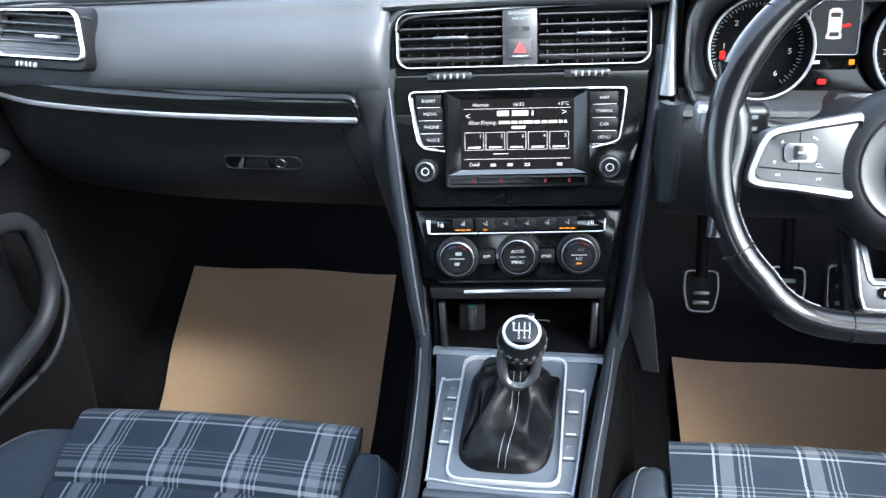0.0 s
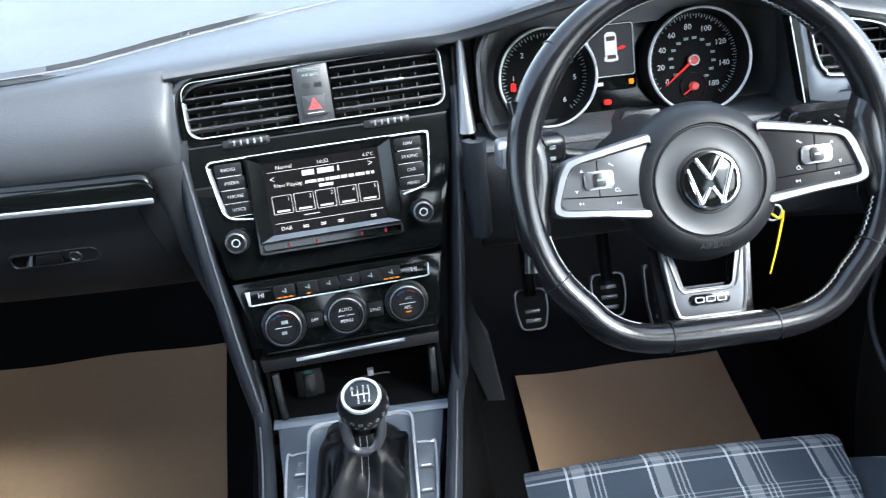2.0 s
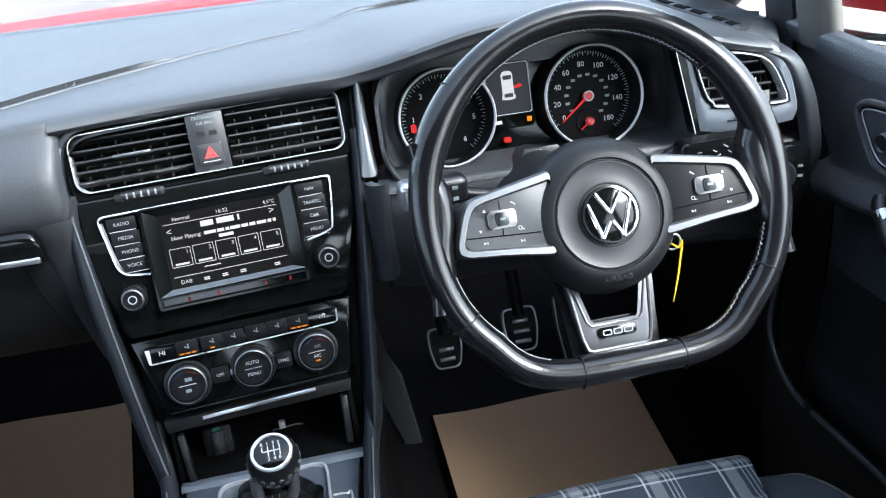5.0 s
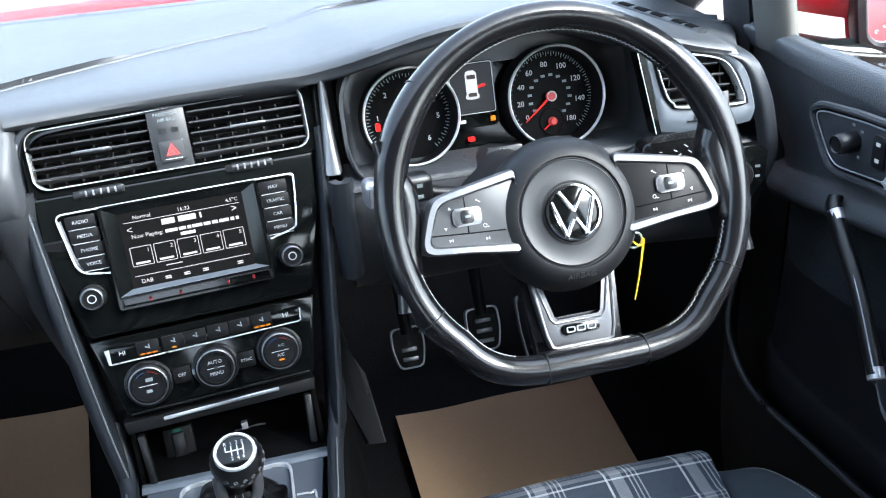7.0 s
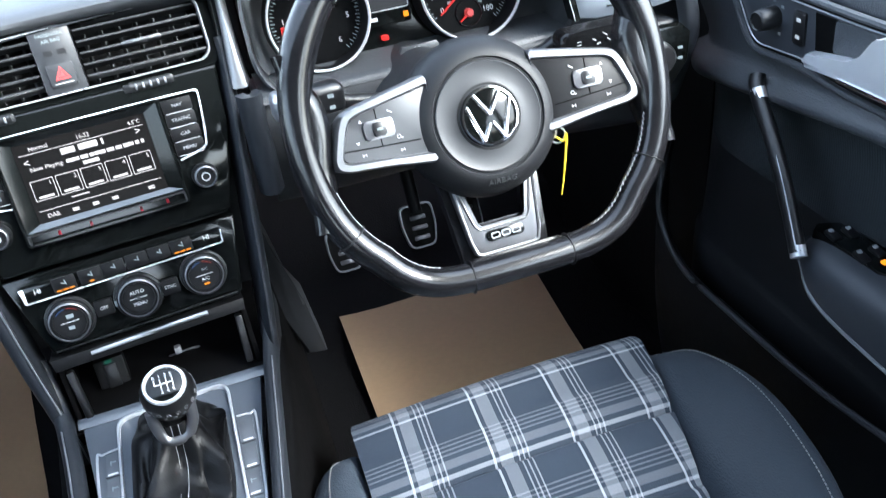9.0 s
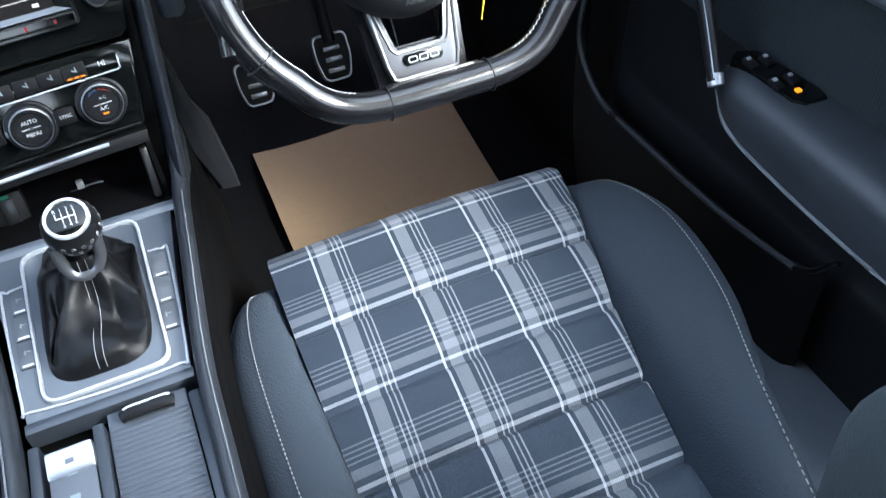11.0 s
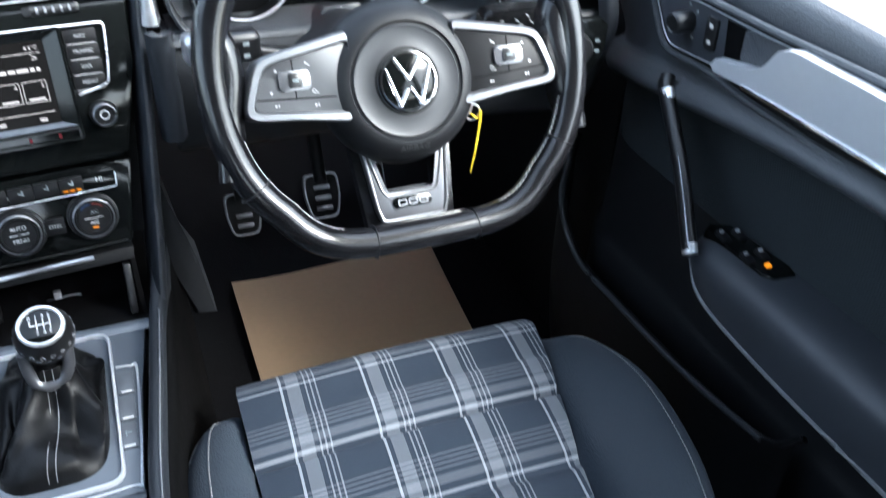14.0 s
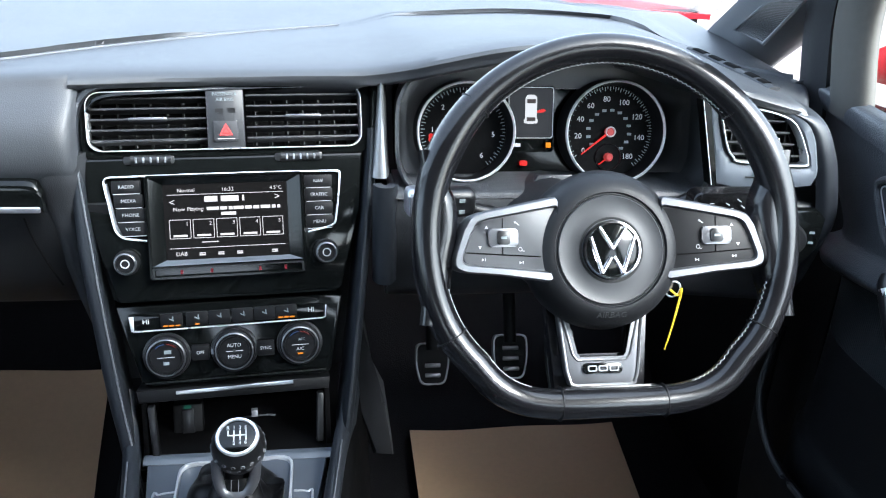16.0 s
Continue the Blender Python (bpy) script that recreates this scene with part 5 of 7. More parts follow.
# ---- centre console ----
TOP = 0.325
MP = Matrix.Translation((0, 0, TOP)) @ pose(0, 0, 0, -90, 0, 0)
console = thing("centre_console", (0, 0.7, FLOOR), "grey centre console between the front seats with silver-lined gear surround", "centre console")
for s in (-1, 1):
    # side panels carry the shade of the gap beside the seats as colour
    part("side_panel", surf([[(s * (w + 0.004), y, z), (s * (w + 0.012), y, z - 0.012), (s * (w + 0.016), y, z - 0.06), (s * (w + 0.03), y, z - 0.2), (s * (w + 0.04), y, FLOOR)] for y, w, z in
                             ((1.30, 0.128, 0.30), (1.0, 0.124, 0.335), (0.90, 0.116, 0.335), (0.80, 0.106, 0.335), (0.665, 0.090, 0.336), (0.44, 0.083, 0.336), (0.10, 0.083, 0.336))], 4, 3, 0.006, out=(s, 0, 0.2)), PITSHADE, console)
    yo = 0.011 * s
    part("console_rail", surf([[(s * (w - 0.011), y, z - 0.014), (s * (w - 0.010), y, z - 0.002), (s * (w - 0.003), y, z + 0.003), (s * (w + 0.004), y, z), (s * (w + 0.008), y, z - 0.010), (s * (w + 0.009), y, z - 0.030)] for y, w, z in
                               ((0.962 + yo, 0.1280, 0.385), (0.925 + yo, 0.1205, 0.352), (0.885 + yo, 0.1135, 0.3425), (0.80, 0.1030, 0.3405), (0.665, 0.0885, 0.340), (0.55, 0.084, 0.340), (0.44, 0.082, 0.340), (0.10, 0.082, 0.340))], 5, 3), RAILM, console, "soft dark grey rail")
    part("rail_seam", tube(spline([(s * (w + 0.001), y, z + 0.0032) for y, w, z in ((0.885 + yo, 0.1135, 0.3425), (0.80, 0.1030, 0.3405), (0.665, 0.0885, 0.340), (0.55, 0.084, 0.340), (0.44, 0.082, 0.340), (0.10, 0.082, 0.340))], 5), 0.0010, seg=5), GREYBTN, console)
part("knee_panel", prism([(0.135, 0.44), (0.150, 0.36), (0.160, 0.30), (0.177, 0.262), (0.190, 0.168), (0.160, 0.172), (0.140, 0.26), (0.125, 0.40)], 1.09, 1.14, Matrix(), 0.006), HARD, console, "dark plastic side panel")
plate = part("top_plate", prism([(-0.100, 0.897), (-0.085, 0.80), (-0.072, 0.668), (0.074, 0.668), (0.084, 0.80), (0.098, 0.903)], 0.0, 0.02, MP, 0.001), GREYPLATE, console, "satin grey plate round the gear lever")
g_out = rounded([(-0.064, 0.890), (0.060, 0.897), (0.060, 0.681), (-0.056, 0.679)], 0.017)
cxg, czg = 0.0, 0.788
g_in = [(cxg + (x - cxg) * 0.948, czg + (z - czg) * 0.967) for x, z in g_out]
SILVERP = material("silver_painted_plastic", (0.44, 0.455, 0.48), 0.30, 0.45, vary=0.04)
part("gear_frame", frame_ring(g_out, g_in, -0.004, 0.006, MP, 0.0015), SILVERP, console, "satin silver frame")
part("frame_well", prism(g_in, 0.001, 0.004, MP), DARK, console)
line = spline([(-0.062, 0, 0.845), (-0.078, 0, 0.842), (-0.084, 0, 0.832), (-0.074, 0, 0.690), (-0.068, 0, 0.680), (0.0, 0, 0.674), (0.064, 0, 0.676), (0.073, 0, 0.685), (0.082, 0, 0.825), (0.076, 0, 0.836), (0.062, 0, 0.838)], 5)
part("silver_line", tube([p + Vector((0, -0.001, 0)) for p in line], 0.0014, MP, 6, flat=0.7), SILVERP, console, "thin silver line")
for s, ys in ((-1, (0.823, 0.786, 0.749)), (1, (0.812, 0.775, 0.738))):
    for i, y in enumerate(ys):
        x = s * (0.0685 - 0.0015 * i) + 0.001
        b = part("console_button", prism(rr(0.0155, 0.034, 0.002, x, y), -0.0022, 0.002, MP, 0.0008), SATINGREY, console, "grey push button")
        part("button_bar", bx(0.010, 0.0022, 0.0004, Matrix.Translation((x, y - 0.0145, TOP + 0.0024))), WHITE, b)
        if (s < 0) or i == 2:
            part("button_symbol", join(bx(0.006, 0.0012, 0.0004, Matrix.Translation((x, y + 0.003, TOP + 0.0024))), bx(0.0012, 0.006, 0.0004, Matrix.Translation((x - 0.002, y + 0.002, TOP + 0.0024)))), DIM, b)
# storage cubby under the stack
cub = thing("storage_cubby", MS @ Vector((0, 0.05, -0.13)), "dark open storage cubby with flap and socket", "storage cubby")
part("flap_edge", prism([(-0.110, -0.042), (0.102, -0.042), (0.100, -0.056), (-0.108, -0.056)], -0.002, 0.10, MS, 0.002), DARK, cub)
part("flap_bright_edge", tube([(-0.068, -0.004, -0.0465), (0.060, -0.004, -0.0445)], 0.0022, MS, 6, flat=0.6), ALU, cub, "bright flap edge")
# cubby walls, back and floor have their inner shade as black colour
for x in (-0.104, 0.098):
    part("cubby_wall", bx(0.006, 0.16, 0.10, at(MS, x, 0.085, -0.095), 0.001), PITSHADE, cub)
part("cubby_back", bx(0.22, 0.006, 0.14, at(MS, -0.003, 0.155, -0.10), 0.001), PITSHADE, cub)
for x in (-0.095, 0.089):
    part("flap_guide", bx(0.008, 0.012, 0.058, at(MS, x, 0.006, -0.090) @ pose(0, 0, 0, 0, -3 if x < 0 else 3, 0), 0.002), SATIN, cub, "dark flap guide")
part("cubby_floor", prism([(-0.112, 0.890), (0.108, 0.893), (0.112, 1.10), (-0.114, 1.10)], 0.004, 0.02, MP), PITSHADE, cub)
part("cubby_sill", surf([[(x, 0.907, TOP + 0.003), (x, 0.899, TOP + 0.004), (x, 0.892, TOP + 0.0008)] for x in (-0.104, -0.05, 0.05, 0.102)], 3, 3, 0.004, out=(0, 0, 1)), GREYPLATE, cub)
slot = part("socket_block", bx(0.034, 0.02, 0.05, at(MS, -0.062, 0.060, -0.100), 0.003), DARK, cub, "dark socket block")
part("socket_slot", bx(0.014, 0.004, 0.034, at(MS, -0.062, 0.050, -0.098), 0.001), SATIN, slot)
part("socket_mark", bx(0.008, 0.001, 0.004, at(MS, -0.062, 0.0485, -0.078)), glowing("green_mark", (0.05, 0.5, 0.3), 0.012), slot)
part("usb_plug", bx(0.0075, 0.012, 0.008, at(MS, 0.0143, 0.060, -0.0950), 0.001), SILVERP, cub, "small metal plug")
part("cable", tube(spline([MS @ Vector(p) for p in ((0.002, 0.066, -0.1015), (0.014, 0.062, -0.1000), (0.030, 0.058, -0.0985), (0.042, 0.075, -0.106))], 5), 0.0011, seg=6), GREYBTN, cub, "thin grey cable")
# rear part: tray, parking brake switch, lid
DECKM = material("dark_satin_deck", (0.030, 0.036, 0.045), 0.32, vary=0.08)
part("console_deck", prism([(-0.074, 0.664), (0.076, 0.664), (0.074, 0.10), (-0.074, 0.10)], 0.030, 0.05, MP), DARK, console)
part("deck_bridge", prism([(-0.074, 0.668), (0.076, 0.668), (0.074, 0.656), (-0.074, 0.656)], -0.001, 0.02, MP, 0.002), DECKM, console)
part("deck_divider", bx(0.010, 0.54, 0.03, pose(-0.014, 0.37, TOP - 0.012), 0.002), DECKM, console)
part("deck_edge", join(bx(0.010, 0.54, 0.03, pose(0.070, 0.37, TOP - 0.012), 0.002), bx(0.010, 0.54, 0.03, pose(-0.068, 0.37, TOP - 0.012), 0.002)), DECKM, console)
lid = part("sliding_lid", join(prism([(-0.007, 0.652), (0.063, 0.652), (0.063, 0.632), (-0.007, 0.632)], 0.004, 0.016, MP, 0.002), prism([(-0.007, 0.634), (0.063, 0.634), (0.063, 0.12), (-0.007, 0.12)], 0.0047, 0.016, MP)), SATINGREY2, console, "dark grey ribbed sliding lid")
slat_me = None
for i in range(92):
    y = 0.629 - 0.0055 * i
    if slat_me is None:
        rib = part("slat", bx(0.070, 0.0048, 0.0040, pose(0.028, y, TOP - 0.0060), 0.0012, 2), SATINGREY2, lid)
        slat_me = rib.data
    else:
        rib = new("slat", slat_me)
        rib.parent, rib.location = lid, (0, -0.0055 * i, 0)
# chrome bar's reflections as two colours: black body, bright strip for the highlight
pull = part("lid_handle", tube([(0.006, 0.6400, TOP - 0.001), (0.010, 0.6405, TOP + 0.001), (0.047, 0.6405, TOP + 0.001), (0.052, 0.6400, TOP - 0.001)], 0.0066, seg=14, flat=0.6, up=(0, 0, 1)), DIALBLK, lid, "chrome pull bar, its dark lower reflection coloured black")
part("pull_highlight", tube([(0.009, 0.6440, TOP + 0.0036), (0.014, 0.6450, TOP + 0.0042), (0.045, 0.6450, TOP + 0.0042), (0.050, 0.6440, TOP + 0.0036)], 0.0020, seg=8, flat=0.8, up=(0, 0, 1)), BRIGHT, pull, "bright upper reflection of the pull bar as a chrome strip")
pb = thing("parking_brake_switch", (-0.041, 0.59, TOP - 0.02), "electric parking brake switch with silver cap", "switch")
part("switch_cap", bx(0.040, 0.026, 0.012, pose(-0.039, 0.612, TOP + 0.001, 12), 0.003), ALU, pb, "silver cap")
part("switch_body", bx(0.038, 0.052, 0.010, pose(-0.039, 0.588, TOP - 0.002), 0.002), SATINGREY, pb)
part("switch_lamp", bx(0.007, 0.004, 0.001, pose(-0.039, 0.610, TOP + 0.0070, 12)), GREYBTN, pb)
part("switch_symbol", bx(0.008, 0.006, 0.0006, pose(-0.039, 0.600, TOP + 0.0033)), DIM, pb)
part("switch_symbol", bx(0.008, 0.006, 0.0006, pose(-0.039, 0.575, TOP + 0.0033)), DIM, pb)

# ---- gear lever ----
gear = thing("gear_lever", (0.0, 0.79, TOP), "manual gear lever with dimpled knob and leather gaiter", "gear lever")
GK = Vector((0.014, 0.788, 0.433))
GT = Matrix.Translation(GK) @ Vector((0.02, -0.42, 0.91)).to_track_quat("Z", "Y").to_matrix().to_4x4()


def boot_ring(f, z, wide, fold):
    """One loop of the gaiter, from the frame (f = 0) to the lever (f = 1)."""
    pts = []
    n = 56
    for k in range(n):
        a = math.tau * k / n
        c, d = math.cos(a), math.sin(a)
        sx, sy = math.copysign(abs(c) ** 0.45, c), math.copysign(abs(d) ** 0.45, d)
        px, py = (0.0515 * sx, 0.0935 * sy)
        qx, qy = 0.0195 * c, 0.0175 * d
        crease = math.sin(3 * a + 1.1 + 2.2 * f) + 0.6 * math.sin(7 * a + 0.4 - 4.0 * f)
        k_out = 1 + fold * 0.085 * crease
        zz = z + fold * 0.0055 * math.sin(4 * a + 5 * f + 0.7)
        pts.append((lerp(0.0 + px * wide, 0.010 + qx, f) * 1.0 + (k_out - 1) * px, lerp(0.788 + py * wide, 0.797 + qy, f) + (k_out - 1) * py * 0.6, zz))
    return pts + pts[:1]


rings = [boot_ring(f, TOP + z, w, g) for f, z, w, g in ((0.0, -0.006, 1.0, 0), (0.03, 0.004, 0.97, 0.25), (0.13, 0.012, 0.99, 0.9), (0.32, 0.016, 1.02, 1.6), (0.53, 0.022, 1.02, 1.7), (0.74, 0.034, 1.0, 1.2), (0.90, 0.050, 1.0, 0.45), (1.0, 0.066, 1.0, 0))]
boot = part("gaiter", surf(rings, 5, 1), BOOT, gear, "creased black leather gaiter")
for dx in (-0.0035, 0.0035):
    path = [Vector(r[42]) + Vector((dx, -0.0006, 0.0007)) for r in rings[1:]]
    part("gaiter_stitch", tube(spline(path, 6), 0.00045, seg=5), THREAD, boot)
neck = part("knob_neck", tube([(0.010, 0.797, TOP + 0.055), (0.012, 0.793, 0.408)], 0.013, seg=16), SATIN, gear)
part("silver_fork", tube(spline([(0.012 - 0.0185, 0.783, 0.412), (0.011 - 0.0170, 0.781, TOP + 0.066), (0.010 - 0.0110, 0.778, TOP + 0.053), (0.010, 0.777, TOP + 0.049), (0.010 + 0.0110, 0.778, TOP + 0.053), (0.011 + 0.0170, 0.781, TOP + 0.066), (0.012 + 0.0185, 0.783, 0.412)], 5), 0.0056, seg=10, up=(0, -1, 0)), SPOKEM, neck, "silver fork under the knob")
KNOBM = material("knob_plastic", (0.0055, 0.0056, 0.006), 0.32, vary=0.1)
kb = part("knob", lathe([(0.0, 0.004), (0.0205, 0.003), (0.0245, -0.004), (0.0262, -0.014), (0.0250, -0.024), (0.020, -0.034), (0.014, -0.038), (0.0, -0.038)], GT, 40), KNOBM, gear, "dimpled black ball knob")
part("knob_ring", lathe([(0.0168, 0.0048), (0.0176, 0.0066), (0.0196, 0.0062), (0.0208, 0.0040)], GT, 44, False), CHROME, kb, "silver ring")
part("knob_cap", lathe([(0.0, 0.0068), (0.012, 0.0062), (0.0176, 0.0046), (0.0176, 0.002)], GT, 40), PIANO, kb, "gate pattern cap")
dimples = []
for lat, count in ((8, 18), (-8, 18), (-26, 16), (-44, 13)):
    for i in range(count):
        la, lo = radians(lat), math.tau * (i + (0.5 if lat in (-8, -44) else 0)) / count
        n = Vector((math.cos(la) * math.cos(lo), math.cos(la) * math.sin(lo), math.sin(la)))
        F_ = GT @ Matrix.Translation(Vector((0, 0, -0.0135)) + n * 0.0259) @ n.to_track_quat("Z", "Y").to_matrix().to_4x4()
        dimples.append(lathe([(0.0012, 0.0001), (0.0019, 0.0007), (0.0026, 0.0)], F_, 8, False))
part("dimple_pattern", join(*dimples), GREYBTN, kb, "dimpled pattern all round the knob")
GF = GT @ pose(0, 0, 0, -90, 0, 0) @ Matrix.Diagonal((0.86, 1, 0.86, 1))
gate = [bx(0.0195, 0.0005, 0.0013, at(GF, 0, -0.0072, 0))]
for x in (-0.0097, -0.0033, 0.0033, 0.0097):
    gate.append(bx(0.0013, 0.0005, 0.0065 if x < -0.009 else 0.0125, at(GF, x, -0.0072, 0.003 if x < -0.009 else 0)))
part("gate_pattern", join(*gate), WHITE, kb)
for body, x, z in (("R", -0.0097, 0.0095), ("1", -0.0033, 0.0095), ("3", 0.0033, 0.0095), ("5", 0.0092, 0.0090), ("2", -0.0033, -0.0095), ("4", 0.0033, -0.0095), ("6", 0.0092, -0.0090)):
    text(body, 0.0062, GF, x, z, WHITE, kb, "gear_mark", y=-0.0070)

# ---- driver's side of the dashboard ----
LOWDASH = material("lower_dash_plastic", (0.021, 0.023, 0.026), 0.52, grain=500, depth=0.6, vary=0.1, spec=0.35)
driver_low = [(0.172, 0.99), (0.26, 0.985), (0.46, 0.985), (0.58, 0.965), (0.66, 0.955), (0.705, 0.985)]
part("column_panel", surf([[(x, y + 0.07, 0.606), (x, y + 0.012, 0.604), (x, y, 0.594), (x, y - 0.002, 0.565), (x, y + 0.02, 0.50), (x, y + 0.05, 0.455), (x, y + 0.14, 0.44), (x, y + 0.4, 0.43)] for x, y in driver_low], 5, 4, 0.008, out=(0, -1, 0)), LOWDASH, dash, "dark lower dashboard panel")
part("chrome_upright", surf([[(a, 1.026 + dy, z), (a + 0.001, 1.009 + dy, z), (b - 0.001, 1.007 + dy, z), (b + 0.004, 1.03 + dy, z)] for z, dy, a, b in ((0.730, 0.028, 0.1600, 0.1650), (0.69, 0.017, 0.1575, 0.1655), (0.65, 0.006, 0.1545, 0.1670), (0.6195, -0.003, 0.1520, 0.1690))], 4, 3, 0.003, out=(0, -1, 0)), material("satin_grey_metal", (0.20, 0.207, 0.22), 0.40, 0.8, vary=0.05), dash, "satin silver upright strip")
part("knee_bolster", surf([[(0.152, 0.990, z), (0.158, 0.978, z), (0.172, 0.976, z), (0.180, 0.990, z)] for z in (0.618, 0.56, 0.50)], 4, 3, 0.01, out=(0, -1, 0)), RAILM, dash)
MV = Matrix.Translation((0.600, 0.955, 0.677)) @ pose(0, 0, 0, 0, 0, -9) @ pose(0, 0, 0, -10, 0, 0)
vo3 = spline([(-0.066, 0, 0.035), (-0.034, 0, 0.0365), (-0.004, 0, 0.031), (0.012, 0, 0.0235), (0.022, 0, 0.010), (0.030, 0, -0.008), (0.0335, 0, -0.019), (0.027, 0, -0.026), (-0.040, 0, -0.0245), (-0.050, 0, -0.019), (-0.058, 0, -0.008), (-0.068, 0, 0.026)], 5, True)
vo = [(p.x, p.z) for p in vo3]


def grown(poly, cx, cz, dx, up, down):
    return [(x + dx * (x - cx) / 0.05, z + ((z - cz) / 0.033 * (up if z > cz else down))) for x, z in poly]


vi = grown(vo, -0.016, 0.004, -0.0018, -0.0022, -0.0022)
vb = grown(vo, -0.016, 0.004, 0.0025, 0.0030, 0.0015)
edge_poly = rounded([(-0.0815, 0.0425), (0.012, 0.0425), (0.0270, 0.0335), (0.0400, 0.0060), (0.0480, -0.0330), (0.0420, -0.0500), (-0.0640, -0.0530)], 0.008)


def cast(poly, cx, cz, x, z):
    """Where the ray from a centre through a point leaves an outline."""
    best = 1.0
    for (ax_, az_), (bx_, bz_) in zip(poly, poly[1:] + poly[:1]):
        dx, dz, ex, ez = x - cx, z - cz, bx_ - ax_, bz_ - az_
        den = dx * ez - dz * ex
        if abs(den) > 1e-12:
            t = ((ax_ - cx) * ez - (az_ - cz) * ex) / den
            u = ((ax_ - cx) * dz - (az_ - cz) * dx) / den
            if t > 0 and 0 <= u <= 1:
                best = t
    return cx + (x - cx) * best, cz + (z - cz) * best


po_ = [cast(edge_poly, -0.016, 0.0, x, z) for x, z in vo]
end = thing("driver_air_vent", MV @ Vector((0, 0, -0.03)), "black slatted end vent with chrome outline", "air vent")
part("vent_plate", frame_ring(po_, vb, 0.0, 0.05, MV, 0.002), GREYPLATE, end, "satin grey surround")
part("edge_line", tube([(-0.0895, -0.002, 0.0415), (-0.0700, -0.002, -0.0510)], 0.0006, MV, 6), CHROME, end, "thin bright upper reflection of the pull bar as a chrome strip line")
part("edge_gap", prism([(-0.0890, 0.0425), (-0.0800, 0.0425), (-0.0630, -0.0520), (-0.0695, -0.0520)], 0.001, 0.03, MV), PIANO, end)
part("vent_border", frame_ring(vb, vo, -0.001, 0.04, MV, 0.001), DIALBLK, end, "black border")
part("vent_trim", frame_ring(vo, vi, -0.004, 0.02, MV, 0.001), CHROME, end, "chrome outline")
part("vent_back", prism(vi, 0.045, 0.05, MV), DARK, end)
for i in range(4):
    z = -0.016 + 0.0125 * i
    part("slat", bx(0.082 - 0.005 * i, 0.016, 0.0028, at(MV, -0.016 - 0.0045 * i, 0.010, z) @ pose(0, 0, 0, -10), 0.001, 1), SATIN, end)
for i in range(4):
    part("vane", bx(0.0016, 0.014, 0.05, at(MV, -0.046 + 0.02 * i, 0.030, 0.004)), SATIN, end)
part("vent_tab", bx(0.020, 0.010, 0.0034, at(MV, -0.012, -0.001, 0.0035), 0.0015), ALU, end, "silver vent tab")
part("thumbwheel", bx(0.010, 0.006, 0.010, at(MV, -0.018, -0.001, -0.034), 0.002), SATIN, end)
part("thumbwheel_slot", bx(0.026, 0.002, 0.0016, at(MV, -0.020, -0.0006, -0.0405)), DIALBLK, end)
part("side_fairing", surf([[(x + 0.0, y, z), (x + 0.012, y - 0.008, z), (x + 0.03, y + 0.004, z), (x + 0.043, y + 0.05, z), (x + 0.046, y + 0.12, z)] for x, y, z in
                           ((0.570, 0.990, 0.708), (0.598, 0.968, 0.7095), (0.624, 0.959, 0.697), (0.640, 0.954, 0.668), (0.652, 0.952, 0.630), (0.660, 0.953, 0.577), (0.645, 0.965, 0.535), (0.61, 0.985, 0.512))], 5, 5, 0.01, out=(0.3, -1, 0)), RAILM, dash, "rounded end of the dashboard")
ls = thing("light_switch", (0.65, 0.955, 0.565), "round-cornered black headlight switch panel", "switch")
MLs = Matrix.Translation((0.640, 0.938, 0.567)) @ pose(0, 0, 0, 0, 0, -6) @ pose(0, 0, 0, -6, 0, 0)
part("switch_panel", prism([(-0.035, 0.034), (0.016, 0.034), (0.026, 0.024), (0.022, -0.010), (0.004, -0.034), (-0.02, -0.042), (-0.035, -0.040)], 0, 0.03, MLs, 0.003), PIANO, ls)
part("switch_knob", lathe([(0, 0.014), (0.015, 0.013), (0.018, 0.008), (0.019, 0)], disc_frame(MLs, -0.014, 0, 0.0), 32), SATIN, ls)
for z in (0.008, -0.004):
    part("switch_mark", bx(0.006, 0.0006, 0.003, at(MLs, 0.012, -0.001, z)), DIM, ls)
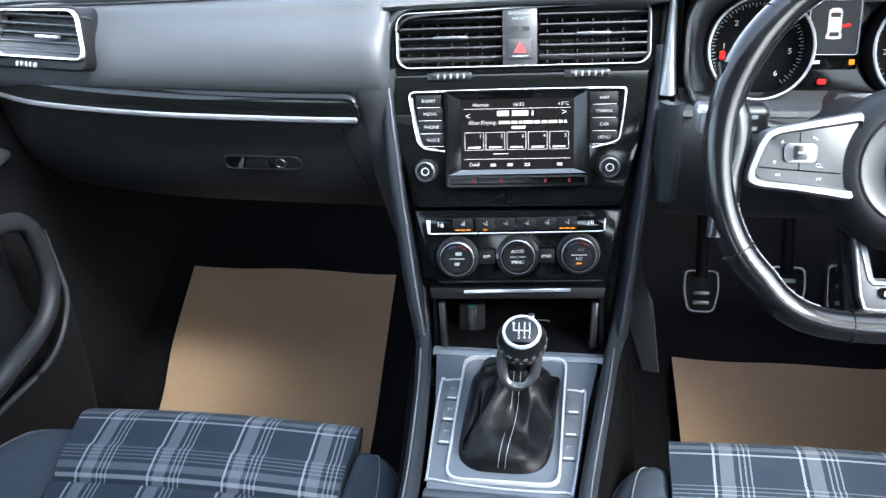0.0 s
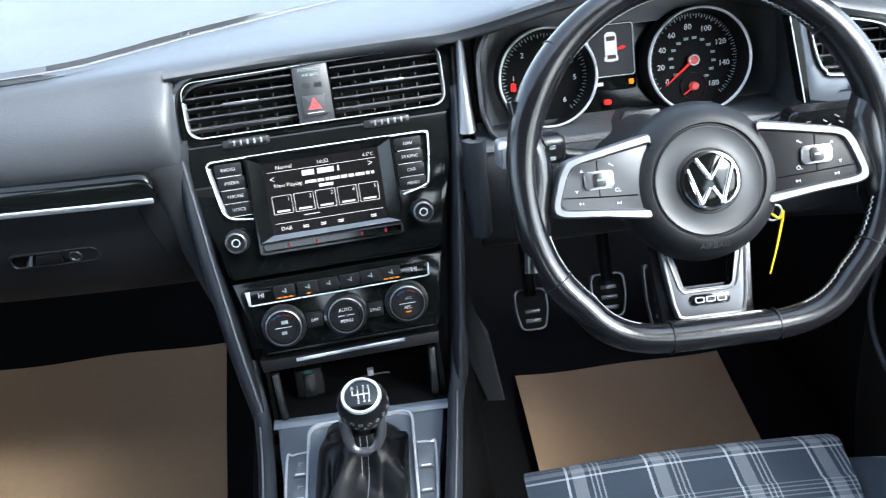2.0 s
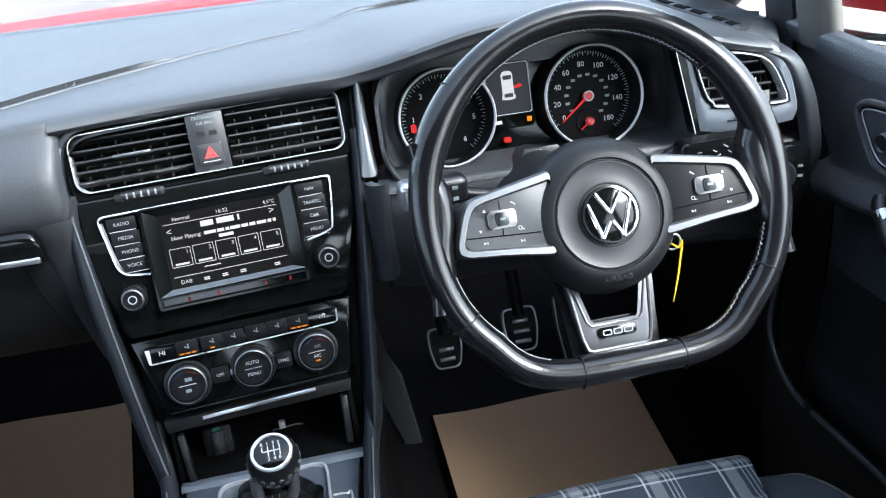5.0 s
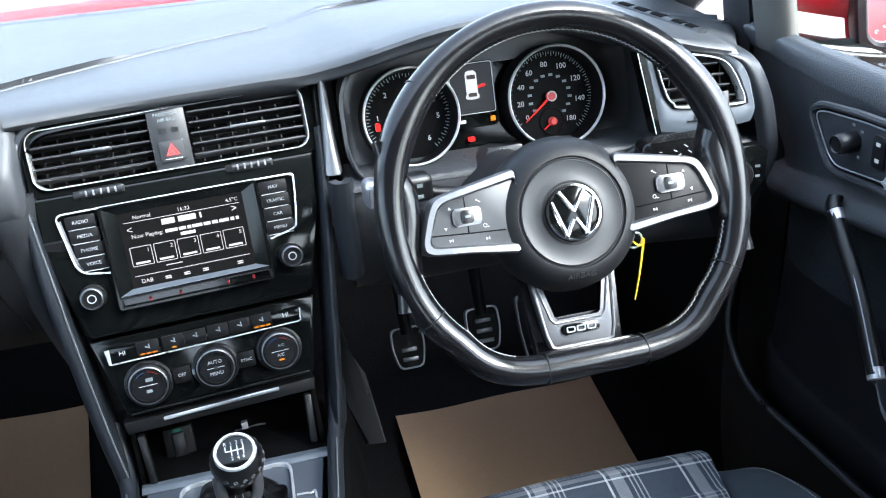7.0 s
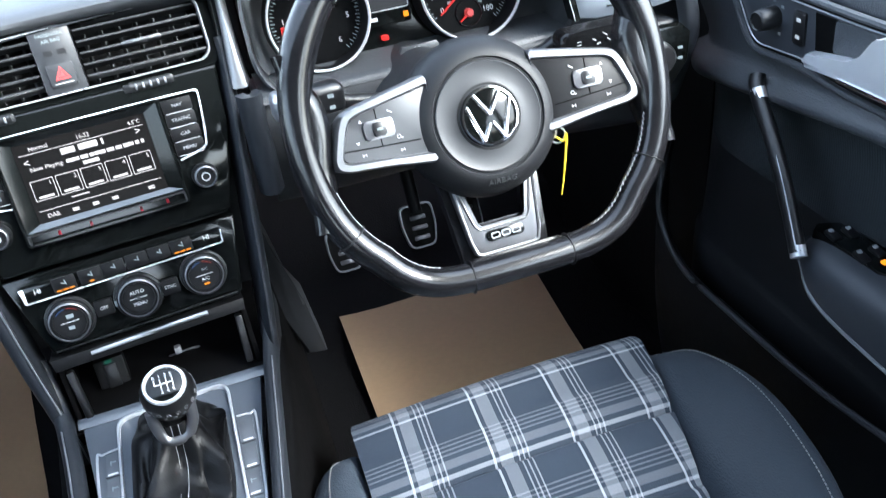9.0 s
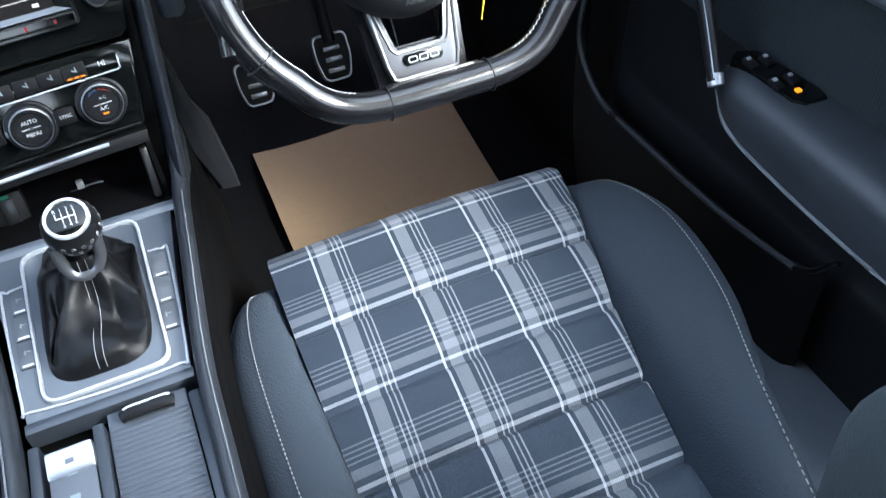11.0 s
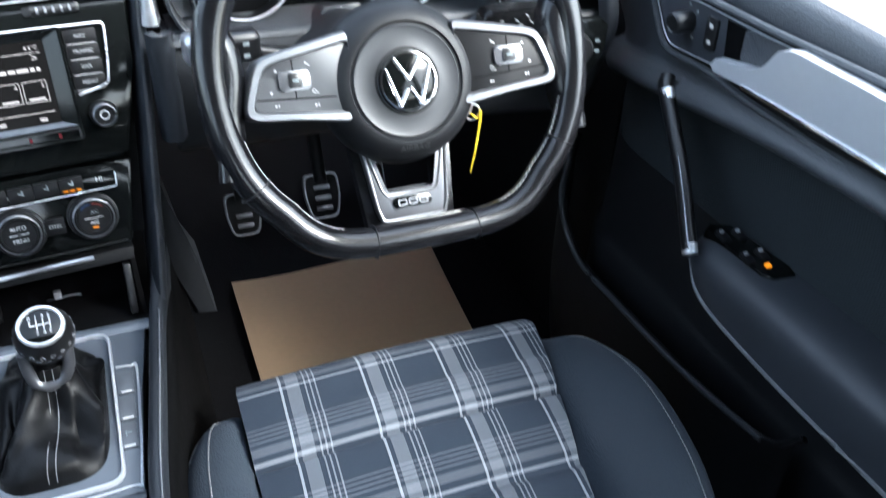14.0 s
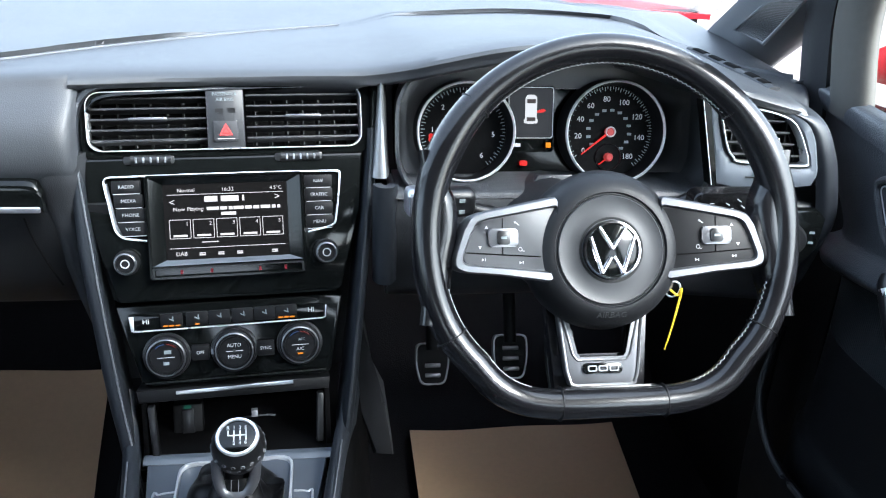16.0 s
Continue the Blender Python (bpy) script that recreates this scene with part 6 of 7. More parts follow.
# stalks
STALKM = material("gloss_black_stalk", (0.0030, 0.0031, 0.0035), 0.22, vary=0.1, spec=0.4)
for s, x0, x1, nm, lab in ((-1, 0.310, 0.186, "indicator_stalk", "black indicator stalk with silver end"), (1, 0.415, 0.545, "wiper_stalk", "black wiper stalk with white symbols")):
    stk = thing(nm, (x0, 0.925, 0.605), lab, "stalk")
    zt = 0.626 if s < 0 else 0.632
    part("arm", tube([(x0, 0.925, 0.600), (lerp(x0, x1, 0.45), 0.915, lerp(0.600, zt, 0.6)), (lerp(x0, x1, 0.6), 0.91, zt)], 0.008, seg=12), SATIN, stk)
    if s < 0:
        part("head", bx(0.062, 0.026, 0.030, pose(x1 + 0.036, 0.912, zt, 0, 0, 6), 0.008, 3), SATIN, stk)
        part("end_cap", bx(0.020, 0.026, 0.030, pose(x1 + 0.005, 0.915, zt, 0, 0, 6), 0.007, 3), ALU, stk, "silver end cap")
        part("cap_window", bx(0.014, 0.004, 0.022, pose(x1 + 0.006, 0.8995, zt, 0, 0, 6), 0.0015), GREYBTN, stk)
        for z in (0.006, -0.006):
            part("stalk_mark", bx(0.006, 0.0006, 0.004, pose(x1 + 0.052, 0.8985, zt + z, 0, 0, 6)), DIM, stk)
    else:
        part("head", prism(rr(0.080, 0.027, 0.009, 0.518, 0.630, 6), 0.884, 0.905, Matrix(), 0.004, 3), STALKM, stk)
        part("end_cap", prism(rr(0.016, 0.0262, 0.0075, 0.5505, 0.630, 6), 0.8834, 0.890, Matrix(), 0.003, 3), DIALBLK, stk)
        for i in range(3):
            part("stalk_mark", bx(0.0045, 0.0006, 0.0007, pose(0.498, 0.8834, 0.6255 + 0.0035 * i)), DIM2, stk)
        for x, z, w, r in ((0.515, 0.632, 0.005, 30), (0.520, 0.627, 0.004, -20), (0.527, 0.636, 0.006, 35), (0.532, 0.629, 0.005, 35), (0.538, 0.634, 0.004, 35), (0.541, 0.625, 0.004, 0)):
            part("stalk_mark", bx(w, 0.0006, 0.0010, pose(x, 0.8830, z, 0, r, 0)), DIM2, stk)
# ignition key with tag
key = thing("ignition_key", (0.455, 0.90, 0.535), "car key in the ignition with a yellow paper tag", "key")
part("lock_barrel", tube([(0.440, 0.955, 0.545), (0.452, 0.890, 0.545)], 0.015, seg=20), SATIN, key, "black ignition barrel")
part("key_blade", tube([(0.452, 0.892, 0.545), (0.456, 0.872, 0.545)], 0.010, seg=16), CHROME, key, "chrome key head")
part("key_ring", tube([(0.4655 + 0.008 * math.cos(a), 0.872, 0.540 + 0.009 * math.sin(a)) for a in (math.tau * i / 20 for i in range(20))], 0.0012, seg=6, closed=True), CHROME, key)
YELLOW = material("yellow_paper", (0.60, 0.42, 0.015), 0.6)
part("tag_string", tube(spline([(0.462, 0.870, 0.540), (0.470, 0.869, 0.534), (0.4735, 0.869, 0.542), (0.474, 0.869, 0.530)], 5), 0.0013, seg=6), YELLOW, key)
part("tag", surf([[(0.4726, 0.868, 0.536), (0.4754, 0.869, 0.536)], [(0.4695, 0.868, 0.50), (0.4718, 0.869, 0.50)], [(0.4655, 0.868, 0.468), (0.4666, 0.869, 0.467)]], 5, 2, 0.0012), YELLOW, key, "narrow yellow tag")

# ---- pedals ----
PEDALM = material("dull_steel", (0.20, 0.205, 0.215), 0.36, 0.9, vary=0.12)


def pedal(name, x, y, z, w, h, label, ribs):
    p = thing(name, (x, y + 0.05, z), label, "pedal", "pedals")
    M = Matrix.Translation((x, y, z)) @ pose(0, 0, 0, -28, 0, 0)
    o = [(-w * 0.5, h * 0.5), (w * 0.5, h * 0.5), (w * 0.52, 0), (w * 0.38, -h * 0.5), (-w * 0.38, -h * 0.5), (-w * 0.52, 0)]
    o = rounded(o, w * 0.2)
    part("rubber_pad", prism(o, 0, 0.010, M, 0.002), DARK, p, "black rubber pad")
    part("steel_frame", frame_ring([(a * 1.06, b * 1.04) for a, b in o], [(a * 0.95, b * 0.955) for a, b in o], -0.002, 0.010, M, 0.001), PEDALM, p, "dull steel edge")
    for i in range(ribs):
        part("steel_bar", bx(w * 0.5, 0.004, 0.007, at(M, 0, -0.002, -h * 0.28 + i * h * 0.24), 0.0015), PEDALM, p)
    part("pedal_arm", tube([(x, y + 0.012, z + h * 0.3), (x, y + 0.06, z + 0.12), (x + 0.005, y + 0.10, z + 0.35)], 0.011, seg=10), DARK, p)


pedal("clutch_pedal", 0.276, 1.350, 0.158, 0.054, 0.070, "clutch pedal with steel-edged rubber pad", 2)
pedal("brake_pedal", 0.408, 1.330, 0.180, 0.056, 0.074, "brake pedal with steel-edged rubber pad", 3)
pedal("accelerator_pedal", 0.500, 1.335, 0.160, 0.046, 0.115, "accelerator pedal with steel edge", 4)

# ---- seat belt buckle ----
buckle = thing("seat_belt_buckle", (0.092, 0.40, 0.2), "black seat belt buckle with a red button beside the seat", "buckle")
part("buckle_body", bx(0.026, 0.05, 0.07, pose(0.110, 0.428, 0.255, -25), 0.005), DARK, buckle)
part("red_button", bx(0.020, 0.016, 0.006, pose(0.110, 0.4450, 0.2895, -25), 0.002), material("red_plastic", (0.55, 0.02, 0.02), 0.4), buckle, "red release button")
part("buckle_stalk", tube([(0.110, 0.418, 0.23), (0.105, 0.398, 0.10)], 0.008, seg=8), DARK, buckle)
# ---- passenger end vent ----
MPv = Matrix.Translation((-0.585, 0.992, 0.688)) @ pose(0, 0, 0, 0, 0, -13) @ pose(0, 0, 0, -16, 0, 0)
pv = thing("passenger_air_vent", MPv @ Vector((0, 0, -0.04)), "black slatted end vent with chrome outline", "air vent")
qo = rounded([(-0.082, 0.0350), (0.0560, 0.0400), (0.0680, -0.0195), (-0.086, -0.0215)], 0.014)
qi = [(x - 0.0018 * math.copysign(min(1, abs(x) / 0.05), x), 0.010 + (z - 0.010) * 0.925) for x, z in qo]
part("vent_plate", frame_ring([(x * 1.035, 0.008 + (z - 0.008) * (1.12 if z > 0.008 else 1.5)) for x, z in qo], qo, -0.001, 0.05, MPv, 0.003), DIALBLK, pv)
part("vent_trim", frame_ring(qo, qi, -0.006, 0.02, MPv, 0.001), CHROME, pv, "chrome outline")
part("vent_back", prism(qi, 0.045, 0.05, MPv), DARK, pv)
air_vent(pv, MPv, -0.082, 0.062, -0.0185, 0.0360, 5, 6, False, 10)
part("vent_tab", bx(0.034, 0.010, 0.004, at(MPv, 0.008, -0.001, 0.006), 0.0015), ALU, pv, "silver vent tab")
for i in range(5):
    part("thumbwheel_rib", bx(0.0022, 0.004, 0.0062, at(MPv, -0.041 + 0.0075 * i, -0.004, -0.0290), 0.0005, 1), ALU, pv)


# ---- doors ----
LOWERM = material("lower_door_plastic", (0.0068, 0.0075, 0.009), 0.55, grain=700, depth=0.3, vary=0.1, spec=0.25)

KNIT = material("knitted_door_cloth", (0.026, 0.033, 0.038), 0.85, vary=0.14, spec=0.25)
knit_nodes(KNIT)
ARMM = material("armrest_vinyl", (0.030, 0.034, 0.041), 0.5, grain=700, depth=0.3, vary=0.1, spec=0.4)


def door_shell(name, s, label):
    d = thing(name, (s * 0.74, 0.6, FLOOR), label, "car door", "front doors")
    prof = ((0.700, 0.752), (0.693, 0.738), (0.67, 0.732), (0.655, 0.734), (0.61, 0.737), (0.572, 0.735), (0.562, 0.730), (0.556, 0.722), (0.546, 0.711), (0.538, 0.709), (0.530, 0.716), (0.520, 0.738), (0.48, 0.748), (0.40, 0.750), (0.33, 0.748), (0.26, 0.744), (0.225, 0.735), (0.10, 0.735), (-0.02, 0.745))
    rows = []
    for y, dx, lz in ((1.13, 0.075, -0.055), (1.06, 0.040, -0.04), (1.01, 0.012, -0.03), (0.96, 0.0, -0.020), (0.86, 0.0, -0.008), (0.70, 0.0, 0.012), (0.5, 0.0, 0.022), (0.2, 0.0, 0.03), (-0.1, 0.0, 0.03)):
        rows.append([(s * (x + dx * max(0.0, min(1.0, (0.69 - z) / 0.11))), y, z + (lz if 0.5 < z < 0.62 else 0) + (0.055 * (y - 1.03) if z > 0.64 else 0)) for z, x in prof])
    part("door_card", surf([r[:12] for r in rows], 5, 4, 0.02, out=(-s, 0, 0)), DOORM, d, "dark soft door card")
    part("door_insert", surf([r[11:14] for r in rows], 5, 4, 0.02, out=(-s, 0, 0)), KNIT, d, "dark knitted cloth door insert")
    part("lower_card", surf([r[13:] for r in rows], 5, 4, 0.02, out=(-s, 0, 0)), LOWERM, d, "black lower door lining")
    # door pocket: a lower wall standing proud of the card
    wall = [(1.075, 0.37, 0.735), (1.055, 0.344, 0.716), (1.040, 0.280, 0.702), (0.975, 0.225, 0.700), (0.86, 0.223, 0.700), (0.70, 0.231, 0.700), (0.575, 0.25, 0.702), (0.545, 0.275, 0.72)]
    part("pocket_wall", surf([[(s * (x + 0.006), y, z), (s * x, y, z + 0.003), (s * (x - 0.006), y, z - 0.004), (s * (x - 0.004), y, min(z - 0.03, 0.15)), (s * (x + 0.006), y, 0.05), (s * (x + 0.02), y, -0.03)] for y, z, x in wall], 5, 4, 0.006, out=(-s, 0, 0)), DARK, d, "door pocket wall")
    part("pocket_rim", tube(spline([(s * (x - 0.004), y, z + 0.001) for y, z, x in wall[:-1]], 6), 0.0042, seg=8), SOFT, d)
    # armrest
    arm = [(0.760, 0.396, 0.384, 0.712), (0.745, 0.408, 0.374, 0.692), (0.70, 0.414, 0.352, 0.678), (0.60, 0.416, 0.340, 0.678), (0.45, 0.420, 0.338, 0.678), (0.2, 0.43, 0.34, 0.678), (-0.05, 0.43, 0.34, 0.68)]
    a = part("armrest", surf([[(s * 0.752, y, z1), (s * (x + 0.035), y, z1 + 0.002), (s * (x + 0.010), y, z1 - 0.004), (s * x, y, z1 - 0.02), (s * (x + 0.003), y, z0 + 0.008), (s * (x + 0.010), y, z0), (s * (x + 0.05), y, z0 - 0.02), (s * 0.752, y, z0 - 0.03)] for y, z1, z0, x in arm], 5, 4, 0.012, out=(-s, 0, 0)), ARMM, d, "dark grey padded armrest")
    part("armrest_piping", tube(spline([(s * (x + 0.003), y, z0 + 0.006) for y, z1, z0, x in arm[1:]], 6), 0.0028, seg=6), GREYPIPE, a)
    # pull handle
    h = part("pull_handle", tube(spline([(s * 0.712, 0.872, 0.550), (s * 0.705, 0.860, 0.535), (s * 0.690, 0.790, 0.476), (s * 0.672, 0.725, 0.410)], 6), 0.0098, seg=12, flat=0.85, up=(-s, 0, 0.3)), SATIN, d, "dark pull handle with silver ends")
    part("handle_end", tube([(s * 0.7055, 0.862, 0.538), (s * 0.7035, 0.853, 0.529)], 0.0102, seg=14, flat=0.78, up=(-s, 0, 0.3)), CHROME, h, "silver end")
    part("handle_end", tube([(s * 0.6735, 0.7300, 0.4155), (s * 0.6710, 0.7220, 0.4065)], 0.0102, seg=14, flat=0.78, up=(-s, 0, 0.3)), CHROME, h, "silver end")
    part("handle_inlay", tube(spline([(s * 0.6985, 0.844, 0.5300), (s * 0.6838, 0.7825, 0.4775), (s * 0.6668, 0.7225, 0.4170)], 6), 0.0008, seg=6), ALU, h)
    return d


DOORM = material("door_card_plastic", (0.043, 0.0475, 0.054), 0.44, grain=480, depth=0.9, vary=0.1)
GREYPIPE = material("grey_piping", (0.14, 0.15, 0.16), 0.5)
door = door_shell("driver_door", 1, "closed driver's door with dark trim and switches")
MD = Matrix.Translation((0.724, 0.0, 0.62)) @ pose(0, 0, 0, 0, 0, -90) @ pose(0, 0, 0, 2, 0, 0) @ Matrix.Translation((0, 0, -0.62))
# local x runs to the rear (-y), local z up


def D2(pts):
    return [(-y, z) for y, z in pts]


so = D2([(0.945, 0.632), (0.925, 0.645), (0.86, 0.650), (0.75, 0.651), (0.60, 0.656), (0.45, 0.66), (0.45, 0.569), (0.60, 0.569), (0.75, 0.571), (0.82, 0.576), (0.895, 0.571), (0.912, 0.583)])
si = D2([(0.934, 0.632), (0.918, 0.638), (0.85, 0.643), (0.75, 0.644), (0.60, 0.648), (0.46, 0.652), (0.46, 0.593), (0.60, 0.591), (0.72, 0.589), (0.82, 0.586), (0.890, 0.580), (0.905, 0.590)])
so, si = rounded(so, 0.014), rounded(si, 0.012)
part("trim_recess", frame_ring(so, si, -0.0015, 0.006, MD), DARK, door, "black recess round the trim plate")
part("trim_lip", tube([Vector((x, -0.003, z)) for x, z in so], 0.0042, MD, 8, True), DOORM, door)
inl = part("trim_plate", prism(si, -0.003, 0.006, MD, 0.001), material("dark_satin_plate", (0.034, 0.038, 0.045), 0.34), door, "satin dark plate with mirror controls")
part("plate_line", tube([Vector((x, -0.0045, z)) for x, z in si], 0.0009, MD, 6, True), SILVERP, inl)
mk_ = part("mirror_knob", lathe([(0, 0.022), (0.0105, 0.0215), (0.0118, 0.018), (0.0125, 0.0)], disc_frame(MD, -0.866, -0.003, 0.617), 28), SATIN, inl, "round mirror knob")
part("knob_ring", lathe([(0.0085, 0.0218), (0.0098, 0.0235), (0.0112, 0.0218)], disc_frame(MD, -0.866, -0.003, 0.617), 28, False), SATIN, mk_)
for dx, dz in ((-0.012, -0.014), (0.010, -0.016), (0.012, 0.014), (-0.002, 0.018)):
    part("knob_mark", bx(0.004, 0.0006, 0.003, at(MD, -0.866 + dx, -0.0036, 0.617 + dz)), DIM, inl)
rk = part("lock_switch", prism(rr(0.018, 0.036, 0.003, -0.824, 0.617), -0.006, 0.0, MD, 0.0015), SATIN, inl, "lock rocker switch")
for z in (0.633, 0.615):
    part("switch_mark", bx(0.006, 0.0006, 0.004, at(MD, -0.824, -0.0066, z - 0.007)), WHITE, rk)
# flat black sheet in place of the deep recess's shade
part("handle_recess", prism(D2([(0.803, 0.640), (0.55, 0.644), (0.55, 0.610), (0.797, 0.590)]), -0.0042, 0.0, MD), PITSHADE, inl)
part("lever_pocket", prism(rounded([(-0.772, 0.607), (-0.735, 0.614), (-0.722, 0.630), (-0.700, 0.646), (-0.772, 0.641)], 0.004), -0.0060, -0.003, MD, 0.001), DOORM, inl, "grey back of the handle recess")
part("door_lever", prism(rounded([(-0.798, 0.589), (-0.798, 0.602), (-0.765, 0.6085), (-0.738, 0.6135), (-0.722, 0.624), (-0.708, 0.645), (-0.690, 0.6515), (-0.60, 0.652), (-0.520, 0.650), (-0.520, 0.5965), (-0.60, 0.596), (-0.735, 0.5935)], 0.005), -0.0200, -0.0065, MD, 0.0045, 4), material("satin_silver_lever", (0.62, 0.64, 0.67), 0.32, 0.5, vary=0.04), inl, "bright silver door lever")
part("lever_edge", tube(spline([Vector((x, -0.0195, z)) for x, z in ((-0.745, 0.5925), (-0.70, 0.5935), (-0.60, 0.5955), (-0.515, 0.596))], 5), 0.0030, MD, 8), BRIGHT, inl, "bright lower edge")
# window switches on the armrest
ws = thing("window_switch_panel", (0.71, 0.70, 0.405), "black window switch panel on the door armrest", "switch")
part("switch_panel", prism([(-0.745, 0.706), (-0.752, 0.716), (-0.742, 0.738), (-0.655, 0.748), (-0.640, 0.744), (-0.640, 0.716), (-0.652, 0.708)], 0.0, 0.02, Matrix.Translation((0, 0, 0.4200)) @ Matrix(((0, 0, 1, 0), (-1, 0, 0, 0), (0, -1, 0, 0), (0, 0, 0, 1))), 0.003), PIANO, ws)
for x, y in ((0.7125, 0.723), (0.731, 0.719), (0.7305, 0.679), (0.711, 0.679)):
    w = part("window_switch", bx(0.012, 0.018, 0.006, pose(x, y, 0.4208, 10), 0.0025), DIALBLK, ws)
    part("switch_tip", bx(0.0055, 0.0045, 0.004, pose(x, y + 0.004, 0.4238, 10), 0.001), SILVERP, w, "silver tip")
part("lock_lamp", bx(0.0065, 0.006, 0.003, pose(0.7235, 0.661, 0.4210), 0.001), AMBER, ws, "amber lamp")
# passenger door
pdoor = door_shell("passenger_door", -1, "closed passenger door with dark trim and pocket")
hole = [(0.985, 0.440), (1.010, 0.395), (1.012, 0.33), (0.975, 0.285), (0.90, 0.270), (0.80, 0.275), (0.80, 0.46), (0.90, 0.462)]
part("grab_loop", tube(spline([(-0.694, y, z) for y, z in hole], 5, True), 0.014, seg=10, closed=True, up=(1, 0, 0)), HARD, pdoor, "dark rounded grab loop")

# ---- pillars, quarter window, side windows ----
pil = tagged(part("pillar_trim", join(
    surf([[(x0 - 0.005, y0 + 0.12, z0 - 0.035), (x0 - 0.034, y0 + 0.070, z0 - 0.006), (x0 - 0.026, y0 - 0.01, z0), (x0 - 0.018, y0 - 0.06, z0 + 0.004), (x0 + 0.02, y0 - 0.085, z0 - 0.01), (x0 + 0.05, y0 - 0.05, z0 - 0.02)] for x0, y0, z0 in ((0.765, 1.46, 0.675), (0.755, 1.36, 0.735), (0.725, 1.16, 0.835), (0.66, 0.80, 1.0), (0.61, 0.58, 1.09))], 4, 4, 0.01, out=(-1, -0.3, 0.2))), APILLAR),
    "dark grey trim of the windscreen pillar with a ribbed grille", "pillar", kind="structure")
grl = [(0.7250, 1.360, 0.733), (0.7150, 1.255, 0.790), (0.7030, 1.140, 0.807), (0.7140, 1.245, 0.733)]
part("grille_frame", tube(grl, 0.0028, seg=6, closed=True), APILLAR, pil)
for i in range(26):
    f = (i + 0.5) / 26
    a = Vector(grl[0]).lerp(Vector(grl[1]), f)
    b = Vector(grl[3]).lerp(Vector(grl[2]), f)
    part("grille_rib", tube([a, b], 0.0011, seg=4), HARD, pil)
tagged(part("quarter_pillar", surf([[(x0 + 0.02, y0 + 0.045, z0), (x0 - 0.008, y0 + 0.035, z0), (x0 - 0.014, y0, z0), (x0 - 0.010, y0 - 0.024, z0), (x0 + 0.003, y0 - 0.034, z0), (x0 + 0.02, y0 - 0.02, z0)] for x0, y0, z0 in ((0.752, 1.068, 0.675), (0.748, 1.068, 0.70), (0.732, 1.068, 0.80), (0.708, 1.01, 0.90), (0.66, 0.88, 1.02))], 4, 4, 0.008, out=(-1, 0, 0)), PILLAR),
       "grey pillar between the quarter window and the door window", "pillar", kind="structure")
tagged(part("quarter_pillar", surf([[(-x0 - 0.02, y0 + 0.045, z0), (-x0 + 0.008, y0 + 0.035, z0), (-x0 + 0.014, y0, z0), (-x0 + 0.006, y0 - 0.045, z0), (-x0 - 0.025, y0 - 0.05, z0)] for x0, y0, z0 in ((0.752, 1.068, 0.675), (0.748, 1.068, 0.70), (0.732, 1.068, 0.80), (0.708, 1.01, 0.90), (0.66, 0.88, 1.02))], 4, 4, 0.008, out=(1, 0, 0)), PILLAR),
       "grey pillar between the quarter window and the door window", "pillar", kind="structure")
tagged(part("pillar_trim", surf([[(-x0, y0 + 0.05, z0 - 0.03), (-x0 + 0.03, y0 + 0.01, z0), (-x0 + 0.018, y0 - 0.06, z0 + 0.004), (-x0 - 0.02, y0 - 0.085, z0 - 0.01), (-x0 - 0.05, y0 - 0.05, z0 - 0.02)] for x0, y0, z0 in ((0.765, 1.46, 0.675), (0.755, 1.36, 0.735), (0.725, 1.16, 0.835), (0.66, 0.80, 1.0), (0.61, 0.58, 1.09))], 4, 4, 0.01, out=(1, -0.3, 0.2)), HARD),
       "dark grey trim of the windscreen pillar", "pillar", kind="structure")
for s, nm in ((1, "window_1"), (-1, "window_2")):
    tagged(part(nm, surf([[(s * 0.762, y, 0.69), (s * 0.73, y, 0.85), (s * 0.66, y, 1.05)] for y in (1.2, 0.7, 0.2, -0.3, -1.2)], 2, 3, 0.004), GLASS), "clear side window glass of the car", "window", kind="structure").visible_shadow = False

tagged(part("pillar_seal", surf([[(x0 - 0.004, y0 + 0.030, z0), (x0 - 0.012, y0 + 0.06, z0), (x0 - 0.004, y0 + 0.095, z0), (x0 + 0.03, y0 + 0.10, z0)] for x0, y0, z0 in ((0.748, 1.085, 0.66), (0.745, 1.085, 0.70), (0.730, 1.080, 0.80), (0.708, 1.02, 0.90), (0.66, 0.89, 1.02))], 4, 4, 0.008, out=(-1, 0, 0)), HARD),
       "dark grey door frame beside the quarter window", "pillar", kind="structure")
# defroster slot at the dashboard's end
slot_path = spline([(0.590, 1.205, 0.7312), (0.601, 1.13, 0.7280), (0.609, 1.06, 0.7250), (0.612, 1.01, 0.7228)], 6)
part("defroster_slot", tube([p + Vector((0, 0, 0.001)) for p in slot_path], 0.0075, seg=8, flat=0.35, up=(0, 0, 1)), HARD, dash, "long defroster slot")
for f in range(5):
    p = slot_path[1 + int(f * 3.4)]
    q = slot_path[3 + int(f * 3.4)]
    # black bars on top of the slot stand in for its shaded holes
    part("slot_opening", tube([p + Vector((0, 0, 0.003)), q + Vector((0, 0, 0.003))], 0.0058, seg=8, flat=0.3, up=(0, 0, 1)), PITSHADE, dash)

for s in (1, -1):
    tagged(part("window_seal", tube(spline([(s * 0.757, y, 0.690 + 0.055 * (y - 1.03)) for y in (1.02, 0.8, 0.5, 0.1, -0.3)], 4), 0.006, seg=8), DARK), "black rubber seal along the door window", "seal", kind="structure")

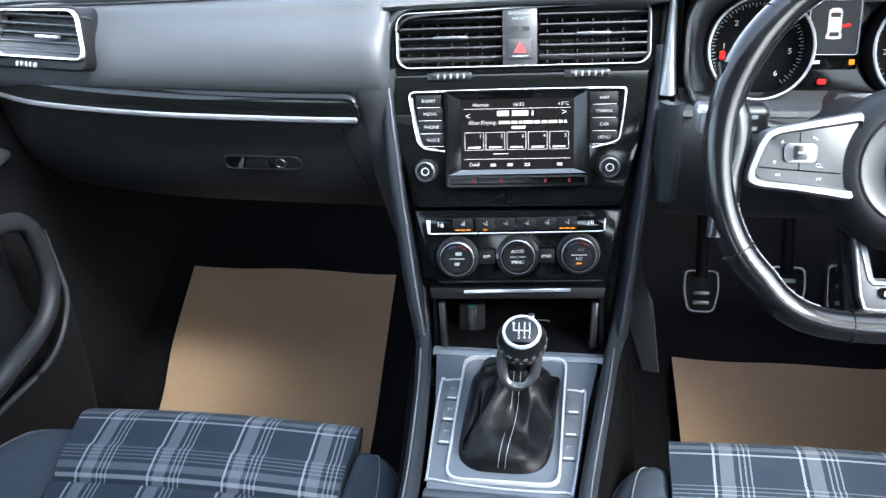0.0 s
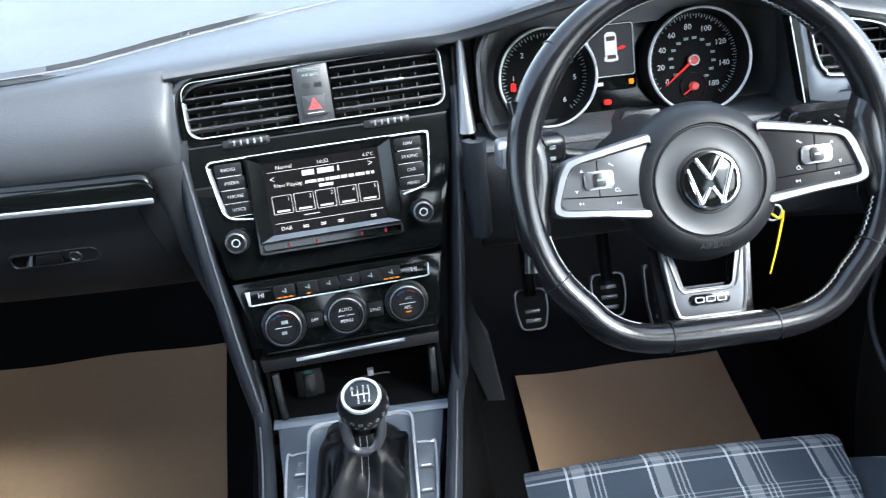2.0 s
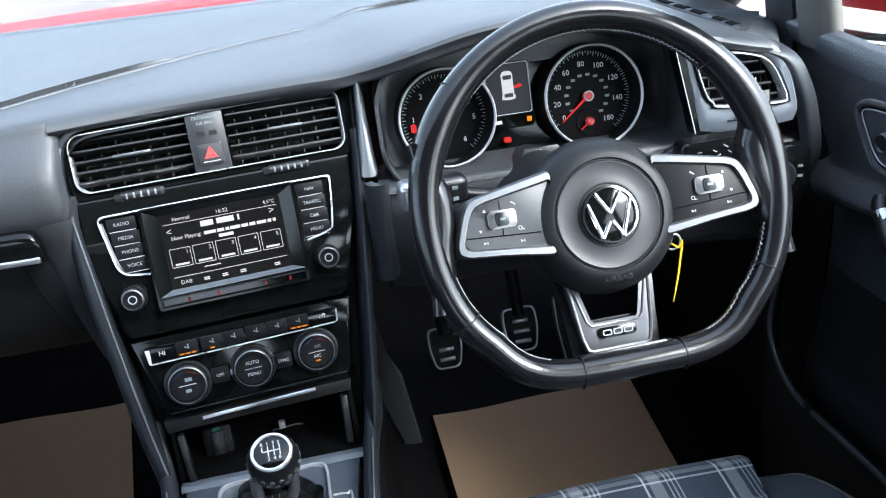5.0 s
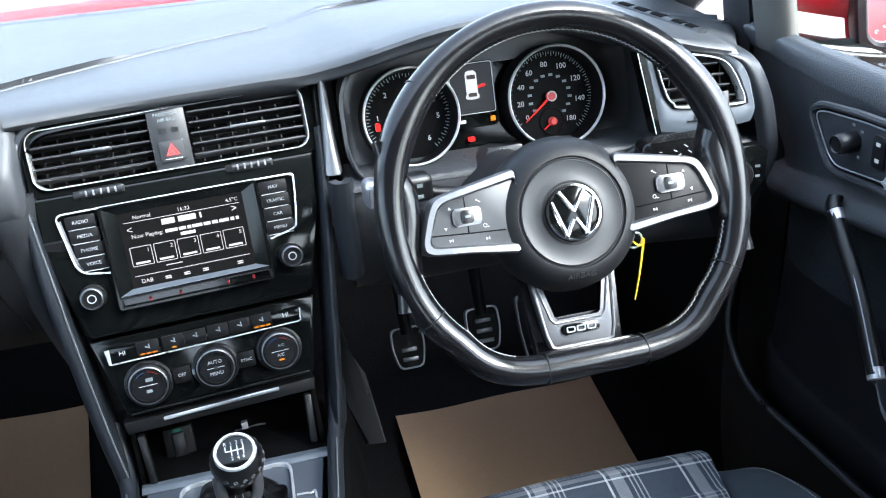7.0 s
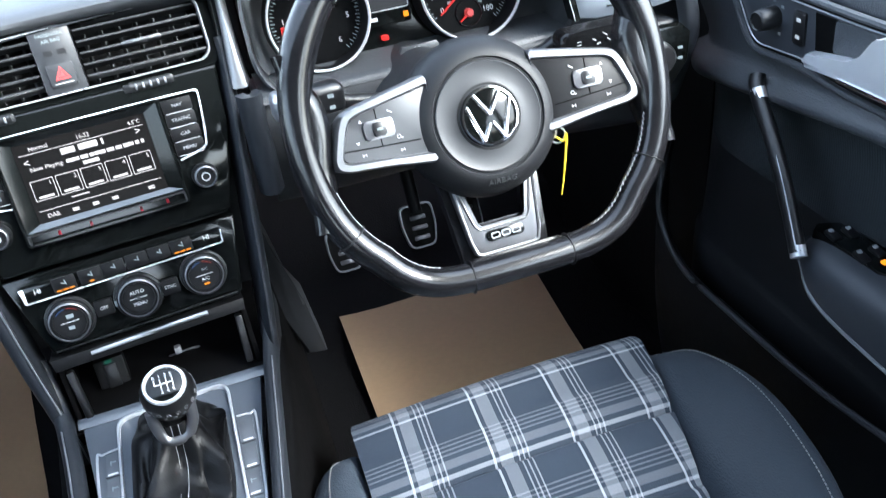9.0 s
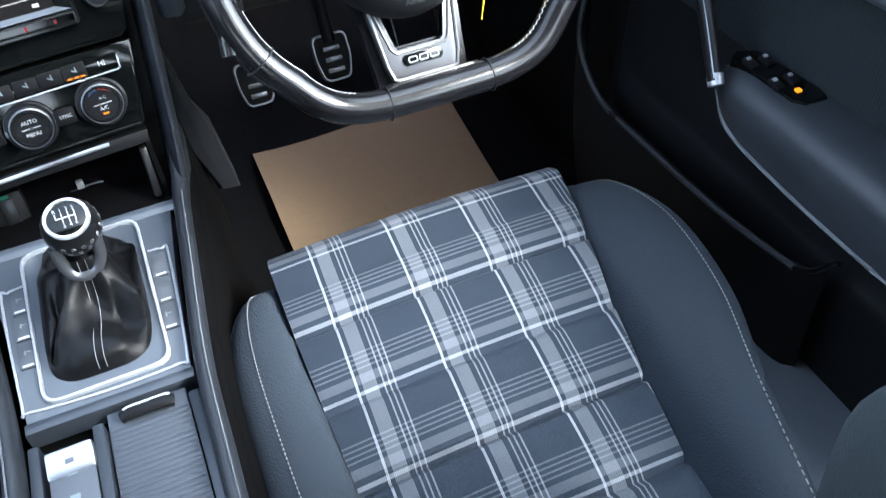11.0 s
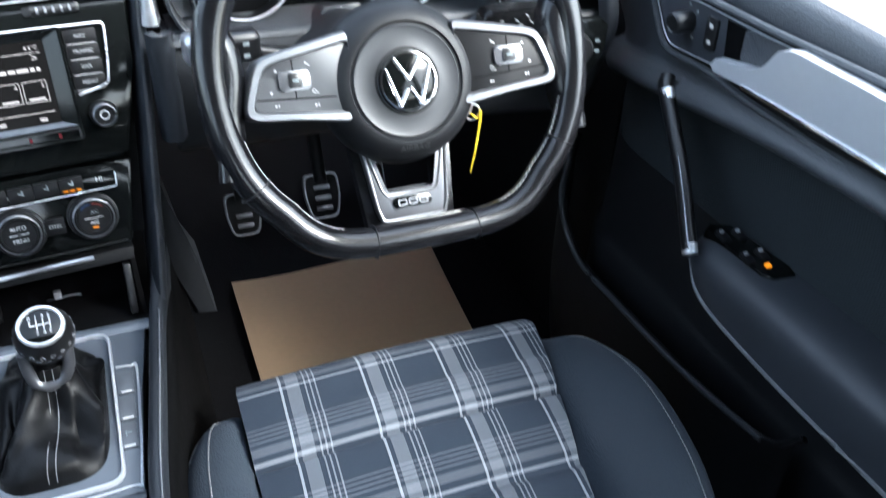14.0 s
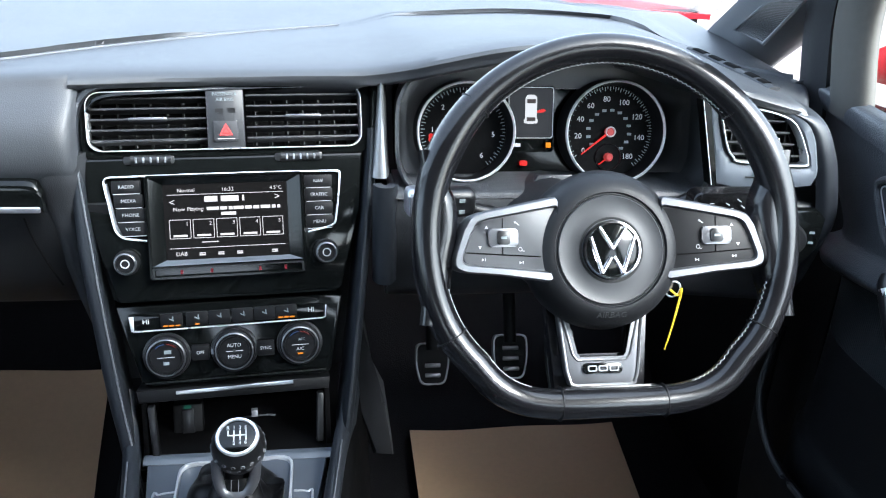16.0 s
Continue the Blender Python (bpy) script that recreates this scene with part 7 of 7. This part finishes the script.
# ---- door mirror ----
mir = thing("door_mirror", (0.93, 1.12, 0.64), "red door mirror with black foot, wet with rain drops", "door mirror")
MM = Matrix.Translation((0.900, 1.10, 0.692)) @ pose(0, 0, 0, 0, -9, -26)
part("housing", surf([[(-0.012 + 0.22 * u, 0.035 + 0.11 * (1 - (2 * u - 0.9) ** 2) * k, z) for u in (0, 0.12, 0.4, 0.7, 1.0)] for z, k in ((-0.050, 0.15), (-0.035, 0.7), (0.03, 1.0), (0.095, 0.85), (0.115, 0.15))], 5, 5, 0.005, MM, out=(0, 1, 0)), REDPAINT, mir, "glossy red shell")
part("shell_side", surf([[(x, 0.026 + 0.10 * max(0.0, 0.006 - x) + 0.022 * (2 * v - 1) ** 2, lerp(z0, z1, v)) for v in (0, 0.3, 0.7, 1.0)] for x, z0, z1 in ((0.008, -0.014, 0.074), (-0.037, 0.001, 0.072), (-0.080, 0.016, 0.057), (-0.115, 0.028, 0.038))], 4, 4, 0.006, MM, out=(-1, -1, 0)), REDPAINT, mir, "glossy red inner side")
part("shell_edge", frame_ring(rr(0.215, 0.170, 0.03, 0.098, 0.03), rr(0.186, 0.142, 0.022, 0.100, 0.032), -0.008, 0.04, MM, 0.006), DARK, mir, "black rim")
MIRROR = material("mirror_glass", (0.9, 0.9, 0.9), 0.02, 1.0, vary=0.0)
mg = part("mirror_glass", prism(rr(0.188, 0.144, 0.022, 0.100, 0.032), 0.004, 0.010, MM), MIRROR, mir, "mirror glass with rain drops")
part("glass_edge", frame_ring(rr(0.188, 0.144, 0.022, 0.100, 0.032), rr(0.184, 0.140, 0.020, 0.100, 0.032), 0.001, 0.006, MM), ALU, mg)
WATER = material("water_drop", (0.9, 0.9, 0.9), 0.03, 0.0, vary=0.0)
WATER.node_tree.nodes["Principled BSDF"].inputs["Transmission Weight"].default_value = 1.0
for i in range(46):
    r = random.uniform(0.0012, 0.0036)
    x, z = random.uniform(0.012, 0.186), random.uniform(-0.036, 0.098)
    part("rain_drop", lathe([(r, 0.0), (r * 0.85, r * 0.45), (r * 0.45, r * 0.75), (0, r * 0.82)], disc_frame(MM, x, 0.004, z) @ Matrix.Diagonal((1, random.uniform(0.8, 1.3), 1, 1)), 10), WATER, mg)
part("mirror_foot", surf([[(x, 1.10 + 0.01 * k, z - 0.035), (x, 1.075, z), (x, 1.11, z + 0.018), (x, 1.16, z)] for x, z, k in ((0.775, 0.675, 0), (0.83, 0.660, 0.2), (0.90, 0.645, 0.4), (0.97, 0.635, 0.6))], 4, 4, 0.01), PIANO, mir, "glossy black foot")

# ---- bonnet and car body outside ----
tagged(part("bonnet", surf([[(x, y, z - 0.022 * (x / 0.8) ** 2) for x in (-0.82, -0.55, -0.3, 0, 0.3, 0.55, 0.82)] for y, z in ((1.66, 0.735), (1.9, 0.72), (2.2, 0.685), (2.5, 0.61), (2.68, 0.50))], 4, 4, 0.01, out=(0, 0, 1)), REDPAINT), "glossy red bonnet of the car", "bonnet", kind="")
tagged(part("body_side", surf([[(0.785, y, 0.655), (0.835, y, 0.60), (0.87, y, 0.45), (0.87, y, 0.1), (0.84, y, -0.1)] for y in (1.6, 0.8, 0.0, -1.0)], 3, 4, 0.01, out=(1, 0, 0)), REDPAINT), "glossy red outer door skin of the car", "car body")
